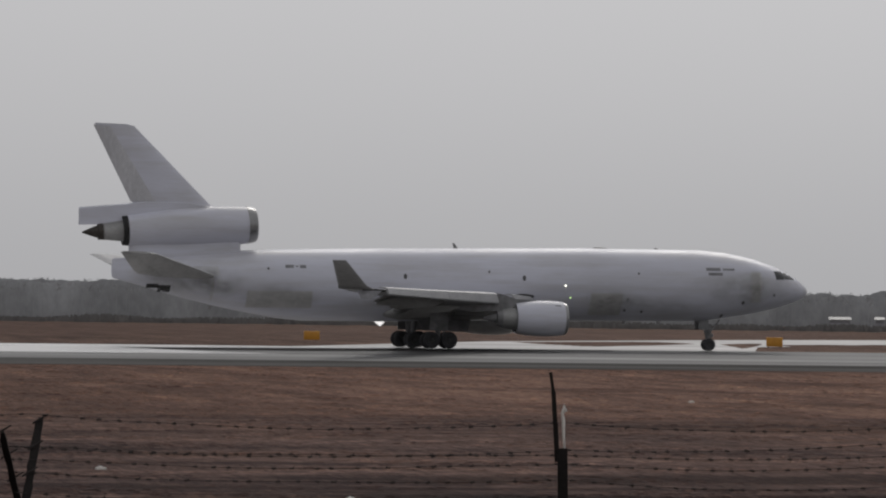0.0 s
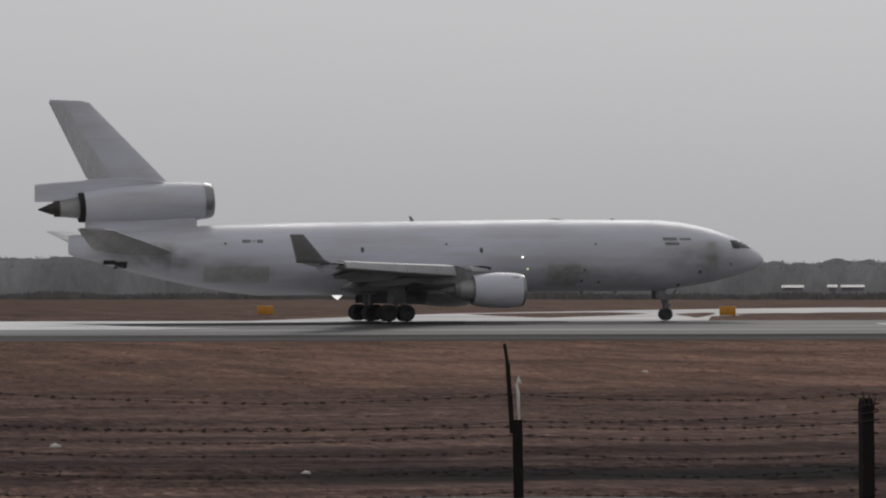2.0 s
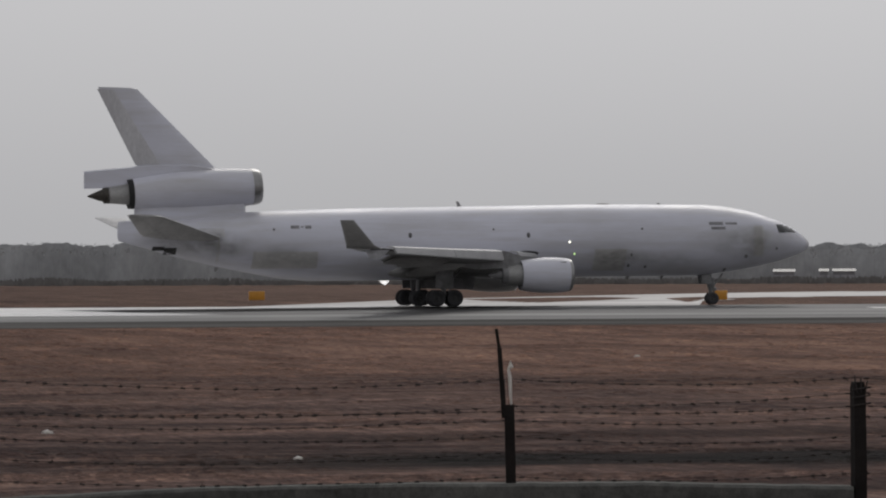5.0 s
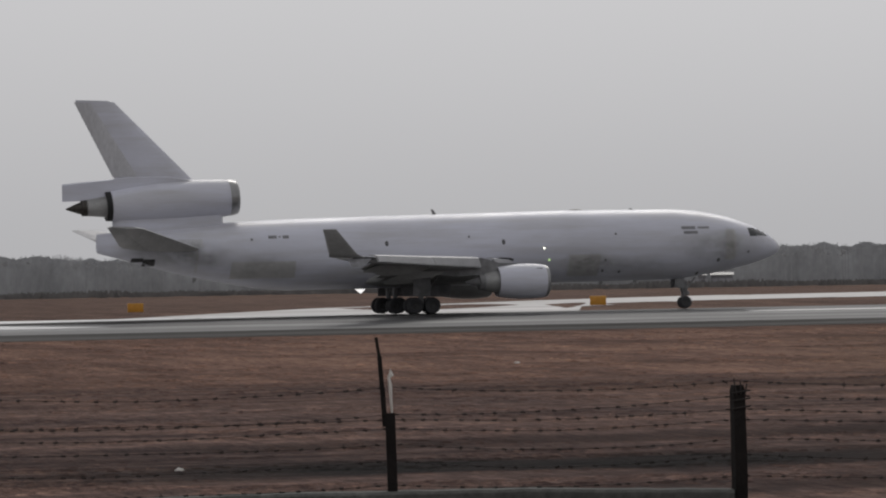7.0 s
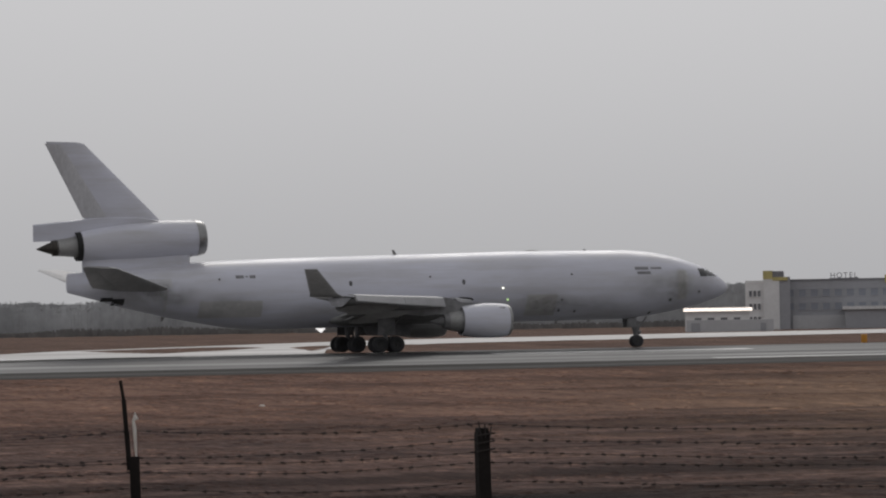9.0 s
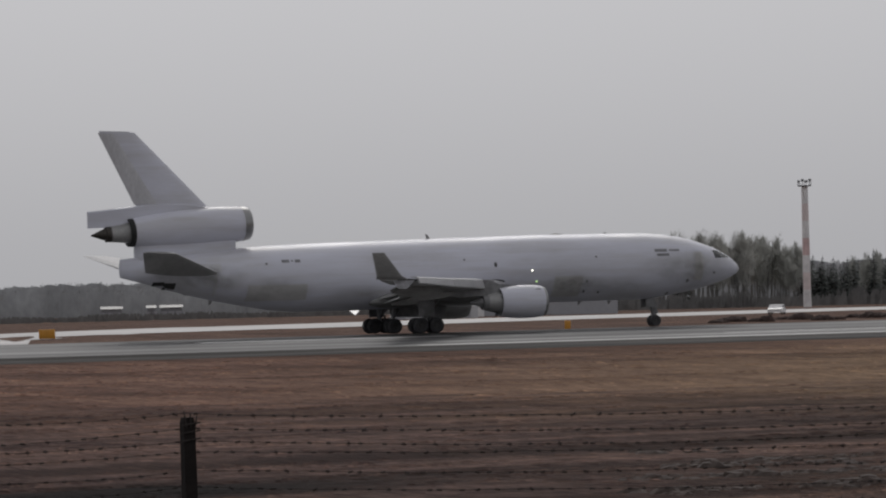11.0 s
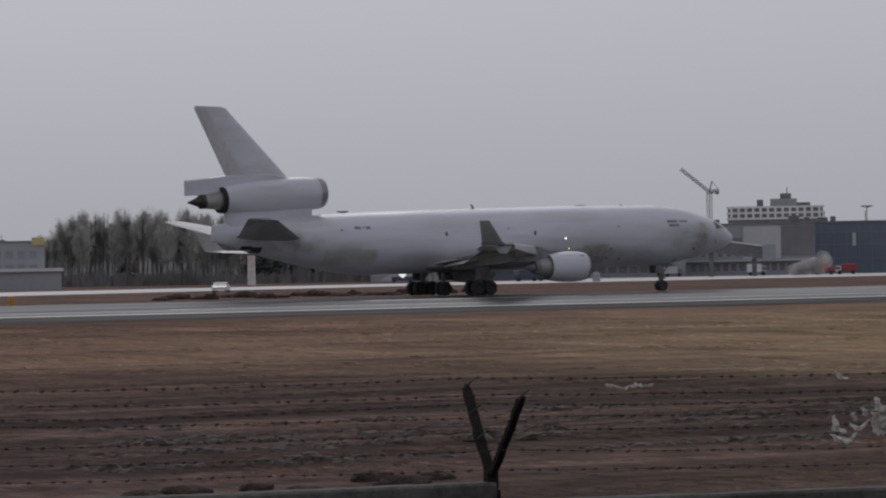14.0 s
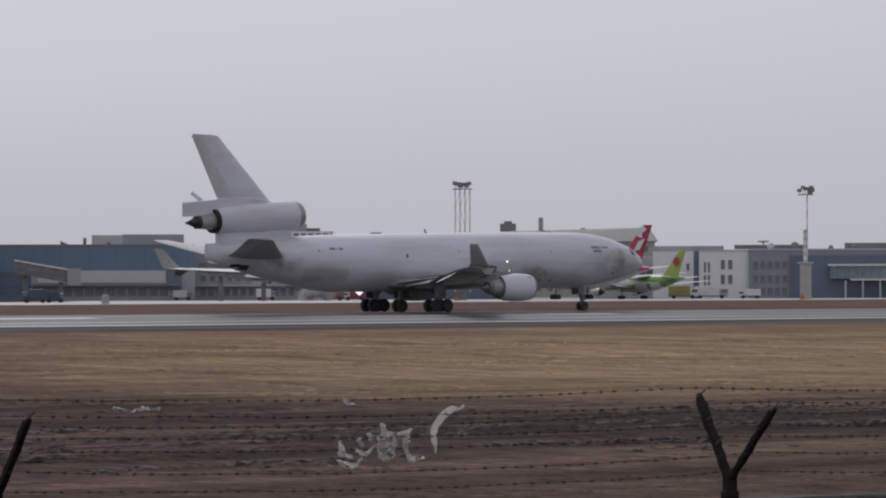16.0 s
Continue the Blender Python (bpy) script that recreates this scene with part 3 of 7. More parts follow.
def wing_side(ac, side):
    s = side
    P = lambda x, y, z: (x, s * abs(y), z)
    st = [(P(9.6, 2.0, 3.25), P(-3.2, 2.0, 3.05)), (P(8.6, 3.2, 3.45), P(-3.2, 3.2, 3.1)), (P(4.2, 8.4, 3.98), P(-2.9, 8.4, 3.6)), (P(-2.15, 15.8, 4.22), P(-6.95, 15.8, 4.16)), (P(-9.65, 25.0, 4.5), P(-12.65, 25.0, 4.6))]
    wing = part("wing", upper_tone(tapered_wing(st, 0.125, 0.1)), [M_WING, M_RUDDER], ac, "swept grey wing, its top painted paler for skylight")
    # slats, dropped ahead of the leading edge
    for (x0, y0, z0, d0), (x1, y1, z1, d1) in (((3.6, 8.7, 4.13, 0.47), (-2.2, 15.6, 4.28, 0.4)), ((-2.25, 15.66, 4.28, 0.4), (-9.2, 24.4, 4.5, 0.3)), ((7.9, 3.7, 4.02, 0.36), (5.4, 7.0, 4.2, 0.32))):
        bm = bmesh.new()
        secs = []
        for x, y, z, d in ((x0, y0, z0, d0), (x1, y1, z1, d1)):
            q = lambda f, u: P(x + f, y, z + u)
            secs.append([q(-0.4, d * 1.0), q(0.12, d * 0.88), q(0.3, d * 0.7), q(0.5, -d * 0.75), q(0.44, -d * 0.95), q(0.36, -d * 0.9), q(0.2, d * 0.4), q(-0.3, d * 0.8)])
        loft(bm, secs)
        part("slat", bm, M_SLAT, wing, "pale extended slat", False)
    # flaps lowered for take-off
    for a, b in ((((-1.7, 3.9, 3.3), (-3.4, 3.9, 2.66)), ((-1.7, 8.0, 3.7), (-3.8, 8.0, 3.02))), (((-2.2, 9.6, 3.85), (-4.1, 9.6, 2.98)), ((-4.45, 13.3, 4.1), (-6.15, 13.3, 3.34))), (((-4.5, 13.4, 4.11), (-6.2, 13.4, 3.35)), ((-6.75, 17.0, 4.33), (-8.3, 17.0, 3.74)))):
        bm = upper_tone(tapered_wing([(P(*a[0]), P(*a[1])), (P(*b[0]), P(*b[1]))], 0.12, 0.12))
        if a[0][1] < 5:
            part("flap", bm, [M_GREY, M_FAIRING], wing, "lowered inboard flap, grey on both sides")
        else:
            part("flap", bm, [M_GREY, M_WHITE], wing, "lowered grey flap, its top whitened for skylight")
    # open gap before the flaps, and the spoiler panels over it
    for (x0, y0, z0), (x1, y1, z1) in (((-2.35, 4.2, 3.5), (-2.2, 7.8, 3.82)), ((-2.8, 9.8, 3.9), (-4.9, 13.2, 4.14)), ((-5.0, 13.4, 4.15), (-6.6, 16.0, 4.28))):
        bm = bmesh.new()
        loft(bm, [[P(x + 1.5, y, z + 0.1), P(x, y, z), P(x, y, z - 0.05), P(x + 1.5, y, z + 0.02)] for x, y, z in ((x0, y0, z0), (x1, y1, z1))])
        part("spoiler", bm, M_FAIRING if y0 < 5 else M_RUDDER, wing, "grey spoiler panel" if y0 < 5 else "pale spoiler panel")
    bm = tapered_wing([(P(-7.45, 17.3, 4.2), P(-8.35, 17.3, 4.2)), (P(-10.9, 23.6, 4.55), P(-11.9, 23.6, 4.5))], 0.13, 0.13)
    part("aileron", bm, M_WING, wing)
    for x, y, z in ((-1.5, 5.4, 3.05), (-2.2, 10.3, 3.4), (-4.4, 13.8, 3.78), (-6.1, 16.4, 4.0)):
        bm = bmesh.new()
        secs = [[P(x + dx, y + w, z + h0) for w, h0 in ((-wd, zt), (wd, zt), (wd * 0.8, zb), (-wd * 0.8, zb))] for dx, wd, zt, zb in ((2.6, 0.06, 0.05, -0.1), (1.6, 0.2, 0.1, -0.4), (0.2, 0.22, 0.05, -0.55), (-1.0, 0.18, -0.12, -0.6), (-1.75, 0.05, -0.42, -0.56))]
        loft(bm, secs)
        part("flap_track_fairing", bm, M_FAIRING, wing, "dark flap track fairing")
    # winglets: a tall one above, a short one below
    st = [(P(-9.95, 25.0, 4.55), P(-12.8, 25.0, 4.62)), (P(-10.7, 25.35, 4.85), P(-12.9, 25.35, 4.85)), (P(-12.45, 25.95, 6.74), P(-13.5, 25.95, 6.74))]
    part("winglet", tapered_wing(st, 0.09, 0.07, (0, 1, 0)), M_GREY, wing, "grey upswept winglet")
    st = [(P(-9.4, 25.0, 4.5), P(-11.35, 25.0, 4.5)), (P(-10.35, 25.5, 3.8), P(-11.15, 25.5, 3.85))]
    part("lower_winglet", tapered_wing(st, 0.09, 0.08, (0, 1, 0)), M_MARK, wing)
    bm = bmesh.new()
    lathe(bm, [(0, 0.01), (0.25, 0.09), (0.9, 0.13), (1.6, 0.1), (2.2, 0.01)], P(-9.05, 24.95, 4.5), P(-14.65, 24.95, 4.6), 10)
    part("tip_fairing", bm, M_DARK, wing)


def tail(ac):
    # fin with its rudder, standing on the middle engine
    bm = tapered_wing([((-17.3, 0, 11.1), (-24.3, 0, 11.1)), ((-17.85, 0, 11.3), (-24.35, 0, 11.5)), ((-24.3, 0, 17.68), (-27.5, 0, 17.82)), ((-24.75, 0, 17.8), (-27.55, 0, 17.87))], 0.11, 0.08, (0, 1, 0))
    fin = part("fin", bm, M_WHITE, ac, "tall swept grey-white fin")
    bm = tapered_wing([((-22.2, 0, 11.62), (-24.5, 0, 11.56)), ((-26.1, 0, 17.6), (-27.62, 0, 17.72))], 0.2, 0.16, (0, 1, 0))
    part("rudder", bm, M_RUDDER, fin, "weathered slightly darker rudder")
    # tail fairing behind the fin, above the exhaust
    bm = bmesh.new()
    secs = []
    for x, zt, zb, w in ((-17.0, 11.15, 10.0, 0.5), (-20.0, 11.6, 9.9, 0.5), (-23.4, 11.58, 9.8, 0.42), (-26.0, 11.3, 9.7, 0.26), (-28.7, 11.03, 9.62, 0.1)):
        secs.append([(x, -w, zb), (x, w, zb), (x, w, zt - 0.1), (x, w * 0.5, zt), (x, -w * 0.5, zt), (x, -w, zt - 0.1)])
    loft(bm, secs)
    part("fin_fairing", bm, M_WHITE, ac)
    # middle engine in its banjo
    a, b = (-14.2, 0, 9.86), (-25.2, 0, 9.2)
    bm = bmesh.new()
    lathe(bm, [(0.0, 1.3), (0.07, 1.37), (0.35, 1.44), (1.2, 1.53), (2.6, 1.62), (4.5, 1.66), (6.5, 1.62), (8.5, 1.48), (10.2, 1.28), (10.95, 1.19), (10.95, 1.14), (9.8, 1.16)], a, b, 40)
    pod = part("tail_engine_duct", bm, M_WHITE, ac, "white tail engine nacelle")
    bm = bmesh.new()
    lathe(bm, [(0.75, 1.505), (0.35, 1.455), (0.07, 1.38), (-0.012, 1.3), (0.06, 1.22), (0.7, 1.16), (3.0, 1.15), (3.0, 0.0)], a, b, 40)
    part("inlet_lip", bm, M_LIP, pod)
    bm = bmesh.new()
    lathe(bm, [(10.55, 1.245), (10.98, 1.205), (11.0, 1.1), (10.8, 0.85)], a, b, 32)
    part("nozzle_gap", bm, M_DARK, pod)
    bm = bmesh.new()
    lathe(bm, [(10.7, 0.9), (11.1, 0.87), (12.0, 0.74), (12.95, 0.64), (12.95, 0.55), (12.5, 0.55)], a, b, 32)
    part("core_cowl", bm, M_METAL, pod, "bare metal core nozzle")
    bm = bmesh.new()
    lathe(bm, [(12.3, 0.7), (12.95, 0.66), (13.0, 0.5), (13.3, 0.42), (14.25, 0.05)], a, b, 24, 0, True)
    part("exhaust_plug", bm, M_HOT, pod, "burnt black exhaust cone")
    bm = bmesh.new()
    secs = []
    for x, zb, zt, w in ((-15.45, 7.5, 8.6, 0.2), (-15.7, 7.4, 8.6, 0.75), (-17.0, 7.2, 9.0, 0.95), (-20.0, 6.9, 9.0, 0.95), (-22.5, 6.8, 8.8, 0.8), (-24.2, 6.8, 8.5, 0.45), (-24.6, 7.0, 8.4, 0.1)):
        secs.append([(x, -w, zb), (x, w, zb), (x, w, zt), (x, -w, zt)])
    loft(bm, secs)
    part("tail_engine_pylon", bm, M_WHITE, ac)
    for s in (-1, 1):
        st = [((-16.9, s * 1.2, 5.35), (-24.1, s * 1.2, 5.75)), ((-17.9, s * 2.3, 5.6), (-24.4, s * 2.3, 5.95)), ((-23.7, s * 8.2, 7.22), (-26.35, s * 8.0, 7.4)), ((-24.3, s * 8.5, 7.28), (-26.5, s * 8.1, 7.42))]
        stab = part("tailplane", upper_tone(tapered_wing(st, 0.1, 0.08)), [M_WING, M_STAB], ac, "swept dull grey tailplane, its top painted paler for sky glare")
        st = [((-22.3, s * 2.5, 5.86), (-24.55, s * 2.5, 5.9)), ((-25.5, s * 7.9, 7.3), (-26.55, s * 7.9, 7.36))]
        part("elevator", upper_tone(tapered_wing(st, 0.2, 0.2)), [M_WING, M_STAB], stab)
        part("tailplane_seal", skin_patch(-19.6, -17.6, 5.7, 6.4, 0.02, 6, 4, 0.0, s), M_RUDDER, ac)


def gear(ac):
    # nose gear
    bm = bmesh.new()
    tube(bm, (24.61, 0, 0.5), (24.35, 0, 2.9), 0.17, 0.24)
    tube(bm, (24.61, -0.42, 0.52), (24.61, 0.42, 0.52), 0.09)
    tube(bm, (24.5, 0, 1.25), (25.6, 0, 2.6), 0.07)
    tube(bm, (24.75, 0, 0.75), (24.85, 0, 1.15), 0.06)
    tube(bm, (24.85, 0, 1.15), (24.5, 0, 1.5), 0.06)
    box(bm, (24.55, 0, 1.85), (0.55, 0.5, 0.8), 0, 0, 0.06)
    box(bm, (24.85, 0, 1.3), (0.3, 0.4, 0.3), 0, 0, 0.04)
    for s in (-1, 1):
        box(bm, (24.0, s * 0.55, 2.15), (0.85, 0.04, 0.8), 0, 0, 0.01)
    nose = part("nose_gear", bm, M_STRUT, ac, "dark nose gear leg with twin wheels")
    for s in (-1, 1):
        rolling((24.61, s * 0.33, 0.52), 0.52, 0.36, nose, "nose wheel with a black tyre")
    # main bogies, four wheels each
    for s in (-1, 1):
        y = s * 5.15
        bm = bmesh.new()
        tube(bm, (0, y, 0.66), (-0.15, y - s * 0.25, 3.4), 0.2, 0.26, 14)
        tube(bm, (-0.85, y, 0.68), (0.85, y, 0.68), 0.14, 0.14, 12)
        for dx in (-0.72, 0.72):
            tube(bm, (dx, y - 0.62, 0.68), (dx, y + 0.62, 0.68), 0.1)
        tube(bm, (0.1, y, 1.4), (-0.3, y - s * 2.0, 3.0), 0.1)
        tube(bm, (0.1, y, 1.5), (1.6, y - s * 0.3, 3.2), 0.08)
        tube(bm, (0.3, y, 1.0), (0.55, y, 1.6), 0.06)
        box(bm, (-0.1, y + s * 0.45, 2.5), (1.5, 0.06, 2.1), 0, 0, 0.02)
        box(bm, (0.1, y - s * 0.2, 2.7), (0.7, 0.6, 1.3), 0, 0, 0.05)
        main = part("main_gear", bm, M_STRUT, ac, "dark main gear bogie with four wheels")
        for dx in (-0.72, 0.72):
            for dy in (-0.6, 0.6):
                rolling((dx, y + dy, 0.685), 0.685, 0.5, main, "main wheel with a black tyre")
    # centre gear, two wheels
    bm = bmesh.new()
    tube(bm, (-0.9, 0, 0.66), (-0.8, 0, 2.8), 0.18, 0.22, 12)
    tube(bm, (-0.9, -0.6, 0.66), (-0.9, 0.6, 0.66), 0.1)
    tube(bm, (-0.9, 0, 1.3), (0.4, 0, 2.4), 0.07)
    centre = part("centre_gear", bm, M_STRUT, ac)
    for s in (-1, 1):
        rolling((-0.9, s * 0.42, 0.66), 0.66, 0.42, centre, "centre wheel with a black tyre")
    # open gear doors hanging below the belly
    for s in (-1, 1):
        bm = bmesh.new()
        loft(bm, [[(-0.8, s * 1.1, 2.4), (-0.8, s * 1.16, 2.4), (3.7, s * 1.16, 2.35), (3.7, s * 1.1, 2.35)], [(-0.5, s * 1.35, 1.45), (-0.5, s * 1.41, 1.45), (3.4, s * 1.41, 1.35), (3.4, s * 1.35, 1.35)]])
        part("gear_door", bm, M_STRUT, ac, "dark open gear door")
    bm = bmesh.new()
    loft(bm, [[(-3.2, y + 0.15, 2.13), (-2.15, y - 0.15, 2.13), (-2.6, y - 0.02, 1.68), (-2.66, y, 1.68)] for y in (4.5, 4.54)])
    door = part("gear_door", bm, M_BARE, ac, "bright bare metal gear door", False)
    # glowing plate added before the door to imitate its glint, no real lamp
    bm = bmesh.new()
    loft(bm, [[(-3.1, y + 0.15, 2.1), (-2.25, y - 0.1, 2.1), (-2.6, y - 0.02, 1.74), (-2.66, y, 1.74)] for y in (4.46, 4.49)])
    part("glint_plate", bm, M_DOOR_GLINT, door, "glowing white plate added for the gear door's bright glint", False)
    bm = bmesh.new()
    tube(bm, (-2.6, 4.52, 2.05), (-1.9, 4.4, 3.2), 0.04)
    part("door_rod", bm, M_STRUT, door)


def cargo_aircraft():
    ac = thing("cargo_aircraft", "white three-engined cargo jet rolling along the runway", "aircraft")
    bm = bmesh.new()
    fine = []
    for a, b in zip(FUSELAGE, FUSELAGE[1:]):
        k = max(1, int((a[0] - b[0]) / 1.5))
        fine += [[p + (q - p) * i / k for p, q in zip(a, b)] for i in range(k)]
    fine.append(FUSELAGE[-1])
    loft(bm, [ring(x, (t + b) / 2, (t - b) / 2, w, 112) for x, t, b, w in fine])
    body = part("fuselage", bm, M_WHITE, ac, "long dirty white fuselage without cabin windows")
    # belly fairing at the wing root
    bm = bmesh.new()
    loft(bm, [ring(x, z, h, w, 32, 0, 2.6) for x, z, h, w in ((11.5, 3.0, 0.2, 1.0), (9.5, 3.05, 0.5, 2.5), (6, 3.1, 0.75, 2.95), (0, 3.05, 0.8, 3.05), (-2.4, 3.0, 0.72, 2.85), (-3.6, 2.85, 0.4, 2.1), (-4.4, 2.75, 0.15, 1.2))])
    part("belly_fairing", bm, M_GREY, ac, "dirty grey belly fairing")
    for s in (-1, 1):
        wing_side(ac, s)
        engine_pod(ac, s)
    tail(ac)
    gear(ac)
    # cockpit glazing
    for s in (-1, 1):
        for x0, x1, z0, z1, sh in ((29.75, 30.55, 6.02, 6.72, -0.05), (30.62, 31.25, 6.05, 6.6, -0.25), (31.32, 31.75, 6.02, 6.4, -0.35)):
            part("cockpit_window", skin_patch(x0, x1, z0, z1, 0.014, 5, 5, sh, s), M_GLASS, body, "dark cockpit pane")
    for x in (-2.29, 7.75):
        for s in (-1, 1):
            part("door_window", oval_patch(x, 5.82, 0.15, 0.23, 0.014, s), M_PORT, body)
    part("cargo_door", skin_patch(13.5, 16.25, 2.9, 4.68), M_DOOR, body, "worn grey lower cargo door")
    part("cargo_door", skin_patch(-15.3, -10.0, 3.15, 4.5), M_DOOR, body, "worn grey lower cargo door")
    part("crew_door", skin_patch(27.45, 28.35, 4.1, 6.6, 0.016, 4, 10), M_DOOR, body, "stained crew door")
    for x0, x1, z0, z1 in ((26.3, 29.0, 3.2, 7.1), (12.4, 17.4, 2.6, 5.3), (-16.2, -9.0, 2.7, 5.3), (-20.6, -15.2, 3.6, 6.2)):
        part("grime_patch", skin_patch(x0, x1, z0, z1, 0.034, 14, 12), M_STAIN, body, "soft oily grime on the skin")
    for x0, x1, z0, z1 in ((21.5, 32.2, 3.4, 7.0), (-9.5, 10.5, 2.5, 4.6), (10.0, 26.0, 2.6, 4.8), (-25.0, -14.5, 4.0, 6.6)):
        part("grey_film", skin_patch(x0, x1, z0, z1, 0.026, 18, 12), M_FILM, body, "thin greyish film low on the skin")
    for x0, x1, z0, z1 in ((23.5, 24.75, 6.66, 6.92), (24.95, 26.0, 6.7, 6.88), (23.65, 24.9, 6.28, 6.52), (-12.2, -11.5, 6.36, 6.62), (-11.35, -11.15, 6.45, 6.56), (-11.0, -10.5, 6.36, 6.62)):
        part("marking_bar", skin_patch(x0, x1, z0, z1, 0.013, 4, 2), M_MARK, body, "faded dark lettering bar")
    # flat dark ovals laid on the skin above the wing root
    for s in (-1, 1):
        part("root_dark_oval", oval_patch(7.7, 4.34, 0.95, 0.2, 0.05, s), M_DARK, body, "dark oval patch at the wing root's leading edge")
    for x, z, r in ((26.84, 4.06, 0.16), (29.57, 4.72, 0.12), (25.3, 2.95, 0.14), (-13.6, 6.3, 0.1), (18.1, 3.2, 0.12), (16.6, 3.3, 0.12), (16.7, 4.2, 0.1), (17.6, 6.35, 0.1), (4.8, 6.3, 0.09)):
        part("port_hole", oval_patch(x, z, r, r), M_PORT, body)
    part("outflow_recess", skin_patch(-23.2, -22.3, 4.62, 4.95, 0.015, 4, 4), M_DARK, body, "black open recess under the tail")
    part("outflow_recess", skin_patch(-22.3, -21.35, 4.3, 4.85, 0.015, 4, 4), M_DARK, body, "black open recess under the tail")
    part("skin_joint", skin_patch(-18.15, -18.02, 3.5, 5.6, 0.012, 2, 8), M_DOOR, body)
    # small lamps that light the wing, blade aerials, dome
    bm = bmesh.new()
    bmesh.ops.create_uvsphere(bm, u_segments=12, v_segments=8, radius=0.075, matrix=Matrix.Translation(skin(11.27, 5.25)))
    part("wing_light", bm, M_LAMP, body, "glowing white inspection lamp")
    bm = bmesh.new()
    bmesh.ops.create_uvsphere(bm, u_segments=12, v_segments=8, radius=0.07, matrix=Matrix.Translation(skin(11.75, 4.27)))
    part("wing_light", bm, M_LAMP_GREEN, body, "small glowing greenish lamp")
    for x, z, h in ((2.6, 8.2, 0.45), (20.0, 8.42, 0.12)):
        bm = tapered_wing([((x + 0.3, 0, z - 0.05), (x - 0.1, 0, z - 0.05)), ((x - 0.05, 0, z + h), (x - 0.25, 0, z + h))], 0.12, 0.1, (0, 1, 0))
        part("blade_aerial", bm, M_GREY, body)
    bm = bmesh.new()
    loft(bm, [ring(15.05 + dx, 8.42, h, h * 2.2, 14) for dx, h in ((0.65, 0.01), (0.5, 0.08), (0.0, 0.13), (-0.5, 0.08), (-0.65, 0.01))])
    part("satcom_dome", bm, M_GREY, body)
    for x, z in ((20.2, 2.42), (17.2, 2.4), (-17.85, 3.2)):
        bm = tapered_wing([((x + 0.2, 0, z + 0.05), (x - 0.15, 0, z + 0.05)), ((x, 0, z - 0.3), (x - 0.2, 0, z - 0.3))], 0.12, 0.1, (0, 1, 0))
        part("blade_aerial", bm, M_GREY, body)
    return ac


aircraft = cargo_aircraft()


# ---- the concrete fence before the camera: 4 m panels, steel brackets, barbed wire ----
M_WALL, _n, _b = node_mat("weathered_concrete", 0.92)
_b.inputs["Specular IOR Level"].default_value = 0.2
_stain = ramp(_n, tex(_n, 1.4, (1, 1, 0.5), 8, 0.7), [(0.34, (0.055, 0.056, 0.053)), (0.5, (0.1, 0.1, 0.094)), (0.66, (0.15, 0.149, 0.14))])
_grit = ramp(_n, tex(_n, 14.0, (1, 1, 0.8), 8, 0.8), [(0.36, (0.65, 0.65, 0.65)), (0.52, (1, 1, 1)), (0.66, (1.25, 1.24, 1.22))])
_n.links.new(mixed(_n, 1.0, _stain, _grit, "MULTIPLY"), _b.inputs["Base Color"])
bumped(_n, _b, tex(_n, 18.0, (1, 1, 1), 8, 0.75), 0.7, 0.02)
M_RUST = plain("dark_rusty_steel", (0.02, 0.017, 0.016), 0.8, 0.3, 0.5, 6.0, bump=0.3)
M_RUST.node_tree.nodes["Principled BSDF"].inputs["Specular IOR Level"].default_value = 0.12
M_RUST.node_tree.nodes["Principled BSDF"].inputs["Metallic"].default_value = 0.0
M_WIRE = plain("rusty_wire", (0.035, 0.028, 0.026), 0.8, 0.2, 0.4, 8.0, bump=0)
M_RAG = plain("dirty_white_film", (0.85, 0.83, 0.8), 0.6, 0, 0.15, 5.0, bump=0.3)
_n = M_RAG.node_tree
_t = _n.nodes.new("ShaderNodeBsdfTranslucent")
_t.inputs[0].default_value = (0.85, 0.83, 0.8, 1)
_m = _n.nodes.new("ShaderNodeMixShader")
_m.inputs[0].default_value = 0.5
_n.links.new(_n.nodes["Principled BSDF"].outputs[0], _m.inputs[1])
_n.links.new(_t.outputs[0], _m.inputs[2])
_n.links.new(_m.outputs[0], _n.nodes["Material Output"].inputs[0])
FENCE_TURN, FENCE_FAR = radians(13.0), 16.9
along_fence = Vector((math.cos(FENCE_TURN), -math.sin(FENCE_TURN), 0))
out_fence = Vector((math.sin(FENCE_TURN), math.cos(FENCE_TURN), 0))


def fence_at(bearing, z=0.0, out=0.0):
    """A point on the fence's line at a bearing from the camera."""
    s = math.tan(radians(bearing) - FENCE_TURN) * FENCE_FAR
    p = out_fence * (FENCE_FAR + out) + along_fence * s
    return Vector((p.x, p.y, z))


fence = thing("concrete_fence", "grey weathered concrete fence of panels with worn tops", "fence", Matrix.Identity(4))


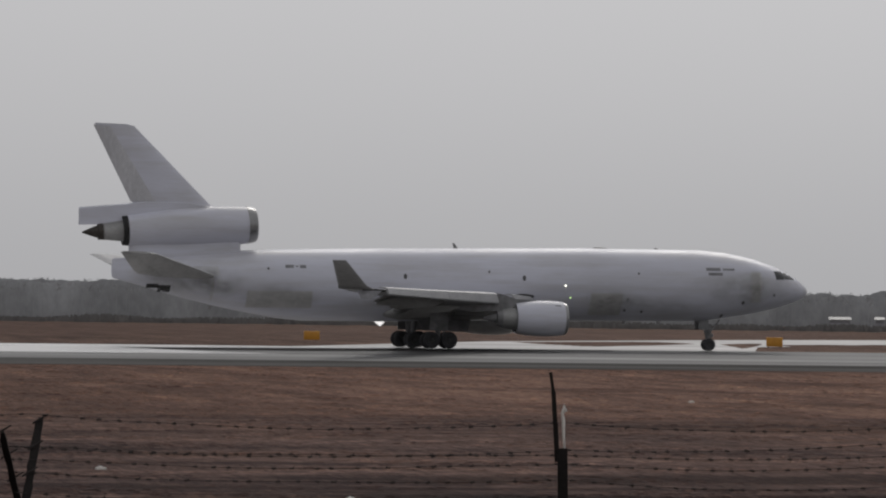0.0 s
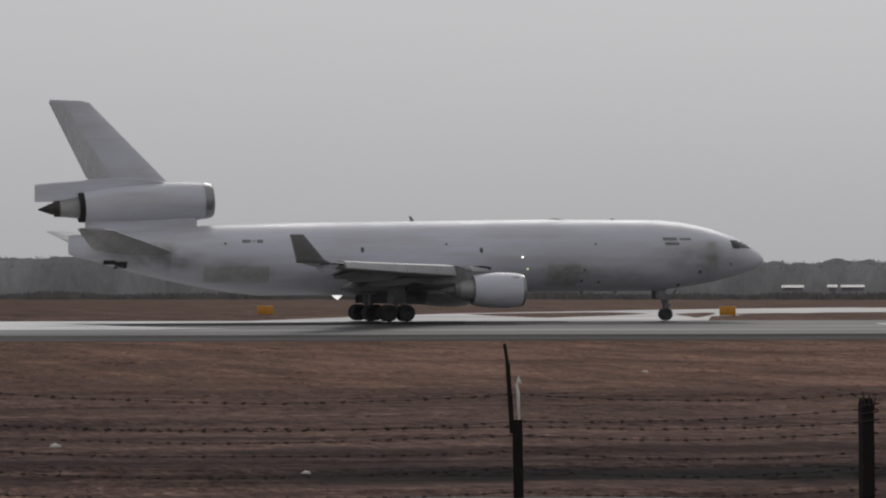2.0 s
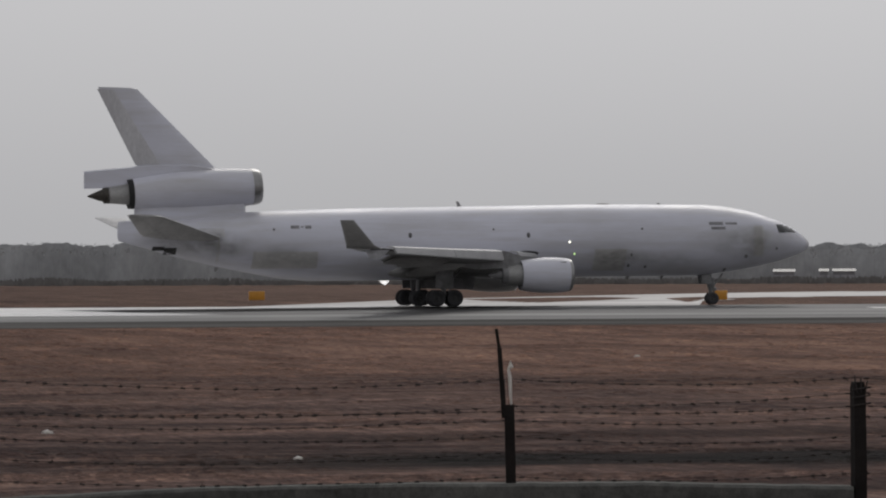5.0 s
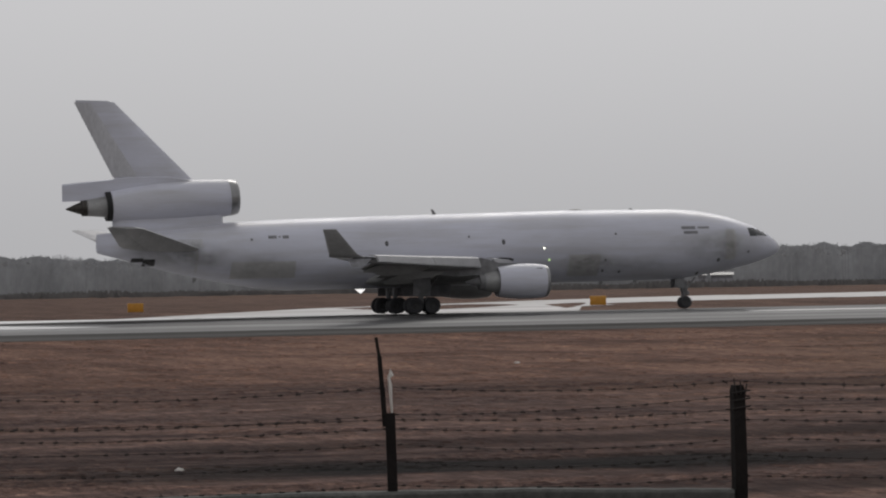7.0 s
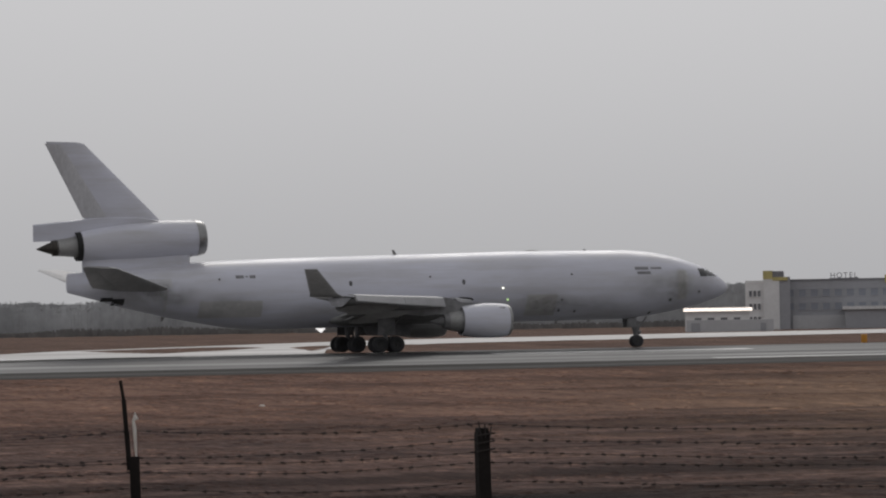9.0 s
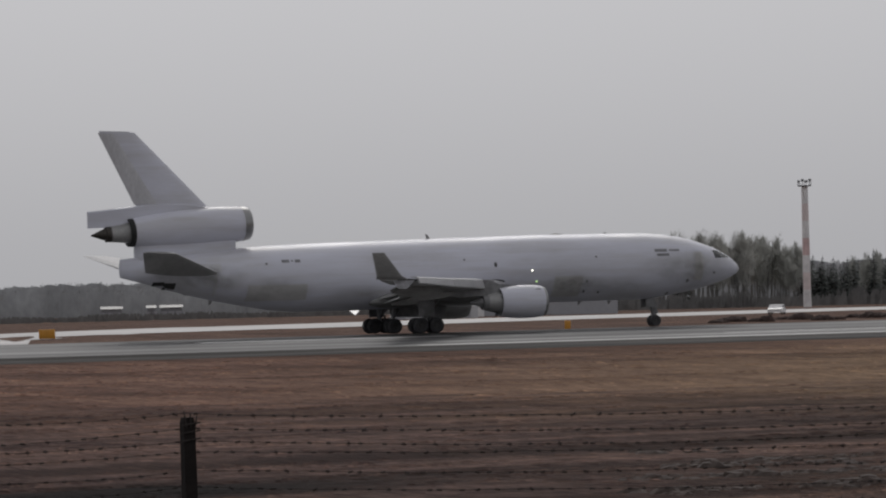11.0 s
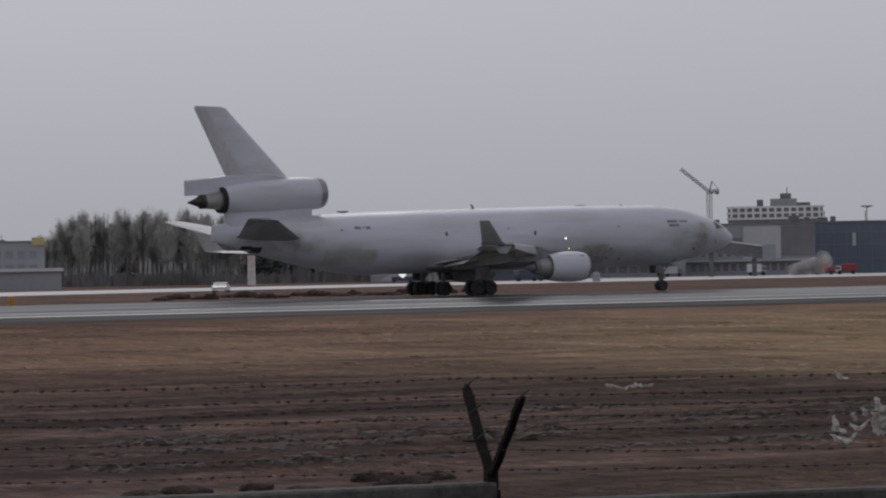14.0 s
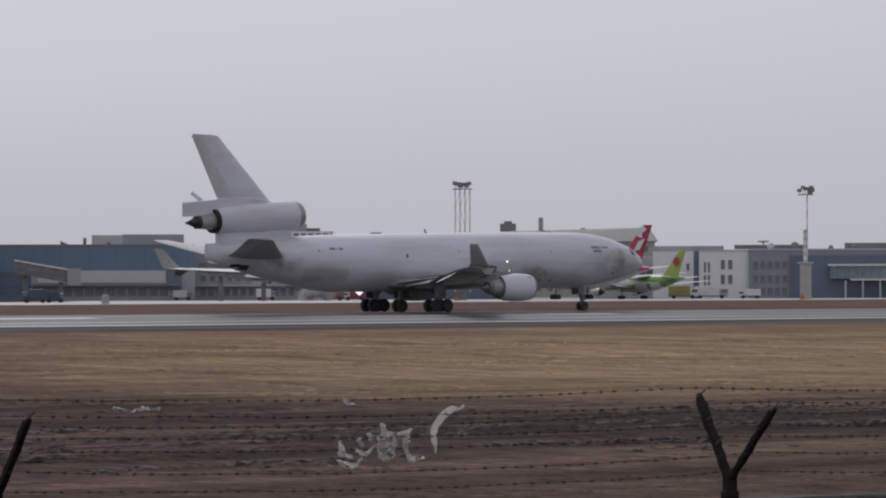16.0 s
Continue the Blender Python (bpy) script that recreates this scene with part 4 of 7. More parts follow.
def wall_panel(b0, b1, tops):
    """A panel between two bearings; its worn top follows a row of heights."""
    bm = bmesh.new()
    n = len(tops) - 1
    a, b = fence_at(b0), fence_at(b1)
    gap = (b - a).normalized() * 0.03
    a, b = a + gap, b - gap
    secs = []
    for i in range(20 * n + 1):
        f = i / (20 * n)
        k = min(int(f * n), n - 1)
        z = tops[k] + (tops[k + 1] - tops[k]) * (f * n - k) + 0.004 * noise.noise((f * 30, b0, 0)) + 0.002 * noise.noise((f * 110, b0, 3))
        p = a + (b - a) * f
        sec = []
        for o, zz in ((-0.09, -0.85), (-0.07, z - 0.16), (-0.085, z - 0.13), (-0.085, z - 0.012), (-0.07, z), (0.07, z), (0.085, z - 0.012), (0.085, z - 0.13), (0.07, z - 0.16), (0.09, -0.85)):
            q = p + out_fence * o
            sec.append((q.x, q.y, zz))
        secs.append(sec)
    loft(bm, secs)
    return part("panel", bm, M_WALL, fence)


def angle_iron(bm, a, b, w=0.055, t=0.008, side=None):
    """An L-shaped bar between two points."""
    a, b = Vector(a), Vector(b)
    d = (b - a).normalized()
    u = (side or along_fence).copy()
    u = (u - d * u.dot(d)).normalized()
    v = d.cross(u)
    prof = [(-w / 2, -w / 2), (w / 2, -w / 2), (w / 2, -w / 2 + t), (-w / 2 + t, -w / 2 + t), (-w / 2 + t, w / 2), (-w / 2, w / 2)]
    loft(bm, [[p + u * x + v * y for x, y in prof] for p in (a, b)])


def rusted_bar(bm, a, b, w, seed):
    """An L-shaped bar eaten by rust: its flanges vary in width and its end is torn."""
    rnd = random.Random(seed)
    a, b = Vector(a), Vector(b)
    d = (b - a).normalized()
    u = (along_fence - d * along_fence.dot(d)).normalized()
    v = d.cross(u)
    secs = []
    for i in range(15):
        f = i / 14
        wl, wr, t = w * rnd.uniform(0.42, 0.56), w * rnd.uniform(0.42, 0.58), 0.011
        if i == 14:
            wl, wr = wl * 0.3, wr * 0.8
        p = a.lerp(b, f) + u * rnd.uniform(-0.002, 0.002)
        secs.append([p + u * x + v * y for x, y in ((-wl, -wr), (wr, -wr), (wr, -wr + t), (-wl + t, -wr + t), (-wl + t, wl), (-wl, wl))])
    loft(bm, secs)


PANELS = [(-9.0, 6.5, (1.86, 1.86, 1.84)), (6.5, 19.86, (1.9, 1.945, 1.965, 1.965, 1.945)), (19.86, 32.8, (1.885, 1.875, 1.87, 1.88)), (32.8, 43.75, (1.785, 1.785, 1.755)), (43.75, 52.5, (1.8, 1.8))]
for b0, b1, tops in PANELS:
    wall_panel(b0, b1, tops)


def post_base(name, bearing, z0, label):
    return thing(name, label, "fence post", Matrix.Translation(fence_at(bearing, z0)), "fence posts")


def bracket(bearing, z0, arms, label, stub=0.12):
    """A stub on the wall with leaning arms: each (lean along the fence, lean outwards, height)."""
    ob = post_base("fence_bracket", bearing, z0 - 0.25, label)
    bm = bmesh.new()
    angle_iron(bm, (0, 0, 0), (0, 0, 0.25 + stub), 0.055)
    box(bm, (0, 0, 0.24), (0.075, 0.075, 0.1), -FENCE_TURN, 0, 0.01)
    part("stub", bm, M_RUST, ob)
    for al, out, h in arms:
        bm = bmesh.new()
        tip = along_fence * al + out_fence * out + Vector((0, 0, 0.25 + stub + h))
        rusted_bar(bm, (0, 0, 0.25 + stub - 0.03), tip, 0.038 if out > 0 else 0.03, int(abs(bearing) * 10 + 50 * out + 60))
        part("arm", bm, M_RUST, ob)
        for k in range(3):
            bm = bmesh.new()
            p = Vector((0, 0, 0.25 + stub)).lerp(tip, 0.38 + 0.29 * k)
            tube(bm, p - along_fence * 0.03 - out_fence * 0.03, p + along_fence * 0.035 + Vector((0, 0, 0.04)), 0.005, 0.004, 6)
            part("wire_tie", bm, M_WIRE, ob)
    return ob


LEAN = "dark rusty steel bracket with two arms forming a V"
bracket(6.6, 1.88, [(-0.05, -0.4, 0.366), (0.03, 0.4, 0.395)], LEAN)
bracket(32.715, 1.805, [(0.017, 0.39, 0.398), (0.0, -0.45, 0.37)], LEAN)
bracket(43.69, 1.8, [(0.017, 0.35, 0.404), (-0.004, -0.45, 0.356)], LEAN)
bracket(52.5, 1.8, [(0.0, 0.4, 0.45), (0.0, -0.4, 0.4)], LEAN)
bracket(-4.0, 1.86, [(0.0, 0.4, 0.45), (0.0, -0.4, 0.4)], LEAN)

# the straight post with a bent splint and a white rag
post = post_base("fence_post", 14.69, 1.7, "straight dark steel post with a bent extension and a white rag")
bm = bmesh.new()
angle_iron(bm, (0, 0, 0), (-0.012, 0, 0.61), 0.044)
part("upright", bm, M_RUST, post)
bm = bmesh.new()
tip = fence_at(14.46, 2.645) - fence_at(14.69, 1.7)
angle_iron(bm, (-0.035, 0, 0.55), (-0.045, 0, 0.72), 0.022)
angle_iron(bm, (-0.045, 0, 0.7), (tip.x * 0.8, tip.y * 0.8, 0.86), 0.02, 0.006)
angle_iron(bm, (tip.x * 0.8, tip.y * 0.8, 0.855), (tip.x, tip.y, 0.945), 0.014, 0.006)
part("extension", bm, M_RUST, post, "thin bent rusty extension")
bm = bmesh.new()
loft(bm, [[Vector((x - w, 0, z)), Vector((x - w * 0.2, -0.012, z + 0.005)), Vector((x + w, 0, z)), Vector((x, 0.01, z))] for x, w, z in ((-0.002, 0.004, 0.6), (-0.006, 0.006, 0.66), (-0.008, 0.008, 0.73), (-0.014, 0.006, 0.765), (-0.004, 0.013, 0.775), (-0.006, 0.002, 0.8))])
part("rag", bm, M_RAG, post, "white rag tied to the post")

# the stout single post
post = post_base("fence_post", 19.87, 1.7, "stout dark rusty steel post with wire wound round its head")
bm = bmesh.new()
loft(bm, [[(x - w, -w, z), (x + w, -w, z), (x + w, w, z), (x - w, w, z)] for x, w, z in ((0.0, 0.028, 0.0), (0.0, 0.028, 0.35), (-0.004, 0.027, 0.68), (-0.004, 0.022, 0.705))])
part("upright", bm, M_RUST, post)
for k in range(3):
    bm = bmesh.new()
    tube(bm, (-0.042, -0.033, 0.6 + 0.035 * k), (0.045, -0.033, 0.612 + 0.035 * k), 0.004, 0.004, 6)
    part("wire_tie", bm, M_WIRE, post)
    bm = bmesh.new()
    tube(bm, (-0.02 + 0.02 * k, -0.03, 0.66), (-0.03 + 0.03 * k, -0.03, 0.735 - 0.012 * k), 0.004, 0.003, 5)
    part("wire_tie", bm, M_WIRE, post)
bm = bmesh.new()
for k in range(14):
    a0, a1 = k * 0.5, (k + 1) * 0.5
    f = lambda a: (-0.1 + 0.055 * math.cos(a) - 0.002 * a, -0.06, 0.14 + 0.055 * math.sin(a) + 0.012 * math.sin(3 * a))
    tube(bm, f(a0), f(a1), 0.006, 0.006, 5)
part("wire_coil", bm, M_WIRE, post, "loose coil of barbed wire")


def barbed_strand(stops, seed):
    """One strand through (bearing, height, outward) supports, sagging, with barbs."""
    rnd = random.Random(seed)
    bm = bmesh.new()
    pts = []
    for (b0, z0, o0), (b1, z1, o1) in zip(stops, stops[1:]):
        p, q = fence_at(b0, z0, o0), fence_at(b1, z1, o1)
        n = max(4, int((q - p).length / 0.25))
        sag = rnd.uniform(0.02, 0.05)
        for i in range(n):
            f = i / n
            r = p.lerp(q, f)
            r.z -= sag * 4 * f * (1 - f)
            r.z += 0.008 * noise.noise((r.x * 1.7, seed * 3.1, 0))
            pts.append(r)
    pts.append(fence_at(*stops[-1]))
    for a, b in zip(pts, pts[1:]):
        tube(bm, a, b, 0.0014, 0.0014, 4)
        m = 3
        for k in range(m):
            c = a.lerp(b, (k + rnd.uniform(0.2, 0.8)) / m)
            for _ in range(2):
                d = Vector((rnd.uniform(-1, 1), rnd.uniform(-1, 1), rnd.uniform(-1, 1))).normalized() * rnd.uniform(0.009, 0.016)
                tube(bm, c - d, c + d, 0.0018, 0.001, 3)
            tube(bm, c - along_fence * 0.012, c + along_fence * 0.009, 0.0035, 0.0035, 5)
    return solid("barbed_wire", bm, M_WIRE, "rusty barbed wire strand sagging between fence posts", "barbed wire", group="barbed wire strands")


for k, (zo, out, dip) in enumerate(((2.42, 0.34, 0.0), (2.30, 0.26, 0.02), (2.17, 0.16, 0.0), (2.25, -0.16, 0.01), (2.1, -0.22, 0.0), (2.0, -0.05, 0.01), (2.36, -0.3, 0.06))):
    stops = []
    for b in (-9.0, -4.0, 6.55, 14.69, 19.87, 32.8, 43.75, 52.5):
        drop = 0.06 if b > 30 else 0.0
        o = 0.02 if b in (14.69, 19.87) else out
        stops.append((b, zo - drop - dip * (1 if b in (14.69, 6.55) else 0), o))
    barbed_strand(stops, k + 1)


def torn_film(bearing, z, pieces, seed, label):
    """White plastic film caught on the wire: crumpled strips of (along, up, along, up, width)."""
    rnd = random.Random(seed)
    ob = thing("plastic_film", label, "litter", Matrix.Translation(fence_at(bearing, z, 0.1)), "torn plastic film")
    for x0, z0, x1, z1, w in pieces:
        bm = bmesh.new()
        n = 9
        bend = rnd.uniform(-0.35, 0.35)
        d = Vector((x1 - x0, z1 - z0))
        nrm = Vector((-d.y, d.x))
        secs = []
        for i in range(n + 1):
            f = i / n
            c = Vector((x0, z0)) + d * f + nrm * (bend * 4 * f * (1 - f))
            ww = 1.15 * w * (0.25 + math.sin(math.pi * min(1, f * 0.9 + 0.1)) * 0.75) * rnd.uniform(0.82, 1.12)
            t = nrm.normalized() * ww
            row = []
            for s in (-1, -0.35, 0.3, 1):
                p = along_fence * (c.x + t.x * s) + out_fence * rnd.uniform(-0.025, 0.025)
                row.append((p.x, p.y, c.y + t.y * s + rnd.uniform(-0.006, 0.006)))
            row += [(x + out_fence.x * 0.003, y + out_fence.y * 0.003, zz) for x, y, zz in reversed(row)]
            secs.append(row)
        loft(bm, secs)
        part("strip", bm, M_RAG, ob)
    return ob


torn_film(38.7, 2.107, [(-0.05, 0.01, 0.055, 0.02, 0.045), (-0.025, -0.065, -0.03, 0.055, 0.03), (0.03, -0.05, 0.035, 0.065, 0.032), (-0.04, -0.03, 0.03, -0.05, 0.03), (-0.255, 0.027, -0.2, -0.05, 0.014), (-0.27, -0.07, -0.14, -0.06, 0.014), (-0.175, -0.018, -0.07, 0.0, 0.013), (-0.023, 0.06, -0.027, 0.11, 0.009), (-0.085, 0.02, -0.105, 0.06, 0.01), (-0.14, 0.0, -0.15, 0.04, 0.008), (0.05, 0.05, 0.128, 0.075, 0.012), (0.09, 0.0, 0.2, -0.065, 0.015), (0.066, 0.05, 0.1, -0.02, 0.017)], 5, "crumpled white plastic film caught on the barbed wire")


def film_strip(bearing, z, spine, label):
    """One long curled strip of film along a spine of (along, up, half width)."""
    ob = thing("plastic_film", label, "litter", Matrix.Translation(fence_at(bearing, z, 0.1)), "torn plastic film")
    bm = bmesh.new()
    rnd = random.Random(8)
    fine = []
    for (x0, z0, w0), (x1, z1, w1) in zip(spine, spine[1:]):
        fine += [(x0 + (x1 - x0) * k / 3, z0 + (z1 - z0) * k / 3, w0 + (w1 - w0) * k / 3) for k in range(3)]
    fine.append(spine[-1])
    secs = []
    for i, (x, up, w) in enumerate(fine):
        a, b = fine[max(i - 1, 0)], fine[min(i + 1, len(fine) - 1)]
        d = Vector((b[0] - a[0], b[1] - a[1])).normalized()
        row = []
        for k in (-1, -0.3, 0.35, 1):
            p = along_fence * (x - d.y * w * k * rnd.uniform(0.9, 1.1)) + out_fence * rnd.uniform(-0.012, 0.012)
            row.append((p.x, p.y, up + d.x * w * k))
        row += [(q[0] + out_fence.x * 0.003, q[1] + out_fence.y * 0.003, q[2]) for q in reversed(row)]
        secs.append(row)
    loft(bm, secs)
    part("strip", bm, M_RAG, ob)
    return ob


film_strip(39.54, 2.197, [(-0.041, -0.134, 0.007), (-0.053, -0.045, 0.015), (-0.045, 0.0, 0.02), (0.0, 0.057, 0.02), (0.053, 0.084, 0.015), (0.085, 0.082, 0.008), (0.116, 0.098, 0.006)], "long curled strip of white plastic film on the wire")
torn_film(34.95, 2.308, [(-0.125, 0.006, -0.07, -0.002, 0.004), (-0.07, -0.003, -0.005, -0.003, 0.003), (0.0, -0.004, 0.06, -0.001, 0.007), (0.075, -0.004, 0.115, 0.003, 0.004)], 11, "thin white film scraps on the top wire")
torn_film(38.05, 2.34, [(-0.01, 0.01, 0.06, -0.03, 0.005)], 13, "thin white film scrap on the wire")

# litter lying in the grass beyond the fence
for b, r, w in ((11.48, 78, 0.075), (7.75, 92, 0.12), (16.57, 172, 0.11), (43.73, 180, 0.07)):
    bm = bmesh.new()
    rnd = random.Random(int(b * 10))
    bmesh.ops.create_icosphere(bm, subdivisions=2, radius=w)
    for v in bm.verts:
        v.co = Vector((v.co.x * 1.3, v.co.y, max(-0.02, v.co.z * 0.7))) * rnd.uniform(0.65, 1.15)
    x, y = r * math.sin(radians(b)), r * math.cos(radians(b))
    solid("litter_scrap", bm, M_RAG, "crumpled white plastic scrap lying in the grass", "litter", Matrix.Translation((x, y, rough_lie(x, y) + 0.02)), "litter in the grass")


# ---- beyond the runway: signs, mounds, apron, buildings, masts, woods ----
def at(bearing, r, z=0.0):
    return Vector((r * math.sin(radians(bearing)), r * math.cos(radians(bearing)), z))


def high(r, tilt):
    """World height of what is seen at a tilt, at a range."""
    return 2.9 + r * math.tan(radians(tilt))


APRON = -0.5
M_YELLOW = plain("sign_yellow", (0.62, 0.29, 0.03), 0.5, 0, 0.2, 1.0, bump=0)
M_HOTEL = plain("hotel_yellow_panels", (0.6, 0.52, 0.22), 0.6, 0, 0.2, 0.5, bump=0)
M_SOIL = plain("turned_soil", (0.075, 0.055, 0.05), 0.95, 0, 0.5, 1.2, bump=0.8, dist=0.1)
M_SOIL.node_tree.nodes["Principled BSDF"].inputs["Specular IOR Level"].default_value = 0.1
# building colours are lifted so that the distance haze sits in the paint
M_PALE = plain("pale_render", (0.78, 0.78, 0.78), 0.8, 0, 0.1, 0.12, bump=0, grit=0.93)
M_PALEGREY = plain("light_grey_cladding", (0.53, 0.535, 0.55), 0.7, 0, 0.1, 0.1, bump=0, grit=0.93)
M_MIDGREY = plain("grey_cladding", (0.37, 0.375, 0.4), 0.7, 0, 0.12, 0.1, bump=0, grit=0.93)
M_DARKGREY = plain("dark_grey_wall", (0.23, 0.23, 0.245), 0.7, 0, 0.2, 0.15, bump=0, grit=0.93)
M_BLUE = plain("blue_glazed_cladding", (0.14, 0.205, 0.29), 0.4, 0, 0.15, 0.08, bump=0, grit=0.93)
M_DARKBLUE = plain("dark_blue_glazing", (0.13, 0.165, 0.225), 0.3, 0, 0.2, 0.1, bump=0, grit=0.93)
M_PANE = plain("window_pane", (0.2, 0.205, 0.225), 0.2, 0, 0.3, 0.3, bump=0)
M_CANOPYGLASS = plain("sunlit_canopy_sheet", (0.5, 0.44, 0.4), 0.45, 1.0, 0.1, 0.3, bump=0)
M_FARROOF = plain("dull_metal_sheet", (0.2, 0.2, 0.2), 0.5, 1.0, 0.3, 0.3, bump=0)
M_STEELBLUE = plain("blue_grey_cladding", (0.28, 0.3, 0.34), 0.6, 0, 0.12, 0.1, bump=0, grit=0.93)
M_TEAL = plain("teal_glass", (0.23, 0.3, 0.33), 0.25, 0, 0.2, 0.2, bump=0)
M_ROOF = plain("pale_metal_roof", (0.75, 0.75, 0.75), 0.35, 0.2, 0.1, 0.2, bump=0)
M_BEIGE = plain("beige_plaster", (0.47, 0.455, 0.415), 0.85, 0, 0.2, 0.12, bump=0, grit=0.93)
M_SLATE = plain("grey_roof_sheet", (0.26, 0.255, 0.245), 0.7, 0, 0.2, 0.1, bump=0, grit=0.93)
M_RED = plain("red_paint", (0.5, 0.045, 0.09), 0.4, 0, 0.15, 0.4, bump=0)
M_TRUCKRED = plain("dusty_red_truck_paint", (0.36, 0.06, 0.07), 0.5, 0, 0.2, 0.4, bump=0)
# mast bands paled in the base colour to imitate haze
M_BANDRED = plain("hazy_red_band", (0.7, 0.52, 0.51), 0.7, 0, 0.2, 0.5, bump=0)
M_MASTRED = plain("haze_paled_red_band", (0.79, 0.69, 0.68), 0.7, 0, 0.2, 0.5, bump=0)
M_MASTWHITE = plain("haze_paled_white_band", (0.84, 0.83, 0.83), 0.7, 0, 0.2, 0.5, bump=0)
M_LEAFGREEN = plain("leaf_green_paint", (0.17, 0.4, 0.1), 0.4, 0, 0.15, 0.4, bump=0)
M_LIME = plain("lime_green_paint", (0.4, 0.53, 0.12), 0.4, 0, 0.15, 0.4, bump=0)
M_TRUCKBLUE = plain("blue_truck_paint", (0.07, 0.09, 0.15), 0.4, 0, 0.3, 0.4, bump=0)
M_BUS = plain("pale_bus_yellow", (0.45, 0.36, 0.16), 0.5, 0, 0.2, 0.5, bump=0)
M_ORANGE = plain("orange_plastic", (0.5, 0.1, 0.04), 0.6, 0, 0.2, 1.0, bump=0)
M_STEEL = plain("grey_steel", (0.22, 0.22, 0.23), 0.6, 0.2, 0.3, 0.8, bump=0)
M_CANOPY = plain("pale_canopy_edge", (0.8, 0.78, 0.74), 0.25, 0.3, 0.1, 0.3, bump=0)
M_BARK = plain("pale_birch_bark", (0.25, 0.245, 0.235), 0.9, 0, 0.3, 0.6, bump=0)
# twigs and far woods: distance haze is painted in as a paler colour
M_TWIG = plain("bare_twigs", (0.5, 0.5, 0.465), 0.95, 0, 0.2, 0.4, bump=0)
M_FARWOOD = plain("haze_grey_woods", (0.39, 0.4, 0.41), 0.95, 0, 0.3, 0.035, (1, 1, 0.6), bump=0)
M_NEEDLE = plain("conifer_needles", (0.11, 0.12, 0.11), 0.95, 0, 0.4, 0.5, bump=0)
M_SMOKE = plain("pale_exhaust_smoke", (0.95, 0.92, 0.88), 1.0, 0, 0.1, 0.2, bump=0)
M_SMOKE.node_tree.nodes["Principled BSDF"].inputs["Alpha"].default_value = 0.14

pavement("apron", [(520, 800), (620, 800), (2500, 800)], [(560, 1000), (680, 1000), (2500, 1000)], paving("apron_concrete", (0.3, 0.295, 0.29), 0.45, 0.12, (0.01, 0.03, 0)), "wide pale concrete apron before the terminal", "apron", 0.028, 12)


def field_sign(bearing, r, w, h, yaw=0.0):
    ob = thing("field_sign", "yellow airfield sign box standing in the grass", "sign", Matrix.Translation(at(bearing, r, lie(r * math.cos(radians(bearing))))) @ Matrix.Rotation(radians(yaw - bearing), 4, "Z"), "airfield signs")
    bm = bmesh.new()
    box(bm, (0, 0, 0.12 + h / 2), (w, 0.3, h), 0, 0, 0.03)
    part("cabinet", bm, M_YELLOW, ob)
    for s in (-1, 1):
        bm = bmesh.new()
        tube(bm, (s * w * 0.35, 0, -0.1), (s * w * 0.35, 0, 0.16), 0.05)
        part("leg", bm, M_STEEL, ob)
    return ob


field_sign(17.8, 412, 1.75, 1.0)
field_sign(10.87, 412, 1.7, 0.95, 8)
field_sign(25.59, 395, 0.62, 0.98, 0)


def earth_mound(bearing, r, w, h, seed):
    rnd = random.Random(seed)
    bm = bmesh.new()
    bmesh.ops.create_icosphere(bm, subdivisions=3, radius=1.0)
    for v in bm.verts:
        k = 1 + 0.35 * noise.noise(Vector((v.co.x * 2.2, v.co.y * 2.2, seed * 1.7))) + 0.15 * noise.noise(v.co * 5 + Vector((seed, 0, 0)))
        v.co = Vector((v.co.x * w / 2 * k, v.co.y * w * 0.3 * k, max(-0.1, v.co.z * h * k)))
    p = at(bearing, r)
    solid("earth_mound", bm, M_SOIL, "low mound of dark dug-up soil on the grass", "mound", Matrix.Translation((p.x, p.y, lie(p.y))), "earth mounds")


_r = random.Random(4)
for k in range(20):
    b = 27.9 + 0.24 * k + _r.uniform(-0.08, 0.08)
    earth_mound(b, 385 / math.cos(radians(b)) + _r.uniform(-8, 8), _r.uniform(1.6, 4.2), _r.uniform(0.3, 0.75), k)
for b, r, w, h in ((29.9, 62, 0.9, 0.12), (30.9, 66, 0.8, 0.16), (31.4, 64, 1.1, 0.2), (28.1, 63, 0.9, 0.13), (26.9, 60, 0.7, 0.1), (27.5, 62, 0.9, 0.12), (29.2, 64, 0.6, 0.1), (31.9, 66, 0.7, 0.12), (25.9, 58, 0.5, 0.1), (24.7, 60, 0.4, 0.09)):
    earth_mound(b, r, w, h, int(b * 10))


# ---- buildings ----
def facing(bearing, r, z=APRON, yaw=0.0):
    """A frame at a bearing whose -y looks at the camera."""
    return Matrix.Translation(at(bearing, r, z)) @ Matrix.Rotation(radians(-bearing + yaw), 4, "Z")


def span(b0, b1, r):
    return r * (math.tan(radians(b1 - (b0 + b1) / 2)) * 2)


def building(name, b0, b1, r, top, depth, material, label, category="building", z=APRON):
    """A block between two bearings, up to a tilt; returns its empty, width and height."""
    w, h = span(b0, b1, r), high(r, top) - z
    ob = thing(name, label, category, facing((b0 + b1) / 2, r, z))
    bm = bmesh.new()
    box(bm, (0, depth / 2, h / 2 - 0.1), (w, depth, h + 0.2))
    part("wall", bm, material, ob, "", False)
    return ob, w, h


def block(ob, name, x0, x1, z0, z1, y0, y1, material, label="", bevel=0.0):
    bm = bmesh.new()
    box(bm, ((x0 + x1) / 2, (y0 + y1) / 2, (z0 + z1) / 2), (x1 - x0, y1 - y0, z1 - z0), 0, 0, bevel)
    return part(name, bm, material, ob, label, False)


PANE_MESHES = {}


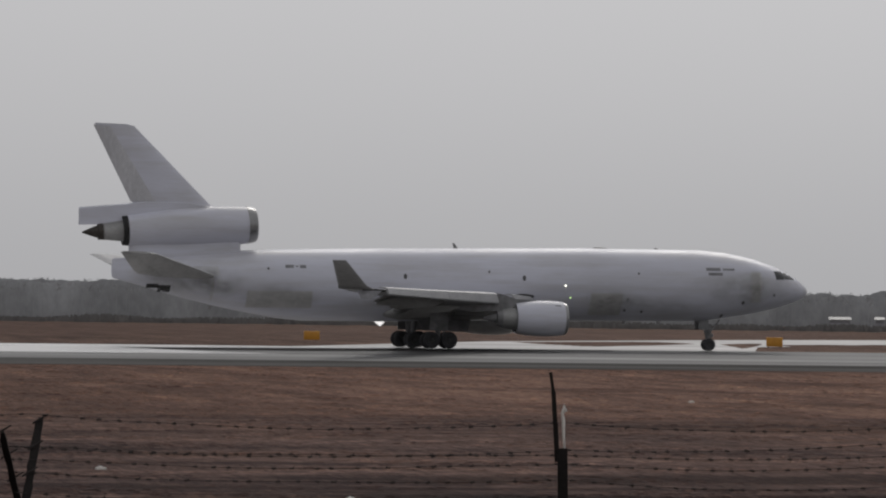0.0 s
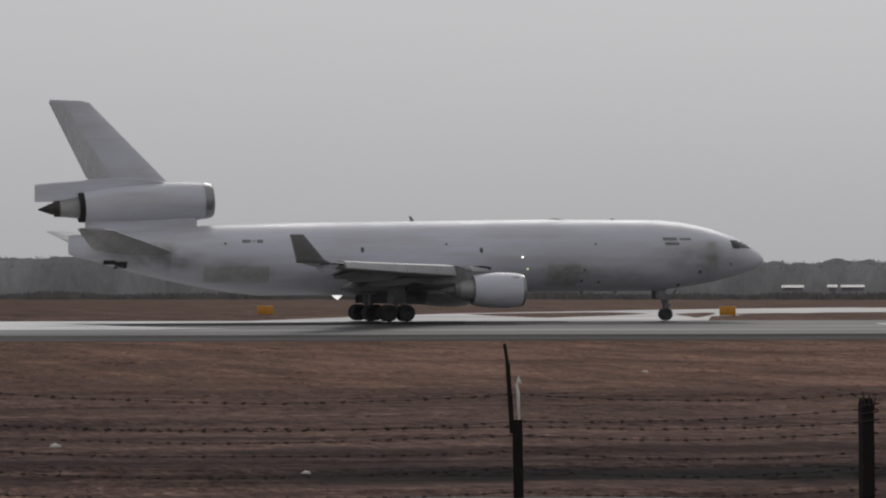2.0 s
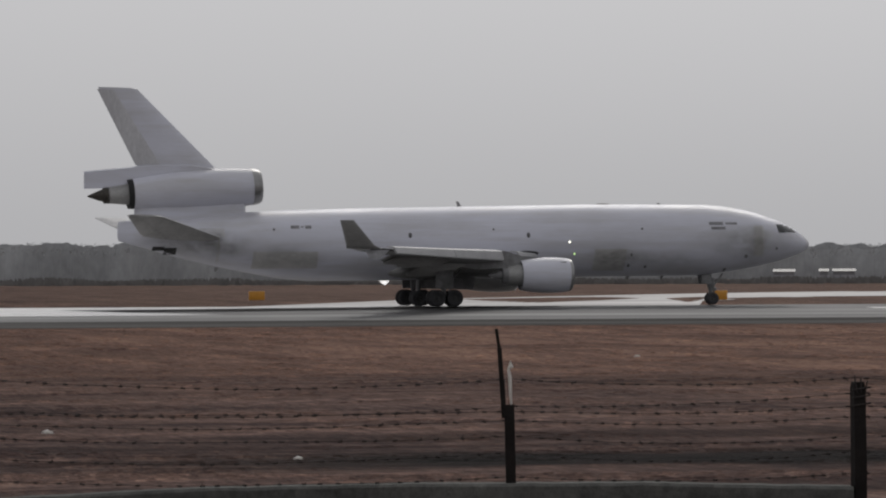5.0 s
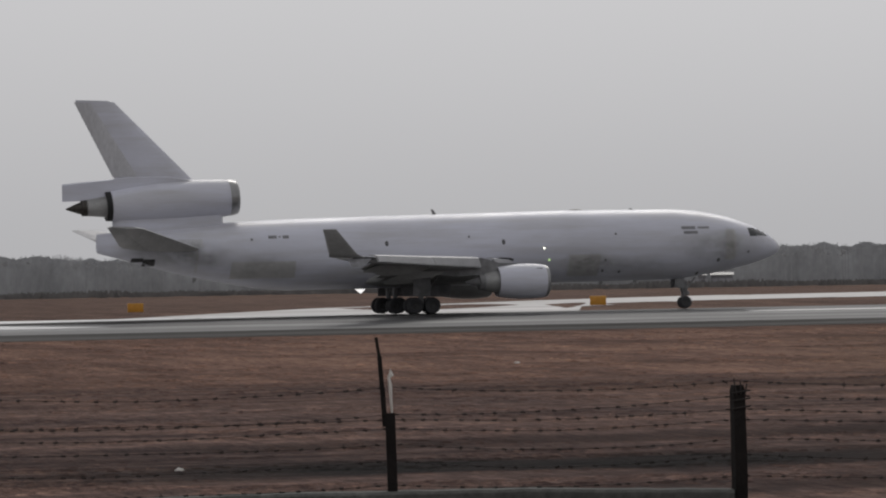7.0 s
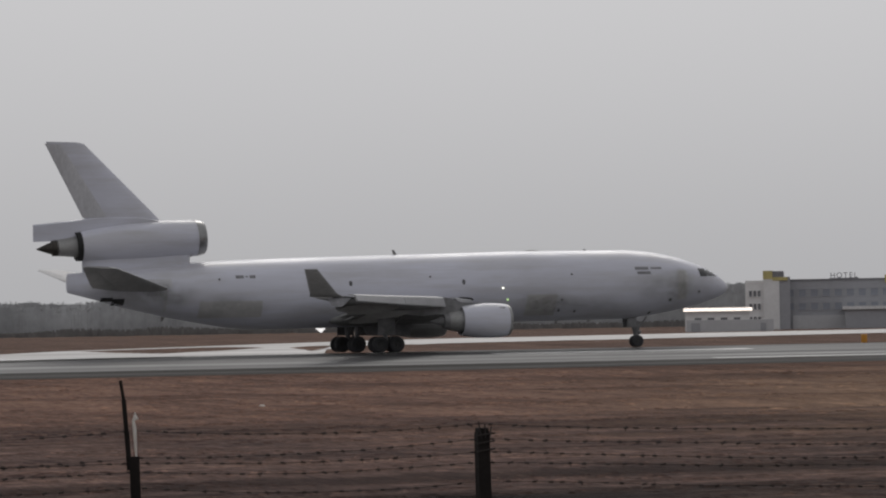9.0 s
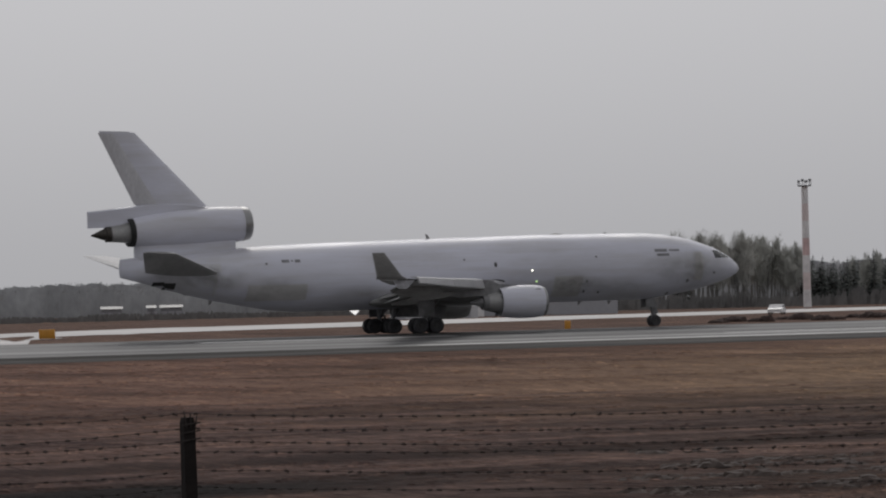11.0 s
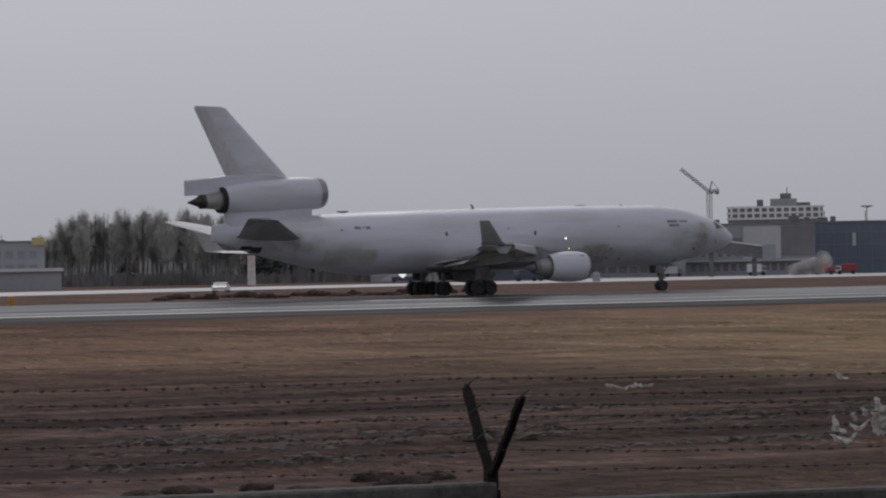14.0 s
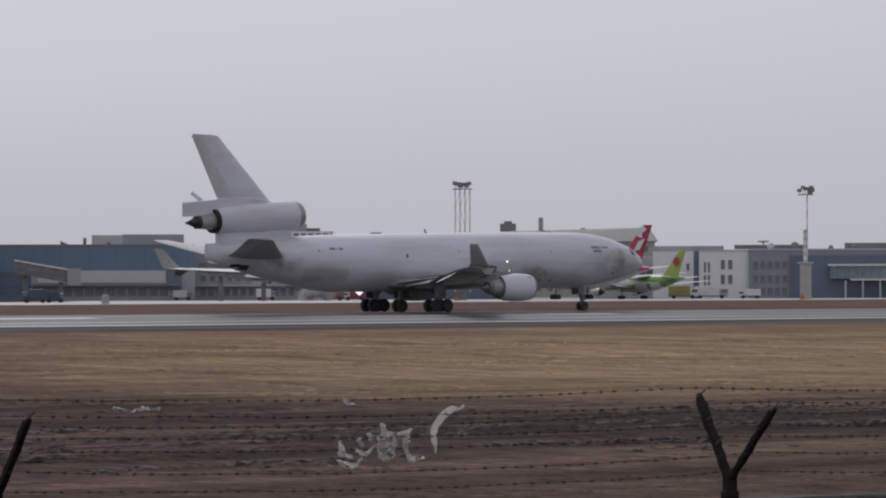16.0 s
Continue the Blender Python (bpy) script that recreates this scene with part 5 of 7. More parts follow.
def window(ob, x, z, w, h, y=0.0, frame_mat=None, pane=None):
    """A framed window set in the wall that faces the camera."""
    key = (round(w, 2), round(h, 2), pane.name if pane else "", frame_mat.name if frame_mat else "")
    if key not in PANE_MESHES:
        bm = bmesh.new()
        for x0, x1, z0, z1 in ((-w / 2 - 0.08, -w / 2, -h / 2 - 0.08, h / 2 + 0.08), (w / 2, w / 2 + 0.08, -h / 2 - 0.08, h / 2 + 0.08), (-w / 2, w / 2, h / 2, h / 2 + 0.08), (-w / 2, w / 2, -h / 2 - 0.08, -h / 2)):
            box(bm, ((x0 + x1) / 2, -0.03, (z0 + z1) / 2), (x1 - x0, 0.16, z1 - z0), 0, 0)
        box(bm, (0, 0.0, 0), (w, 0.06, h), 0, 1)
        PANE_MESHES[key] = mesh_of("window", bm, [frame_mat or M_PALE, pane or M_PANE], False)
    o = new("window", PANE_MESHES[key])
    o.parent = ob
    o.location = (x, y - 0.02, z)
    return o


def windows(ob, xs, zs, w, h, y=0.0, frame_mat=None, pane=None):
    for z in zs:
        for x in xs:
            window(ob, x, z, w, h, y, frame_mat, pane)


def steps(a, b, n):
    return [a + (b - a) * (i + 0.5) / n for i in range(n)]


# low white sheds and the hotel
ob, w, h = building("storage_shed", 22.93, 23.9, 690, 0.03, 10, M_PALE, "low white storage shed with a bright metal roof")
bm = bmesh.new()
loft(bm, [[(x, -0.6, h - 0.1), (x, 1.2, h + 0.5), (x, 10.5, h + 0.1), (x, 10.5, h - 0.1)] for x in (-w / 2 - 0.3, w / 2 + 0.4)])
part("roof", bm, M_CANOPYGLASS, ob, "shining metal roof", False)
windows(ob, steps(-w * 0.4, w * 0.4, 4), [2.0], 1.2, 1.0)
ob, w, h = building("storage_annex", 22.95, 24.25, 670, -0.11, 8, M_PALEGREY, "low pale grey annex wall before the shed")
block(ob, "gate", -w / 2 + 0.8, -w / 2 + 2.4, 0, 1.6, -0.06, 0.1, M_MIDGREY)
block(ob, "gate", w / 2 - 2.3, w / 2 - 1.3, 0, 1.5, -0.06, 0.1, M_MIDGREY)

hotel, w, h = building("hotel", 24.3, 26.1, 735, 0.455, 16, M_MIDGREY, "grey three-storey hotel with a yellow roof edge and white end block")
block(hotel, "roof_edge", -w / 2, w / 2, h, h + 0.3, -0.2, 16, M_DARKGREY)
block(hotel, "plinth", -w / 2 + 3, w / 2, 0, 2.6, -0.3, 0.2, M_PALEGREY)
# panes kept close to the wall's tone, haze put into their colour
windows(hotel, steps(-w / 2 + 1.5, w / 2 - 1, 9), [4.3, 6.9], 1.3, 1.3, 0.0, M_MIDGREY, M_STEELBLUE)
w2 = span(23.89, 24.15, 735)
block(hotel, "end_block", -w / 2 - w2 - 2.6, -w / 2 - 2.4, 0, h + 0.15, -1.2, 14, M_PALE, "white end block")
windows(hotel, steps(-w / 2 - w2 - 2.0, -w / 2 - 2.9, 3), [1.9, 4.4, 6.9], 0.55, 1.1, -1.2)
block(hotel, "stair_tower", -w / 2 - 2.4, -w / 2 + 0.6, 0, h + 1.9, -2.2, 8, M_PALE, "white stair tower")
block(hotel, "tower_side", -w / 2 - 1.6, -w / 2 + 2.6, 0, h + 0.8, -1.9, 6, M_MIDGREY)
block(hotel, "tower_cap", -w / 2 - 2.5, -w / 2 - 0.7, h + 0.4, h + 2.0, -2.3, 8, M_HOTEL, "yellow tower cap")
block(hotel, "tower_cap", -w / 2 - 0.7, -w / 2 + 1.4, h + 0.2, h + 1.9, -2.2, 7, M_DARKGREY)
block(hotel, "tower_cap", -w / 2 - 0.7, -w / 2 + 2.2, h + 0.1, h + 0.75, -2.3, 7, M_HOTEL, "yellow step of the tower")
block(hotel, "roof_edge", w / 2 - 2.4, w / 2, h - 0.6, h + 0.9, -0.4, 3, M_HOTEL, "yellow end of the roof")
block(hotel, "entrance_hall", 1.5, w / 2 + 3, 0, 3.6, -8, -0.4, M_MIDGREY)
block(hotel, "entrance_roof", 1.0, w / 2 + 3.4, 3.6, 4.2, -8.6, 0, M_ROOF, "pale flat entrance roof")


def lettering(text, size, material, parent, m):
    """Raised letters from the built-in font, each letter a mesh under the thing."""
    x = 0.0
    for ch in text:
        cu = bpy.data.curves.new("letter", "FONT")
        cu.body, cu.size, cu.extrude, cu.align_x = ch, size, 0.12, "LEFT"
        tmp = new("letter_curve", cu)
        bpy.context.view_layer.update()
        me = bpy.data.meshes.new_from_object(tmp.evaluated_get(bpy.context.evaluated_depsgraph_get()))
        wide = max((v.co.x for v in me.vertices), default=0.5)
        bpy.data.objects.remove(tmp)
        me.materials.clear()
        me.materials.append(material)
        o = new("letter", me)
        o.parent = parent
        o.matrix_local = m @ Matrix.Translation((x, 0, 0)) @ Matrix.Rotation(radians(90), 4, "X")
        x += wide + size * 0.16
    return x


sign = thing("rooftop_sign", "dark letters HOTEL on a roof frame", "sign", hotel.matrix_world @ Matrix.Translation((-w / 2 + (25.10 - 24.3) / 1.8 * w, 0.3, h + 0.3)))
wide = lettering("HOTEL", 1.45, M_DARKGREY, sign, Matrix.Translation((0, 0, 0.15)))
block(sign, "frame", -0.1, wide, 0.0, 0.14, -0.06, 0.06, M_STEEL)

# low white stand and grey stores left of the terminal
ob, w, h = building("service_building", 30.97, 31.55, 840, 0.3, 14, M_PALE, "white two-storey service building")
block(ob, "parapet", -w / 2 - 0.2, w / 2 + 0.2, h, h + 0.4, -0.2, 14, M_PALEGREY)
windows(ob, [w * 0.1], [4.6], 1.0, 1.9)
block(ob, "plinth", -w / 2, w / 2, 0, 1.6, -0.15, 0.1, M_MIDGREY)
ob, w, h = building("service_building", 31.55, 32.06, 845, 0.29, 14, M_PALEGREY, "pale grey service building with narrow windows")
windows(ob, steps(-w / 2 + 0.8, w / 2 - 0.8, 5), [4.6], 0.6, 3.0)
windows(ob, steps(-w / 2 + 0.8, w / 2 - 0.8, 5), [1.7], 0.6, 1.0)
ob, w, h = building("stair_block", 32.07, 32.52, 815, 0.7, 14, M_PALE, "tall plain white block at the terminal's end")
block(ob, "plinth", -w / 2 - 0.05, w / 2 + 0.05, 0, 2.2, -0.12, 0.1, M_MIDGREY)
block(ob, "roof_hut", 1.0, 3.1, h, h + 0.8, 2, 6, M_STEEL)
window(ob, -0.5, 5.2, 1.0, 0.8)

terminal, w, h = building("terminal", 32.52, 35.68, 830, 0.592, 26, M_BLUE, "long terminal clad in blue panels above a grey ground floor")
D2X = lambda b: (b - 34.1) / 3.16 * w
block(terminal, "roof_edge", -w / 2, w / 2, h, h + 0.25, -0.15, 26, M_DARKGREY)
for x in steps(-w / 2, w / 2, 15):
    block(terminal, "cladding_joint", x - 0.06, x + 0.06, 6.8, h, -0.05, 0.1, M_DARKBLUE)
block(terminal, "ground_floor", D2X(33.25), w / 2 + 0.1, 0, 6.6, -0.6, 0.4, M_MIDGREY, "grey ground floor")
block(terminal, "pale_band", D2X(33.35), D2X(35.25), 3.9, 6.5, -0.9, -0.2, M_PALEGREY, "pale band of panels")
block(terminal, "canopy", D2X(33.25), D2X(35.45), 3.3, 3.7, -3.0, -0.4, M_DARKGREY)
windows(terminal, steps(D2X(33.4), D2X(35.3), 12), [1.9], 1.7, 1.7, -0.6, M_MIDGREY)
windows(terminal, steps(D2X(32.58), D2X(33.2), 5), [2.5, 5.2], 1.4, 1.9, 0.0, M_DARKBLUE, M_DARKBLUE)
block(terminal, "glass_bay", D2X(35.28), D2X(35.48), 2.5, 6.9, -1.4, -0.2, M_DARKBLUE)
block(terminal, "roof_plant", D2X(34.15), D2X(34.61), h, h + 2.3, 4, 14, M_PALEGREY, "pale roof plant room")
block(terminal, "roof_plant", D2X(34.61), D2X(35.53), h, h + 2.45, 4, 16, M_MIDGREY, "grey roof plant room")
block(terminal, "roof_hatch", D2X(34.38), D2X(34.43), h, h + 0.7, 3, 4, M_DARKGREY)
block(terminal, "roof_vent", D2X(34.02), D2X(34.07), h, h + 1.7, 3, 4, M_STEEL)
bm = bmesh.new()
loft(bm, [[(D2X(33.68) + dx, 3 + y, h + z) for dx, z in ((0, 0), (2.3, 0), (0, 1.1))] for y in (0, 3)])
part("roof_fin", bm, M_DARKGREY, terminal, "", False)

ob, w, h = building("terminal_annex", 35.68, 37.62, 845, 0.53, 24, M_MIDGREY, "grey terminal annex with dark glazing")
block(ob, "roof_edge", -w / 2, w / 2, h, h + 0.3, -0.2, 24, M_DARKGREY)
block(ob, "pale_bay", -w * 0.05, w * 0.24, 3.6, h - 0.5, -0.5, 0.2, M_PALEGREY, "pale plastered bay")
block(ob, "dark_bay", w * 0.24, w / 2 - 0.2, 4.4, h - 0.3, -0.3, 0.2, M_DARKGREY, "dark glazed bay")
block(ob, "window_band", -w / 2 + 1, -w * 0.06, 6.9, 8.3, -0.06, 0.1, M_DARKGREY)
windows(ob, steps(-w / 2 + 1, w / 2 - 1, 15), [1.8], 1.2, 1.7, 0.0, M_PALEGREY)
windows(ob, steps(-w / 2 + 1, -w * 0.06, 6), [4.8], 1.1, 1.3, 0.0, M_PALEGREY)
block(ob, "ledge", -w / 2, w / 2, 3.1, 3.5, -1.6, 0.1, M_PALEGREY)
for x, wd, ht in ((-w * 0.3, 2.0, 0.9), (w * 0.05, 3.0, 0.7), (w * 0.3, 2.4, 1.5), (w * 0.42, 1.2, 1.1)):
    block(ob, "roof_plant", x, x + wd, h + 0.3, h + 0.3 + ht, 2, 5, M_STEEL)
ob, w, h = building("glass_terminal", 37.62, 40.26, 872, 0.54, 26, M_DARKBLUE, "dark blue glazed terminal wing")
block(ob, "roof_edge", -w / 2, w / 2, h, h + 0.3, -0.25, 26, M_DARKGREY)
for x in steps(-w / 2, w / 2, 14):
    block(ob, "mullion", x - 0.08, x + 0.08, 0.5, h, -0.1, 0.1, M_DARKGREY)
for z in (3.4, 6.6, 9.4):
    block(ob, "transom", -w / 2, w / 2, z - 0.12, z + 0.12, -0.08, 0.1, M_DARKGREY)
block(ob, "light_strip", -w / 2 + 8.5, -w / 2 + 9.3, 6.2, 9.2, -0.12, 0.05, M_PALEGREY)
for x, ht, wd in ((-w / 2 + 0.5, 1.2, 2.4), (-w / 2 + 3.5, 1.4, 1.2), (6.0, 0.9, 3.4)):
    block(ob, "roof_plant", x, x + wd, h, h + ht, 3, 6, M_STEEL)
for x in (-w / 2 + 2.2, -w / 2 + 11.5, 4.5):
    bm = bmesh.new()
    tube(bm, (x, 3, h), (x, 3, h + 2.6), 0.1)
    part("roof_pole", bm, M_STEEL, ob)


def jet_bridge(bearing0, bearing1, tilt0, tilt1, r):
    """A covered boarding bridge sloping between two points, on its legs."""
    ob = thing("boarding_bridge", "grey covered boarding bridge with a pale roof edge", "boarding bridge", facing((bearing0 + bearing1) / 2, r), "boarding bridges")
    w = span(bearing0, bearing1, r)
    z0, z1 = high(r, tilt0) - APRON, high(r, tilt1) - APRON
    for nm, a, b, mat, y0, y1 in (("tunnel", 2.9, 0.35, M_STEEL, -1.4, 1.4), ("roof", 0.35, 0.0, M_CANOPY, -1.6, 1.6), ("window_band", 1.9, 1.2, M_PANE, -1.45, -1.35)):
        bm = bmesh.new()
        loft(bm, [[(x, y0, z - a), (x, y1, z - a), (x, y1, z - b), (x, y0, z - b)] for x, z in ((-w / 2, z0), (w / 2, z1))])
        part(nm, bm, mat, ob, "", False)
    for x, z in ((-w * 0.3, z0), (w * 0.36, z1)):
        block(ob, "support", x - 0.5, x + 0.5, 0, z - 2.7, -0.4, 0.4, M_STEEL)
    block(ob, "cab", w / 2 - 0.2, w / 2 + 2.6, z1 - 3.4, z1 + 0.1, -1.9, 1.9, M_MIDGREY)
    return ob


jet_bridge(33.0, 33.8, 0.385, 0.245, 800)
jet_bridge(35.88, 36.85, 0.36, 0.22, 800)

# the frame of a new building behind, and the crane over it
ob, w, h = building("unfinished_building", 36.33, 37.75, 1150, 0.78, 20, M_DARKGREY, "unfinished concrete building with an open white frame")
for x in steps(-w / 2, w / 2, 13):
    block(ob, "column", x - 0.35, x + 0.35, h - 3.6, h + 0.2, -0.5, 0.2, M_PALE)
for z in (h - 3.6, h - 1.9, h - 0.2):
    block(ob, "beam", -w / 2 - 0.4, w / 2 + 0.4, z, z + 0.6, -0.45, 0.25, M_PALE)
block(ob, "upper_storey", -1.5, 6.5, h + 0.4, h + 2.6, 2, 12, M_MIDGREY)
block(ob, "upper_storey", 1.5, 4.8, h + 2.6, h + 4.2, 3, 10, M_STEEL)
block(ob, "upper_storey", -5.5, -3.6, h + 0.4, h + 2.4, 2, 8, M_STEEL)
block(ob, "parapet", 6.5, 10.5, h + 0.4, h + 1.4, 2, 9, M_STEEL)
bm = bmesh.new()
tube(bm, (3.6, 5, h + 4), (3.6, 5, h + 6), 0.15)
part("roof_pole", bm, M_STEEL, ob)

crane = thing("tower_crane", "tall grey tower crane with a raised jib", "crane", facing(36.06, 1250))
zt = high(1250, 1.03) - APRON


def lattice(bm, a, b, half, bays, bar=0.09):
    """A square lattice boom."""
    a, b = Vector(a), Vector(b)
    d = (b - a).normalized()
    u = d.orthogonal().normalized()
    v = d.cross(u)
    cor = [u * half + v * half, v * half - u * half, -u * half - v * half, u * half - v * half]
    for c in cor:
        tube(bm, a + c, b + c, bar, bar, 5)
    for k in range(bays):
        p, q = a.lerp(b, k / bays), a.lerp(b, (k + 1) / bays)
        for i in range(4):
            tube(bm, p + cor[i], q + cor[(i + 1) % 4], bar * 0.7, bar * 0.7, 4)


bm = bmesh.new()
lattice(bm, (0, 0, 0), (0, 0, zt), 0.6, 20, 0.11)
part("mast", bm, M_MIDGREY, crane)
bm = bmesh.new()
jx, jz = -math.tan(radians(0.42)) * 1250, math.tan(radians(0.35)) * 1250
lattice(bm, (0, 0, zt), (jx, 0, zt + jz), 0.36, 16, 0.1)
part("jib", bm, M_MIDGREY, crane)
bm = bmesh.new()
lattice(bm, (0, 0, zt), (3.2, 0, zt + 0.3), 0.4, 4, 0.12)
tube(bm, (0, 0, zt), (1.0, 0, zt + 3.5), 0.2)
tube(bm, (1.0, 0, zt + 3.5), (3.2, 0, zt + 0.4), 0.08)
box(bm, (2.6, 0, zt - 0.3), (1.0, 1.2, 1.2))
part("counter_jib", bm, M_STEEL, crane)

# the old terminal with its hipped roof and lantern
old, w, h = building("old_terminal", 39.98, 42.58, 960, 0.64, 30, M_BEIGE, "old beige terminal with rows of windows under a grey hipped roof")
zr = high(960, 0.8) - APRON
bm = bmesh.new()
lo = [bm.verts.new(p) for p in ((-w / 2 - 0.8, -0.8, h), (w / 2 + 0.8, -0.8, h), (w / 2 + 0.8, 31, h), (-w / 2 - 0.8, 31, h))]
hi = [bm.verts.new(p) for p in ((-w / 2 + 5.0, 11, zr), (w / 2 - 1.2, 11, zr + 0.9), (w / 2 - 1.2, 19, zr + 0.9), (-w / 2 + 5.0, 19, zr))]
bm.faces.new(hi)
for i in range(4):
    bm.faces.new((lo[i], lo[(i + 1) % 4], hi[(i + 1) % 4], hi[i]))
bm.faces.new(lo[::-1])
part("roof", bm, M_SLATE, old, "grey sheet-metal hipped roof", False)
windows(old, steps(-w / 2 + 1, w / 2 - 1, 17), [h - 2.0], 1.0, 1.5, 0.0, M_BEIGE)
windows(old, steps(-w / 2 + 1, w / 2 - 1, 17), [h - 5.2, h - 8.4, h - 11.4], 1.0, 1.9, 0.0, M_BEIGE)
xc = (40.39 - 41.34) / 2.72 * w
block(old, "lantern", xc - 2.0, xc + 2.0, zr - 1.5, zr + 2.0, 9, 13, M_DARKGREY, "dark square roof lantern")
block(old, "lantern_cap", xc - 1.0, xc + 1.0, zr + 2.0, zr + 2.6, 10, 12, M_DARKGREY)
for b, dz in ((40.91, 3.6), (41.58, 0.9)):
    x = (b - 41.34) / 2.72 * w
    block(old, "chimney", x - 0.6, x + 0.6, zr - 0.9, zr + dz, 12, 13.2, M_MIDGREY, "", 0.2)

canopy, w, h = building("boarding_hall", 41.66, 42.75, 900, 0.42, 10, M_PALEGREY, "low boarding hall with a bright canopy edge")
bm = bmesh.new()
loft(bm, [[(x, -5.6, h - 1.6), (x, -0.3, h + 0.25), (x, -0.3, h + 0.05), (x, -5.5, h - 1.8)] for x in (-w / 2 - 1.0, w * 0.12)])
part("canopy_edge", bm, M_CANOPYGLASS, canopy, "bright sloping canopy", False)
windows(canopy, steps(-w / 2 + 1, w / 2 - 1, 8), [5.6], 1.3, 2.2, 0.0, M_STEEL)

# the new terminal: pale wing, white block, grey wing
ob, w, h = building("pale_terminal", 42.55, 43.16, 885, 0.485, 24, M_PALE, "pale grey terminal wing")
block(ob, "parapet", -w / 2, w / 2 + 7, h, h + 1.3, 4, 12, M_MIDGREY)
windows(ob, [w * 0.36], [h - 3.6], 0.7, 1.6, 0.0)
block(ob, "blue_strip", w / 2, w / 2 + 1.3, 0, h, 0.2, 10, M_DARKBLUE, "narrow blue glass strip")
ob, w, h = building("white_terminal", 43.24, 43.98, 880, 0.49, 24, M_PALE, "white terminal block with paired windows")
windows(ob, [-w * 0.02, w * 0.13], [4.4, 7.8], 0.95, 2.1)
windows(ob, [-w * 0.38, -w * 0.3], [4.2, 7.2], 0.5, 2.4)
block(ob, "parapet", -w / 2, w / 2, h, h + 0.3, -0.15, 24, M_PALEGREY)
ob, w, h = building("grey_terminal", 43.98, 49.5, 878, 0.5, 28, M_STEELBLUE, "long grey terminal wing with window rows and roof plant")
block(ob, "parapet", -w / 2, w / 2, h, h + 0.35, -0.2, 28, M_PALEGREY)
G2X = lambda b: (b - 46.74) / 5.52 * w
windows(ob, steps(G2X(44.03), G2X(44.57), 5), [1.6, 4.4, 7.6], 1.0, 1.7, 0.0, M_STEELBLUE)
block(ob, "dark_wing", G2X(44.6), G2X(49.45), 0.1, h - 1.2, -0.5, 0.1, M_DARKBLUE, "dark glazed wing")
block(ob, "glass_front", G2X(45.2), G2X(49.4), 4.5, 7.4, -2.8, -0.4, M_TEAL, "teal glazed upper hall")
block(ob, "canopy", G2X(45.17), G2X(49.45), 7.4, 7.85, -3.5, 0, M_CANOPY, "pale canopy edge")
block(ob, "canopy", G2X(45.5), G2X(49.45), 4.1, 4.5, -4.2, -0.4, M_CANOPY, "lower pale canopy edge")
for x in steps(G2X(45.3), G2X(49.4), 16):
    block(ob, "column", x - 0.2, x + 0.2, 0, 4.1, -4.0, -3.6, M_PALEGREY)
for x in steps(G2X(45.2), G2X(49.4), 34):
    block(ob, "mullion", x - 0.07, x + 0.07, 4.5, 7.4, -2.9, -2.7, M_MIDGREY)
block(ob, "roof_band", G2X(43.75), G2X(44.8), h + 0.4, h + 1.3, 5, 14, M_STEEL)
block(ob, "roof_plant", G2X(45.4), G2X(46.3), h, h + 1.7, 6, 16, M_DARKGREY)
for b, rad in ((44.66, 1.0), (45.2, 0.6), (45.55, 0.7), (44.3, 0.9)):
    bm = bmesh.new()
    bmesh.ops.create_uvsphere(bm, u_segments=14, v_segments=10, radius=rad, matrix=Matrix.Translation((G2X(b), 4, h + rad)))
    part("roof_dome", bm, M_DARKGREY if b > 44.5 else M_PALEGREY, ob)


# ---- masts ----
def banded_mast(bearing, r, tilt, rad, label, head=1.4):
    """A floodlight mast in red and white bands with a railed platform and lamps."""
    z1 = high(r, tilt) - APRON
    ob = thing("floodlight_mast", label, "mast", facing(bearing, r), "floodlight masts")
    n = 7
    for k in range(n):
        bm = bmesh.new()
        f0, f1 = k / n, (k + 1) / n
        lathe(bm, [(0, rad * (1.15 - 0.25 * f0)), ((z1 - 1.4) / n, rad * (1.15 - 0.25 * f1))], (0, 0, f0 * (z1 - 1.4)), (0, 0, z1), 14, 0, True)
        part("shaft_band", bm, (M_BANDRED if k == 3 else M_MASTRED) if k % 2 else M_MASTWHITE, ob)
    bm = bmesh.new()
    box(bm, (0, 0, z1 - 1.3), (head * 2, head * 2, 0.2))
    for i in range(8):
        a = i * math.pi / 4
        tube(bm, (head * math.cos(a), head * math.sin(a), z1 - 1.3), (head * math.cos(a), head * math.sin(a), z1 - 0.4), 0.05, 0.05, 5)
    part("platform", bm, M_STEEL, ob)
    for i, x in enumerate((-head * 0.85, -head * 0.3, head * 0.25, head * 0.8)):
        bm = bmesh.new()
        box(bm, (x, -head * 0.6, z1 - 0.4 + 0.25 * (i % 2)), (0.55, 0.4, 0.5), 0.3 * i, 0, 0.05)
        tube(bm, (x, -head * 0.6, z1 - 1.2), (x, -head * 0.6, z1 - 0.4), 0.05, 0.05, 5)
        part("floodlight", bm, M_STEEL, ob)
    return ob


banded_mast(29.18, 800, 1.66, 0.74, "red and white banded floodlight mast with a railed head")


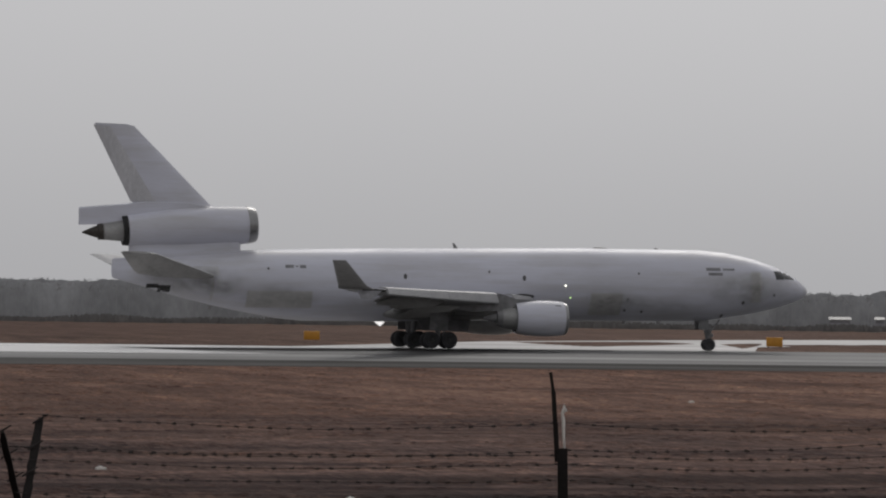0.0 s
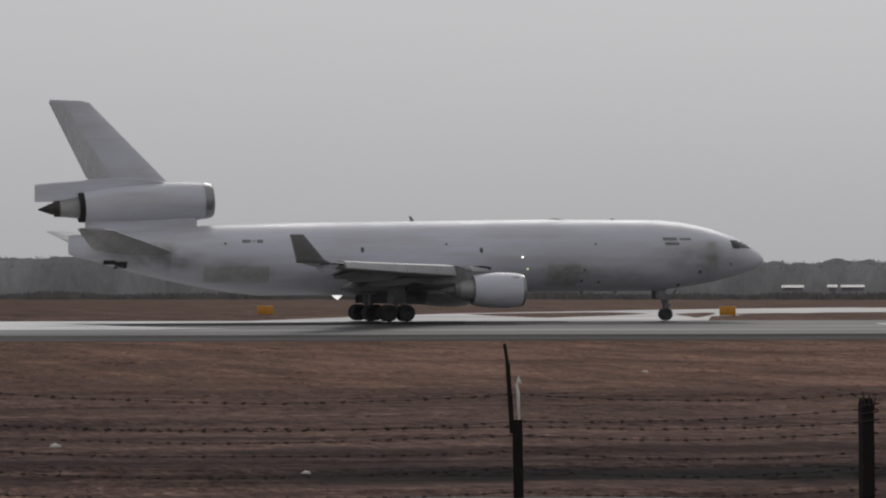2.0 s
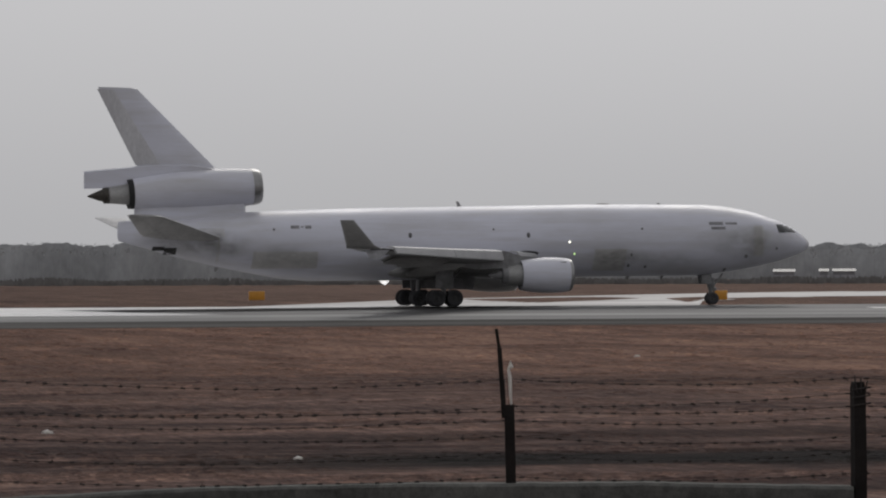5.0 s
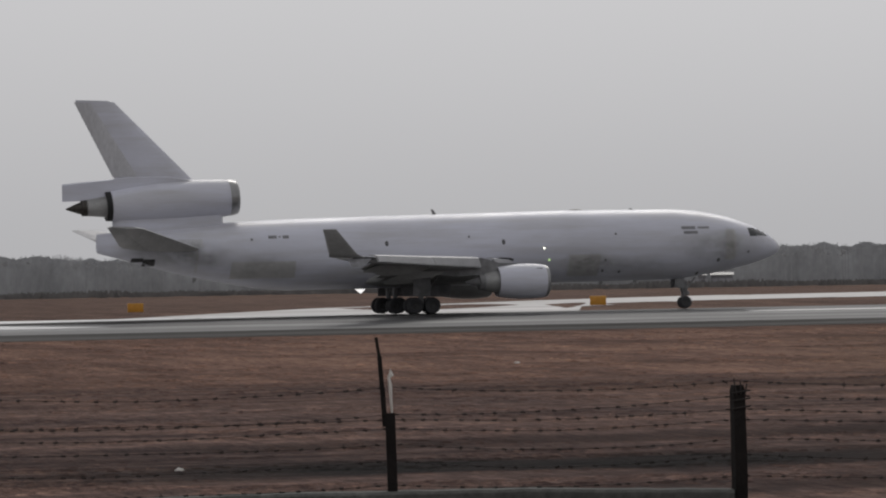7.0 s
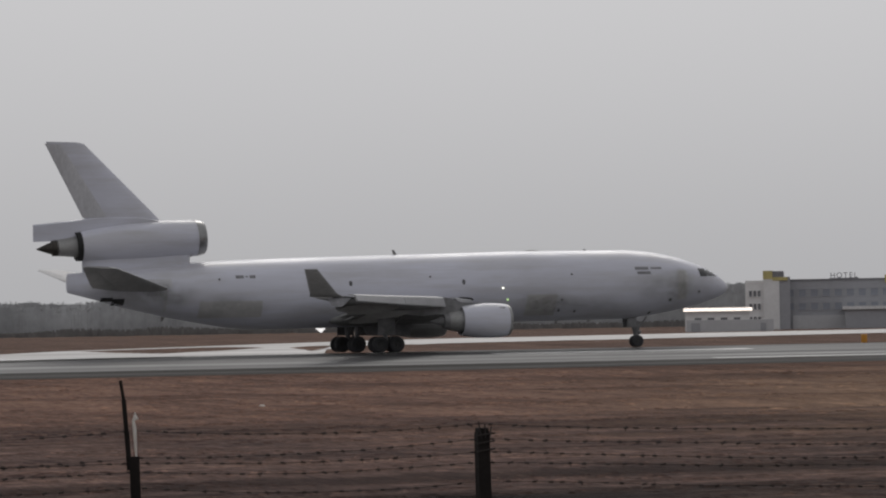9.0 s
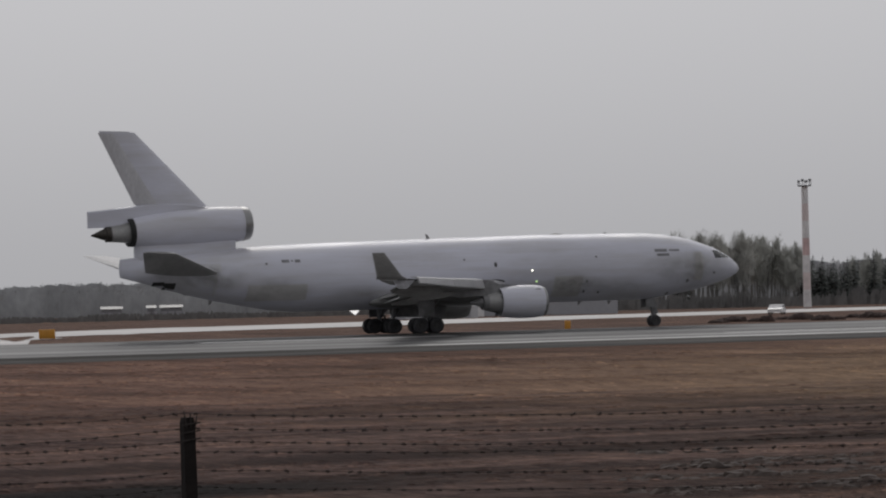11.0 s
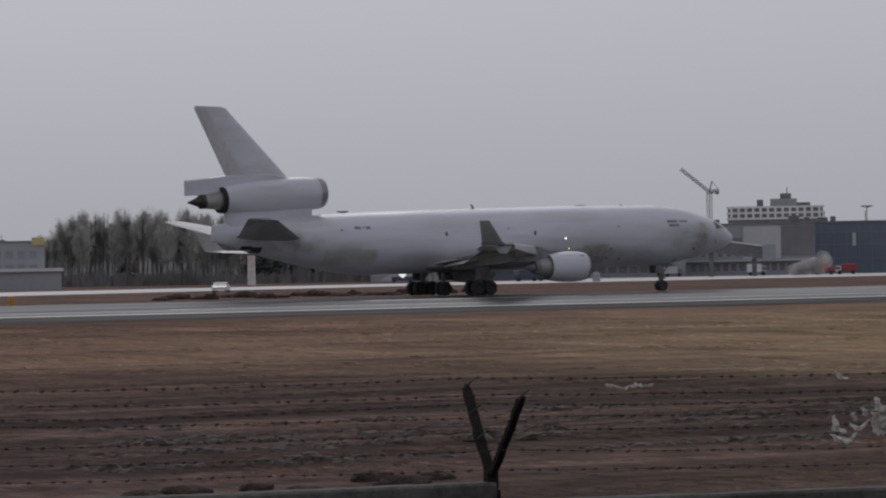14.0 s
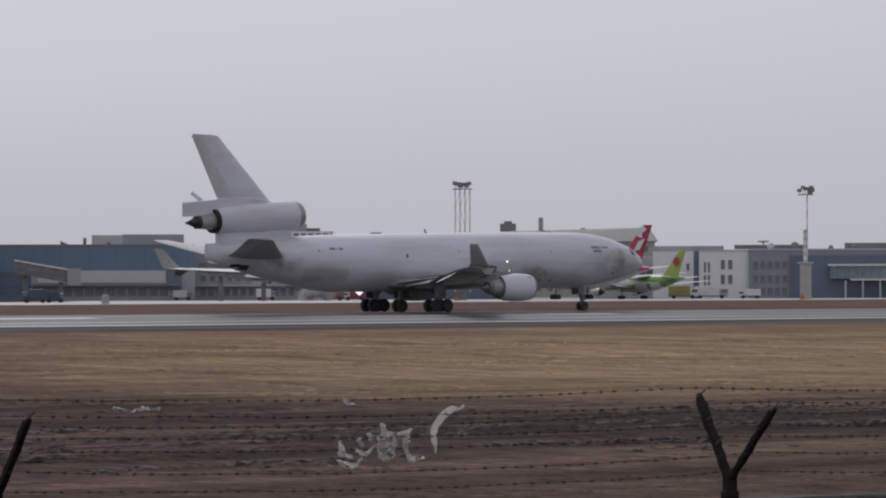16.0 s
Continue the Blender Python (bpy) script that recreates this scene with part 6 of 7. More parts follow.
def cluster_mast(bearing, r, tilt, poles, half, label, plinth_tilt):
    """Slim poles with rungs carrying a platform of floodlights, on a concrete plinth."""
    z1, z0 = high(r, tilt) - APRON, high(r, plinth_tilt) - APRON
    ob = thing("floodlight_mast", label, "mast", facing(bearing, r), "floodlight masts")
    wd = half * (0.55 if poles > 2 else 0.9)
    block(ob, "plinth", -wd, wd, 0, z0, -half * 0.5, half * 0.5, M_STEEL if poles > 2 else M_BEIGE, "grey concrete plinth", 0.05)
    if poles == 2:
        block(ob, "lower_platform", -half * 1.3, half * 1.3, z0, z0 + 0.3, -half * 0.7, half * 0.7, M_PALEGREY)
    for k in range(poles):
        x = (-0.9 + 1.8 * k / (poles - 1)) * half if poles > 2 else (0.25, -0.05)[k] * half
        foot, rad = z0 * (0.5 if poles > 2 else 1), 0.13 if poles > 2 or k == 0 else 0.42
        tip = z1 - 1.2 if poles > 2 or k == 0 else z0 + (z1 - z0) * 0.45
        n = 9
        for j in range(n):
            bm = bmesh.new()
            tube(bm, (x, 0, foot + (tip - foot) * j / n), (x, 0, foot + (tip - foot) * (j + 1) / n), rad, rad * 0.95, 8)
            part("pole_section", bm, (M_MASTRED if poles > 2 else M_MASTWHITE) if j % 2 else (M_MASTWHITE if poles > 2 else M_PALEGREY), ob)
        if poles > 2 and k:
            xp = (-0.9 + 1.8 * (k - 1) / (poles - 1)) * half
            for j in range(5):
                bm = bmesh.new()
                z, dz = z0 + (z1 - 1.4 - z0) * j / 5, (z1 - 1.4 - z0) / 5
                tube(bm, (xp, 0.1, z + dz * (j % 2)), (x, 0.1, z + dz * ((j + 1) % 2)), 0.05, 0.05, 5)
                part("brace", bm, M_MASTWHITE, ob)
    bm = bmesh.new()
    box(bm, (0, 0, z1 - 1.25), (half * 2.4, 1.6, 0.18))
    part("platform", bm, M_STEEL, ob)
    rnd = random.Random(int(bearing * 10))
    for k in range(9):
        bm = bmesh.new()
        x, z = rnd.uniform(-half * 0.95, half * 1.1), z1 - rnd.uniform(-0.35, 0.95)
        box(bm, (x, -0.5, z), (0.85, 0.6, 0.7), rnd.uniform(-0.6, 0.6), 0, 0.06)
        tube(bm, (x, -0.4, z1 - 1.2), (x, -0.4, z), 0.05, 0.05, 5)
        part("floodlight", bm, M_DARKGREY, ob)
    return ob


cluster_mast(39.7, 790, 1.52, 4, 1.7, "floodlight mast of four slim poles with rungs", 0.02)
cluster_mast(44.83, 785, 1.42, 2, 1.3, "slim twin-pole floodlight mast on a thick grey plinth", 0.3)


def lamp_post(bearing, r, tilt, z0, arms, label):
    z1 = high(r, tilt) - z0
    ob = thing("lamp_post", label, "lamp post", facing(bearing, r, z0), "lamp posts")
    bm = bmesh.new()
    tube(bm, (0, 0, -0.1), (0, 0, z1 - 0.3), 0.15, 0.1, 8)
    part("pole", bm, M_STEEL, ob)
    for k in range(arms):
        x = -1.0 + 2.0 * k / (arms - 1)
        bm = bmesh.new()
        tube(bm, (0, 0, z1 - 0.5), (x, 0, z1 - 0.2), 0.06, 0.06, 6)
        box(bm, (x, 0, z1 - 0.1), (0.75, 0.5, 0.28), 0, 0, 0.06)
        part("lamp_head", bm, M_STEEL, ob)
    return ob


lamp_post(31.9, 620, 0.81, -0.4, 3, "grey twin-headed lamp post at the apron's edge")
lamp_post(30.56, 900, 0.84, APRON, 4, "distant lamp post with a flat head")
lamp_post(38.4, 900, 0.78, APRON, 4, "distant lamp post with a flat head")
lamp_post(44.2, 930, 0.64, APRON, 4, "distant lamp post with a flat head")


# ---- vehicles and parked airliners ----
def parked_car(bearing, r, z, paint, label, w=1.8, h=1.5, length=4.3, yaw=80):
    ob = thing("parked_car", label, "car", facing(bearing, r, z, yaw))
    bm = bmesh.new()
    prof = [(-0.5, 0.25), (-0.5, 0.55), (-0.32, 0.62), (-0.2, 0.98), (0.22, 1.0), (0.36, 0.62), (0.5, 0.55), (0.5, 0.25)]
    loft(bm, [[(x * length, s * w / 2 * (0.86 if zz > 0.7 else 1), zz * h) for x, zz in prof] for s in (-1, 1)])
    part("body", bm, paint, ob)
    bm = bmesh.new()
    box(bm, (0, 0, 0.8 * h), (length * 0.44, w * 0.95, 0.24 * h), 0, 0, 0.06)
    part("glazing", bm, M_PANE, ob)
    for x in (-0.31, 0.31):
        for s in (-1, 1):
            bm = bmesh.new()
            wheel(bm, (x * length, s * w * 0.43, 0.31), 0.31, 0.2, 14)
            part("wheel", bm, [M_TYRE, M_RIM], ob)
    return ob


parked_car(28.72, 505, lie(440) + 0.03, M_ROOF, "white car parked on the taxiway", 1.9, 1.35, 4.2, 82)


def box_truck(bearing, r, w, h, body, cab, label, yaw=0):
    ob = thing("service_truck", label, "truck", facing(bearing, r, APRON + 0.03, yaw), "apron vehicles")
    block(ob, "box", -w / 2, w / 2 - w * 0.26, 0.7, h, -1.1, 1.1, body, "", 0.06)
    block(ob, "cab", w / 2 - w * 0.25, w / 2, 0.5, h * 0.82, -1.05, 1.05, cab, "", 0.12)
    block(ob, "windscreen", w / 2 - w * 0.2, w / 2 + 0.02, h * 0.5, h * 0.74, -1.07, 1.07, M_PANE)
    block(ob, "chassis", -w / 2, w / 2, 0.45, 0.7, -0.9, 0.9, M_DARKGREY)
    for x in (-0.32, 0.32):
        for s in (-1, 1):
            bm = bmesh.new()
            wheel(bm, (x * w, s * 0.95, 0.45), 0.45, 0.3, 16)
            part("wheel", bm, [M_TYRE, M_RIM], ob)
    return ob


box_truck(33.3, 715, 4.6, 2.6, M_TRUCKBLUE, M_TRUCKBLUE, "dark blue service truck on the apron", 180)
box_truck(33.6, 722, 3.4, 2.3, M_TRUCKBLUE, M_DARKBLUE, "dark blue container lorry on the apron")
box_truck(37.75, 800, 4.6, 2.4, M_TRUCKRED, M_TRUCKRED, "red fire truck standing on the apron")
box_truck(38.08, 806, 4.4, 2.2, M_TRUCKRED, M_MASTWHITE, "red fire truck with a pale cab on the apron", 180)
box_truck(43.0, 860, 6.5, 2.9, M_BUS, M_PALE, "yellow and white airport bus on the apron")
box_truck(43.42, 864, 7.5, 2.8, M_ROOF, M_MIDGREY, "white airport bus on the apron")
box_truck(44.0, 850, 4.8, 2.2, M_PALE, M_PALE, "white delivery van on the apron", 180)
box_truck(36.75, 820, 4.2, 2.5, M_PALE, M_MIDGREY, "white catering lorry on the apron")
box_truck(35.5, 826, 4.0, 2.2, M_PALEGREY, M_DARKGREY, "grey tug on the apron")

stairs = thing("boarding_stairs", "blue and white boarding stairs parked by the service building", "boarding stairs", facing(31.35, 800))
bm = bmesh.new()
loft(bm, [[(-3.6, y, 0.4), (0.4, y, 2.6), (2.4, y, 2.6), (4.2, y, 0.5)] for y in (-1.0, 1.0)])
part("stair_flight", bm, M_PALEGREY, stairs, "", False)
block(stairs, "chassis", -1.0, 3.8, 0.35, 1.2, -1.05, 1.05, M_TRUCKBLUE)
for x in (-0.4, 2.8):
    for s in (-1, 1):
        bm = bmesh.new()
        wheel(bm, (x, s * 0.95, 0.38), 0.38, 0.25, 14)
        part("wheel", bm, [M_TYRE, M_RIM], stairs)

for b, r in ((39.6, 760), (44.78, 770), (34.35, 640), (38.9, 770)):
    ob = thing("traffic_cone" if b > 39 else "concrete_marker", "orange plastic cone beside the mast" if b > 39 else "pale concrete marker post at the apron's edge", "cone" if b > 39 else "marker post", facing(b, r, lie(r * math.cos(radians(b))) + 0.03))
    bm = bmesh.new()
    if b > 39:
        lathe(bm, [(0, 0.7), (0.08, 0.7), (0.1, 0.45), (1.1, 0.1), (1.15, 0.0)], (0, 0, 0), (0, 0, 1), 12)
    else:
        lathe(bm, [(0, 0.7), (1.3, 0.6), (1.5, 0.4), (1.5, 0)], (0, 0, 0), (0, 0, 1), 12)
    part("body", bm, M_ORANGE if b > 39 else M_MIDGREY, ob)


def airliner(bearing, r, yaw, scale, base, tailpaint, bodyrear, label, tail_mark):
    """A parked twin jet; built for a 767's size, nose towards +x, origin under the main gear."""
    ob = thing("parked_airliner", label, "airliner", Matrix.Translation(at(bearing, r, APRON + 0.03)) @ Matrix.Rotation(radians(yaw - bearing), 4, "Z") @ Matrix.Scale(scale, 4), "parked airliners")
    st = [(28.3, 4.6, 0.02), (27.9, 4.6, 0.7), (27.0, 4.75, 1.35), (25.5, 4.95, 1.95), (23.5, 5.1, 2.35), (21.0, 5.15, 2.5), (5, 5.15, 2.5)]
    st2 = [(5, 5.15, 2.5), (-8, 5.15, 2.5), (-13, 5.4, 2.2), (-18, 5.9, 1.5), (-22, 6.35, 0.85), (-25.5, 6.6, 0.25)]
    for nm, s, mat in (("front_fuselage", st, base), ("rear_fuselage", st2, base)):
        bm = bmesh.new()
        loft(bm, [ring(x, z, rr, rr, 28) for x, z, rr in s])
        body = part(nm, bm, mat, ob)
    bm = bmesh.new()
    secs = []
    for x, a0, a1 in ((9.0, 88, 92), (6.5, 62, 118), (3.0, 38, 142), (-2.0, 20, 160), (-8, 8, 172), (-13, 0, 180), (-18, -10, 190), (-22, -20, 200), (-25.3, -30, 210)):
        zc, rr = lerp_table(st + st2[1:], x)
        secs.append([(x, (rr + 0.03) * math.cos(radians(a0 + (a1 - a0) * k / 16)), zc + (rr + 0.03) * math.sin(radians(a0 + (a1 - a0) * k / 16))) for k in range(17)])
    loft(bm, secs, False, False)
    part("painted_sash", bm, bodyrear, ob, "coloured paint over the rear body")
    if tailpaint is M_LIME:
        bm = bmesh.new()
        secs = []
        for x, a0, a1 in ((16.0, 262, 278), (12.0, 225, 315), (6.0, 205, 335), (-2.0, 195, 345), (-10.0, 186, 354), (-16.0, 184, 356), (-22.0, 180, 360)):
            zc, rr = lerp_table(st + st2[1:], x)
            secs.append([(x, (rr + 0.04) * math.cos(radians(a0 + (a1 - a0) * k / 16)), zc + (rr + 0.04) * math.sin(radians(a0 + (a1 - a0) * k / 16))) for k in range(17)])
        loft(bm, secs, False, False)
        part("painted_belly", bm, bodyrear, ob, "green paint under the body")
    bm = bmesh.new()
    loft(bm, [ring(x, z, rr, rr * 0.98, 24) for x, z, rr in ((14, 4.25, 1.4), (5, 3.9, 1.75), (-6, 3.9, 1.75), (-14, 4.6, 1.5))])
    part("belly", bm, base, ob)
    for s in (-1, 1):
        bm = tapered_wing([((8.5, s * 2.0, 3.7), (-2.2, s * 2.0, 3.6)), ((3.5, s * 8.5, 4.3), (-2.4, s * 8.5, 4.2)), ((-8.8, s * 23.6, 5.8), (-11.2, s * 23.6, 5.8))], 0.12, 0.09)
        part("wing", bm, M_PALEGREY, ob)
        bm = bmesh.new()
        lathe(bm, [(0, 1.2), (0.1, 1.3), (1.0, 1.42), (2.6, 1.38), (3.6, 1.15), (3.6, 1.0), (2.8, 1.0)], (10.0, s * 7.9, 2.3), (0, s * 7.9, 2.3), 22)
        pod = part("fan_cowl", bm, M_ROOF, ob)
        bm = bmesh.new()
        lathe(bm, [(3.2, 1.05), (3.5, 0.85), (4.8, 0.55), (5.6, 0.05)], (10.0, s * 7.9, 2.3), (0, s * 7.9, 2.3), 18, 0, True)
        part("exhaust", bm, M_HOT, pod)
        bm = bmesh.new()
        lathe(bm, [(0.3, 1.2), (0.6, 0.0)], (10.0, s * 7.9, 2.3), (0, s * 7.9, 2.3), 18)
        part("fan", bm, M_DARK, pod)
        bm = bmesh.new()
        loft(bm, [[(x, s * 7.9 - 0.2, z0), (x, s * 7.9 + 0.2, z0), (x, s * 7.9 + 0.2, z1), (x, s * 7.9 - 0.2, z1)] for x, z0, z1 in ((8.2, 3.6, 3.9), (5.5, 3.3, 4.4), (1.0, 3.8, 4.3))])
        part("pylon", bm, M_PALEGREY, ob)
        bm = tapered_wing([((-17.5, s * 1.0, 6.3), (-22.8, s * 1.0, 6.4)), ((-21.6, s * 7.0, 7.1), (-24.2, s * 7.0, 7.1))], 0.1, 0.08)
        part("tailplane", bm, M_PALEGREY, ob)
        bm = bmesh.new()
        tube(bm, (0, s * 4.65, 0.5), (0, s * 4.4, 3.8), 0.2)
        main = part("main_gear", bm, M_STRUT, ob)
        for dx in (-0.75, 0.75):
            bm = bmesh.new()
            wheel(bm, (dx, s * 4.65, 0.57), 0.57, 1.2, 16)
            part("wheel", bm, [M_TYRE, M_RIM], main)
    bm = bmesh.new()
    tube(bm, (22.8, 0, 0.45), (22.6, 0, 2.9), 0.15)
    nose = part("nose_gear", bm, M_STRUT, ob)
    bm = bmesh.new()
    wheel(bm, (22.8, 0, 0.47), 0.47, 0.6, 16)
    part("wheel", bm, [M_TYRE, M_RIM], nose)
    bm = tapered_wing([((-13.3, 0, 7.2), (-22.0, 0, 7.0)), ((-14.8, 0, 7.9), (-22.3, 0, 7.6)), ((-23.2, 0, 15.85), (-26.0, 0, 15.85))], 0.1, 0.08, (0, 1, 0))
    fin = part("fin", bm, tailpaint, ob)
    for s in (-1, 1):
        bm = bmesh.new()
        for pts, dz in tail_mark:
            v = [bm.verts.new((x, s * 0.62 * (1 - (z - 7) / 14), z)) for x, z in pts]
            bm.faces.new(v)
        part("tail_emblem", bm, M_ROOF if tailpaint is M_RED else M_RED, fin, "plain emblem shape on the fin")
        for x0, x1, z0, z1 in ((26.2, 27.1, 5.25, 5.7),):
            bm = bmesh.new()
            loft(bm, [[(x, s * yy, z) for x, z in ((x0, z0), (x1, z0), (x1 - 0.3, z1), (x0, z1))] for yy in (1.2, 1.66)])
            part("cockpit_glazing", bm, M_PANE, ob)
    return ob


airliner(41.335, 838, 180 - 49, 1.01, M_ROOF, M_RED, M_RED, "white airliner with red rear body and fin on the apron", [([(-23.3, 13.0), (-21.4, 13.6), (-21.9, 15.2), (-23.6, 15.7), (-24.6, 14.8), (-23.2, 14.2)], 0), ([(-20.6, 10.4), (-22.6, 10.6), (-24.2, 13.0), (-22.0, 12.4)], 0)])
airliner(42.25, 850, 180 - 50, 0.7, M_ROOF, M_LIME, M_LEAFGREEN, "white narrow-body airliner with green rear and lime fin", [([(-21.6 + 1.5 * math.cos(k * math.pi / 5), 11.8 + 1.5 * math.sin(k * math.pi / 5)) for k in range(10)], 0)])


# ---- woods ----
def bare_tree_mesh(seed, height, wide, twigs, thick):
    """Trunk and steep limbs, and a loose crown of fine upright twigs, as two meshes."""
    rnd = random.Random(seed)
    bt, bc = bmesh.new(), bmesh.new()
    limbs = []
    for stem in range(2):
        foot = Vector((rnd.uniform(-0.9, 0.9) * stem, rnd.uniform(-0.5, 0.5) * stem, -0.3))
        top = Vector((foot.x + rnd.uniform(-0.06, 0.06) * height, foot.y, height * (0.95 - 0.2 * stem * rnd.random())))
        mid = foot.lerp(top, 0.5) + Vector((rnd.uniform(-0.2, 0.2), 0, 0))
        tube(bt, foot, mid, thick, thick * 0.65, 6)
        tube(bt, mid, top, thick * 0.65, 0.03, 5)
        for k in range(9):
            f = rnd.uniform(0.22, 0.85)
            a = rnd.uniform(0, 2 * math.pi)
            p = foot.lerp(top, f)
            ln = wide * (1.2 - f) * rnd.uniform(0.5, 1.05)
            q = p + Vector((math.cos(a) * ln * 0.7, math.sin(a) * ln * 0.7, ln * rnd.uniform(1.4, 2.6)))
            q.z = min(q.z, height * rnd.uniform(0.86, 1.0))
            tube(bt, p, q, thick * 0.28, 0.02, 4)
            limbs.append((p, q))
        limbs.append((foot.lerp(top, 0.55), top))
    for k in range(twigs):
        p, q = rnd.choice(limbs)
        c = p.lerp(q, rnd.uniform(0.2, 1.0)) + Vector((rnd.gauss(0, 0.22), rnd.gauss(0, 0.22), rnd.gauss(0, 0.2)))
        d = Vector((rnd.gauss(0, 0.3), rnd.gauss(0, 0.3), rnd.uniform(0.6, 1.2))).normalized() * rnd.uniform(0.5, 1.3)
        s = d.orthogonal().normalized() * rnd.uniform(0.02, 0.055)
        bc.faces.new([bc.verts.new(c), bc.verts.new(c + d * 0.5 + s), bc.verts.new(c + d), bc.verts.new(c + d * 0.5 - s)])
    return mesh_of("trunk", bt, M_BARK), mesh_of("crown", bc, M_TWIG, False)


def conifer_mesh(seed, height, wide):
    rnd = random.Random(seed)
    bt, bc = bmesh.new(), bmesh.new()
    tube(bt, (0, 0, -0.3), (0, 0, height), 0.2, 0.02, 6)
    n = int(height * 2.4)
    for k in range(n):
        f = k / n
        z = height * (0.06 + 0.92 * f)
        ln = wide * (1 - f) ** 0.85 * rnd.uniform(0.75, 1.15) + 0.15
        for j in range(9):
            a = rnd.uniform(0, 2 * math.pi)
            d = Vector((math.cos(a), math.sin(a), -0.35)) * ln * rnd.uniform(0.6, 1.1)
            s = Vector((-math.sin(a), math.cos(a), 0)) * ln * 0.22
            p = Vector((0, 0, z))
            bc.faces.new([bc.verts.new(p), bc.verts.new(p + d * 0.55 + s), bc.verts.new(p + d), bc.verts.new(p + d * 0.55 - s + Vector((0, 0, -0.2)))])
    return mesh_of("trunk", bt, M_BARK), mesh_of("crown", bc, M_NEEDLE, False)


def tree_from(meshes, label, category):
    ob = thing("tree", label, category, group="grove beside the terminal")
    for nm, me in zip(("trunk", "crown"), meshes):
        o = new(nm, me)
        o.parent = ob
    return ob


BIRCHES = [tree_from(bare_tree_mesh(20 + k, 11.5, 2.7, 2200, 0.12), "bare birch with a pale trunk and fine twigs", "birch") for k in range(6)]
SPRUCES = [tree_from(conifer_mesh(40 + k, 10.5, 2.7), "dark narrow spruce standing in the grove", "spruce") for k in range(3)]
_r = random.Random(77)
placed = []
GROVE = [(26.0, 0.6), (26.3, 0.8), (27.3, 0.9), (28.7, 0.85), (29.1, 0.66), (29.5, 0.46), (30.1, 0.55), (30.7, 0.66), (31.4, 0.58), (32.2, 0.5), (33.3, 0.5)]
for k in range(150):
    b = 25.95 + (33.3 - 25.95) * (k + _r.uniform(-0.5, 0.5)) / 150
    b = max(26.0, min(33.3, b))
    top = next(ta + (tb - ta) * (b - ba) / (bb - ba) for (ba, ta), (bb, tb) in zip(GROVE, GROVE[1:]) if ba <= b <= bb)
    placed.append((b, 890 + _r.uniform(-25, 45), top * _r.uniform(0.72, 1.1), (29.15 < b < 31.7 and _r.random() < 0.62) or _r.random() < 0.02))
for b, r, top, dark in placed:
    kin = SPRUCES if dark else BIRCHES
    src = kin[_r.randrange(len(kin))]
    base = 10.5 if dark else 11.5
    sc = (high(r, top) - APRON) / base
    m = Matrix.Translation(at(b, r, APRON)) @ Matrix.Rotation(_r.uniform(0, 6.28), 4, "Z")
    o = copy_thing(src, m)
    o.scale = (sc * _r.uniform(0.85, 1.4),) * 2 + (sc,)
for src in BIRCHES + SPRUCES:
    for o in list(src.children):
        bpy.data.objects.remove(o)
    bpy.data.objects.remove(src)


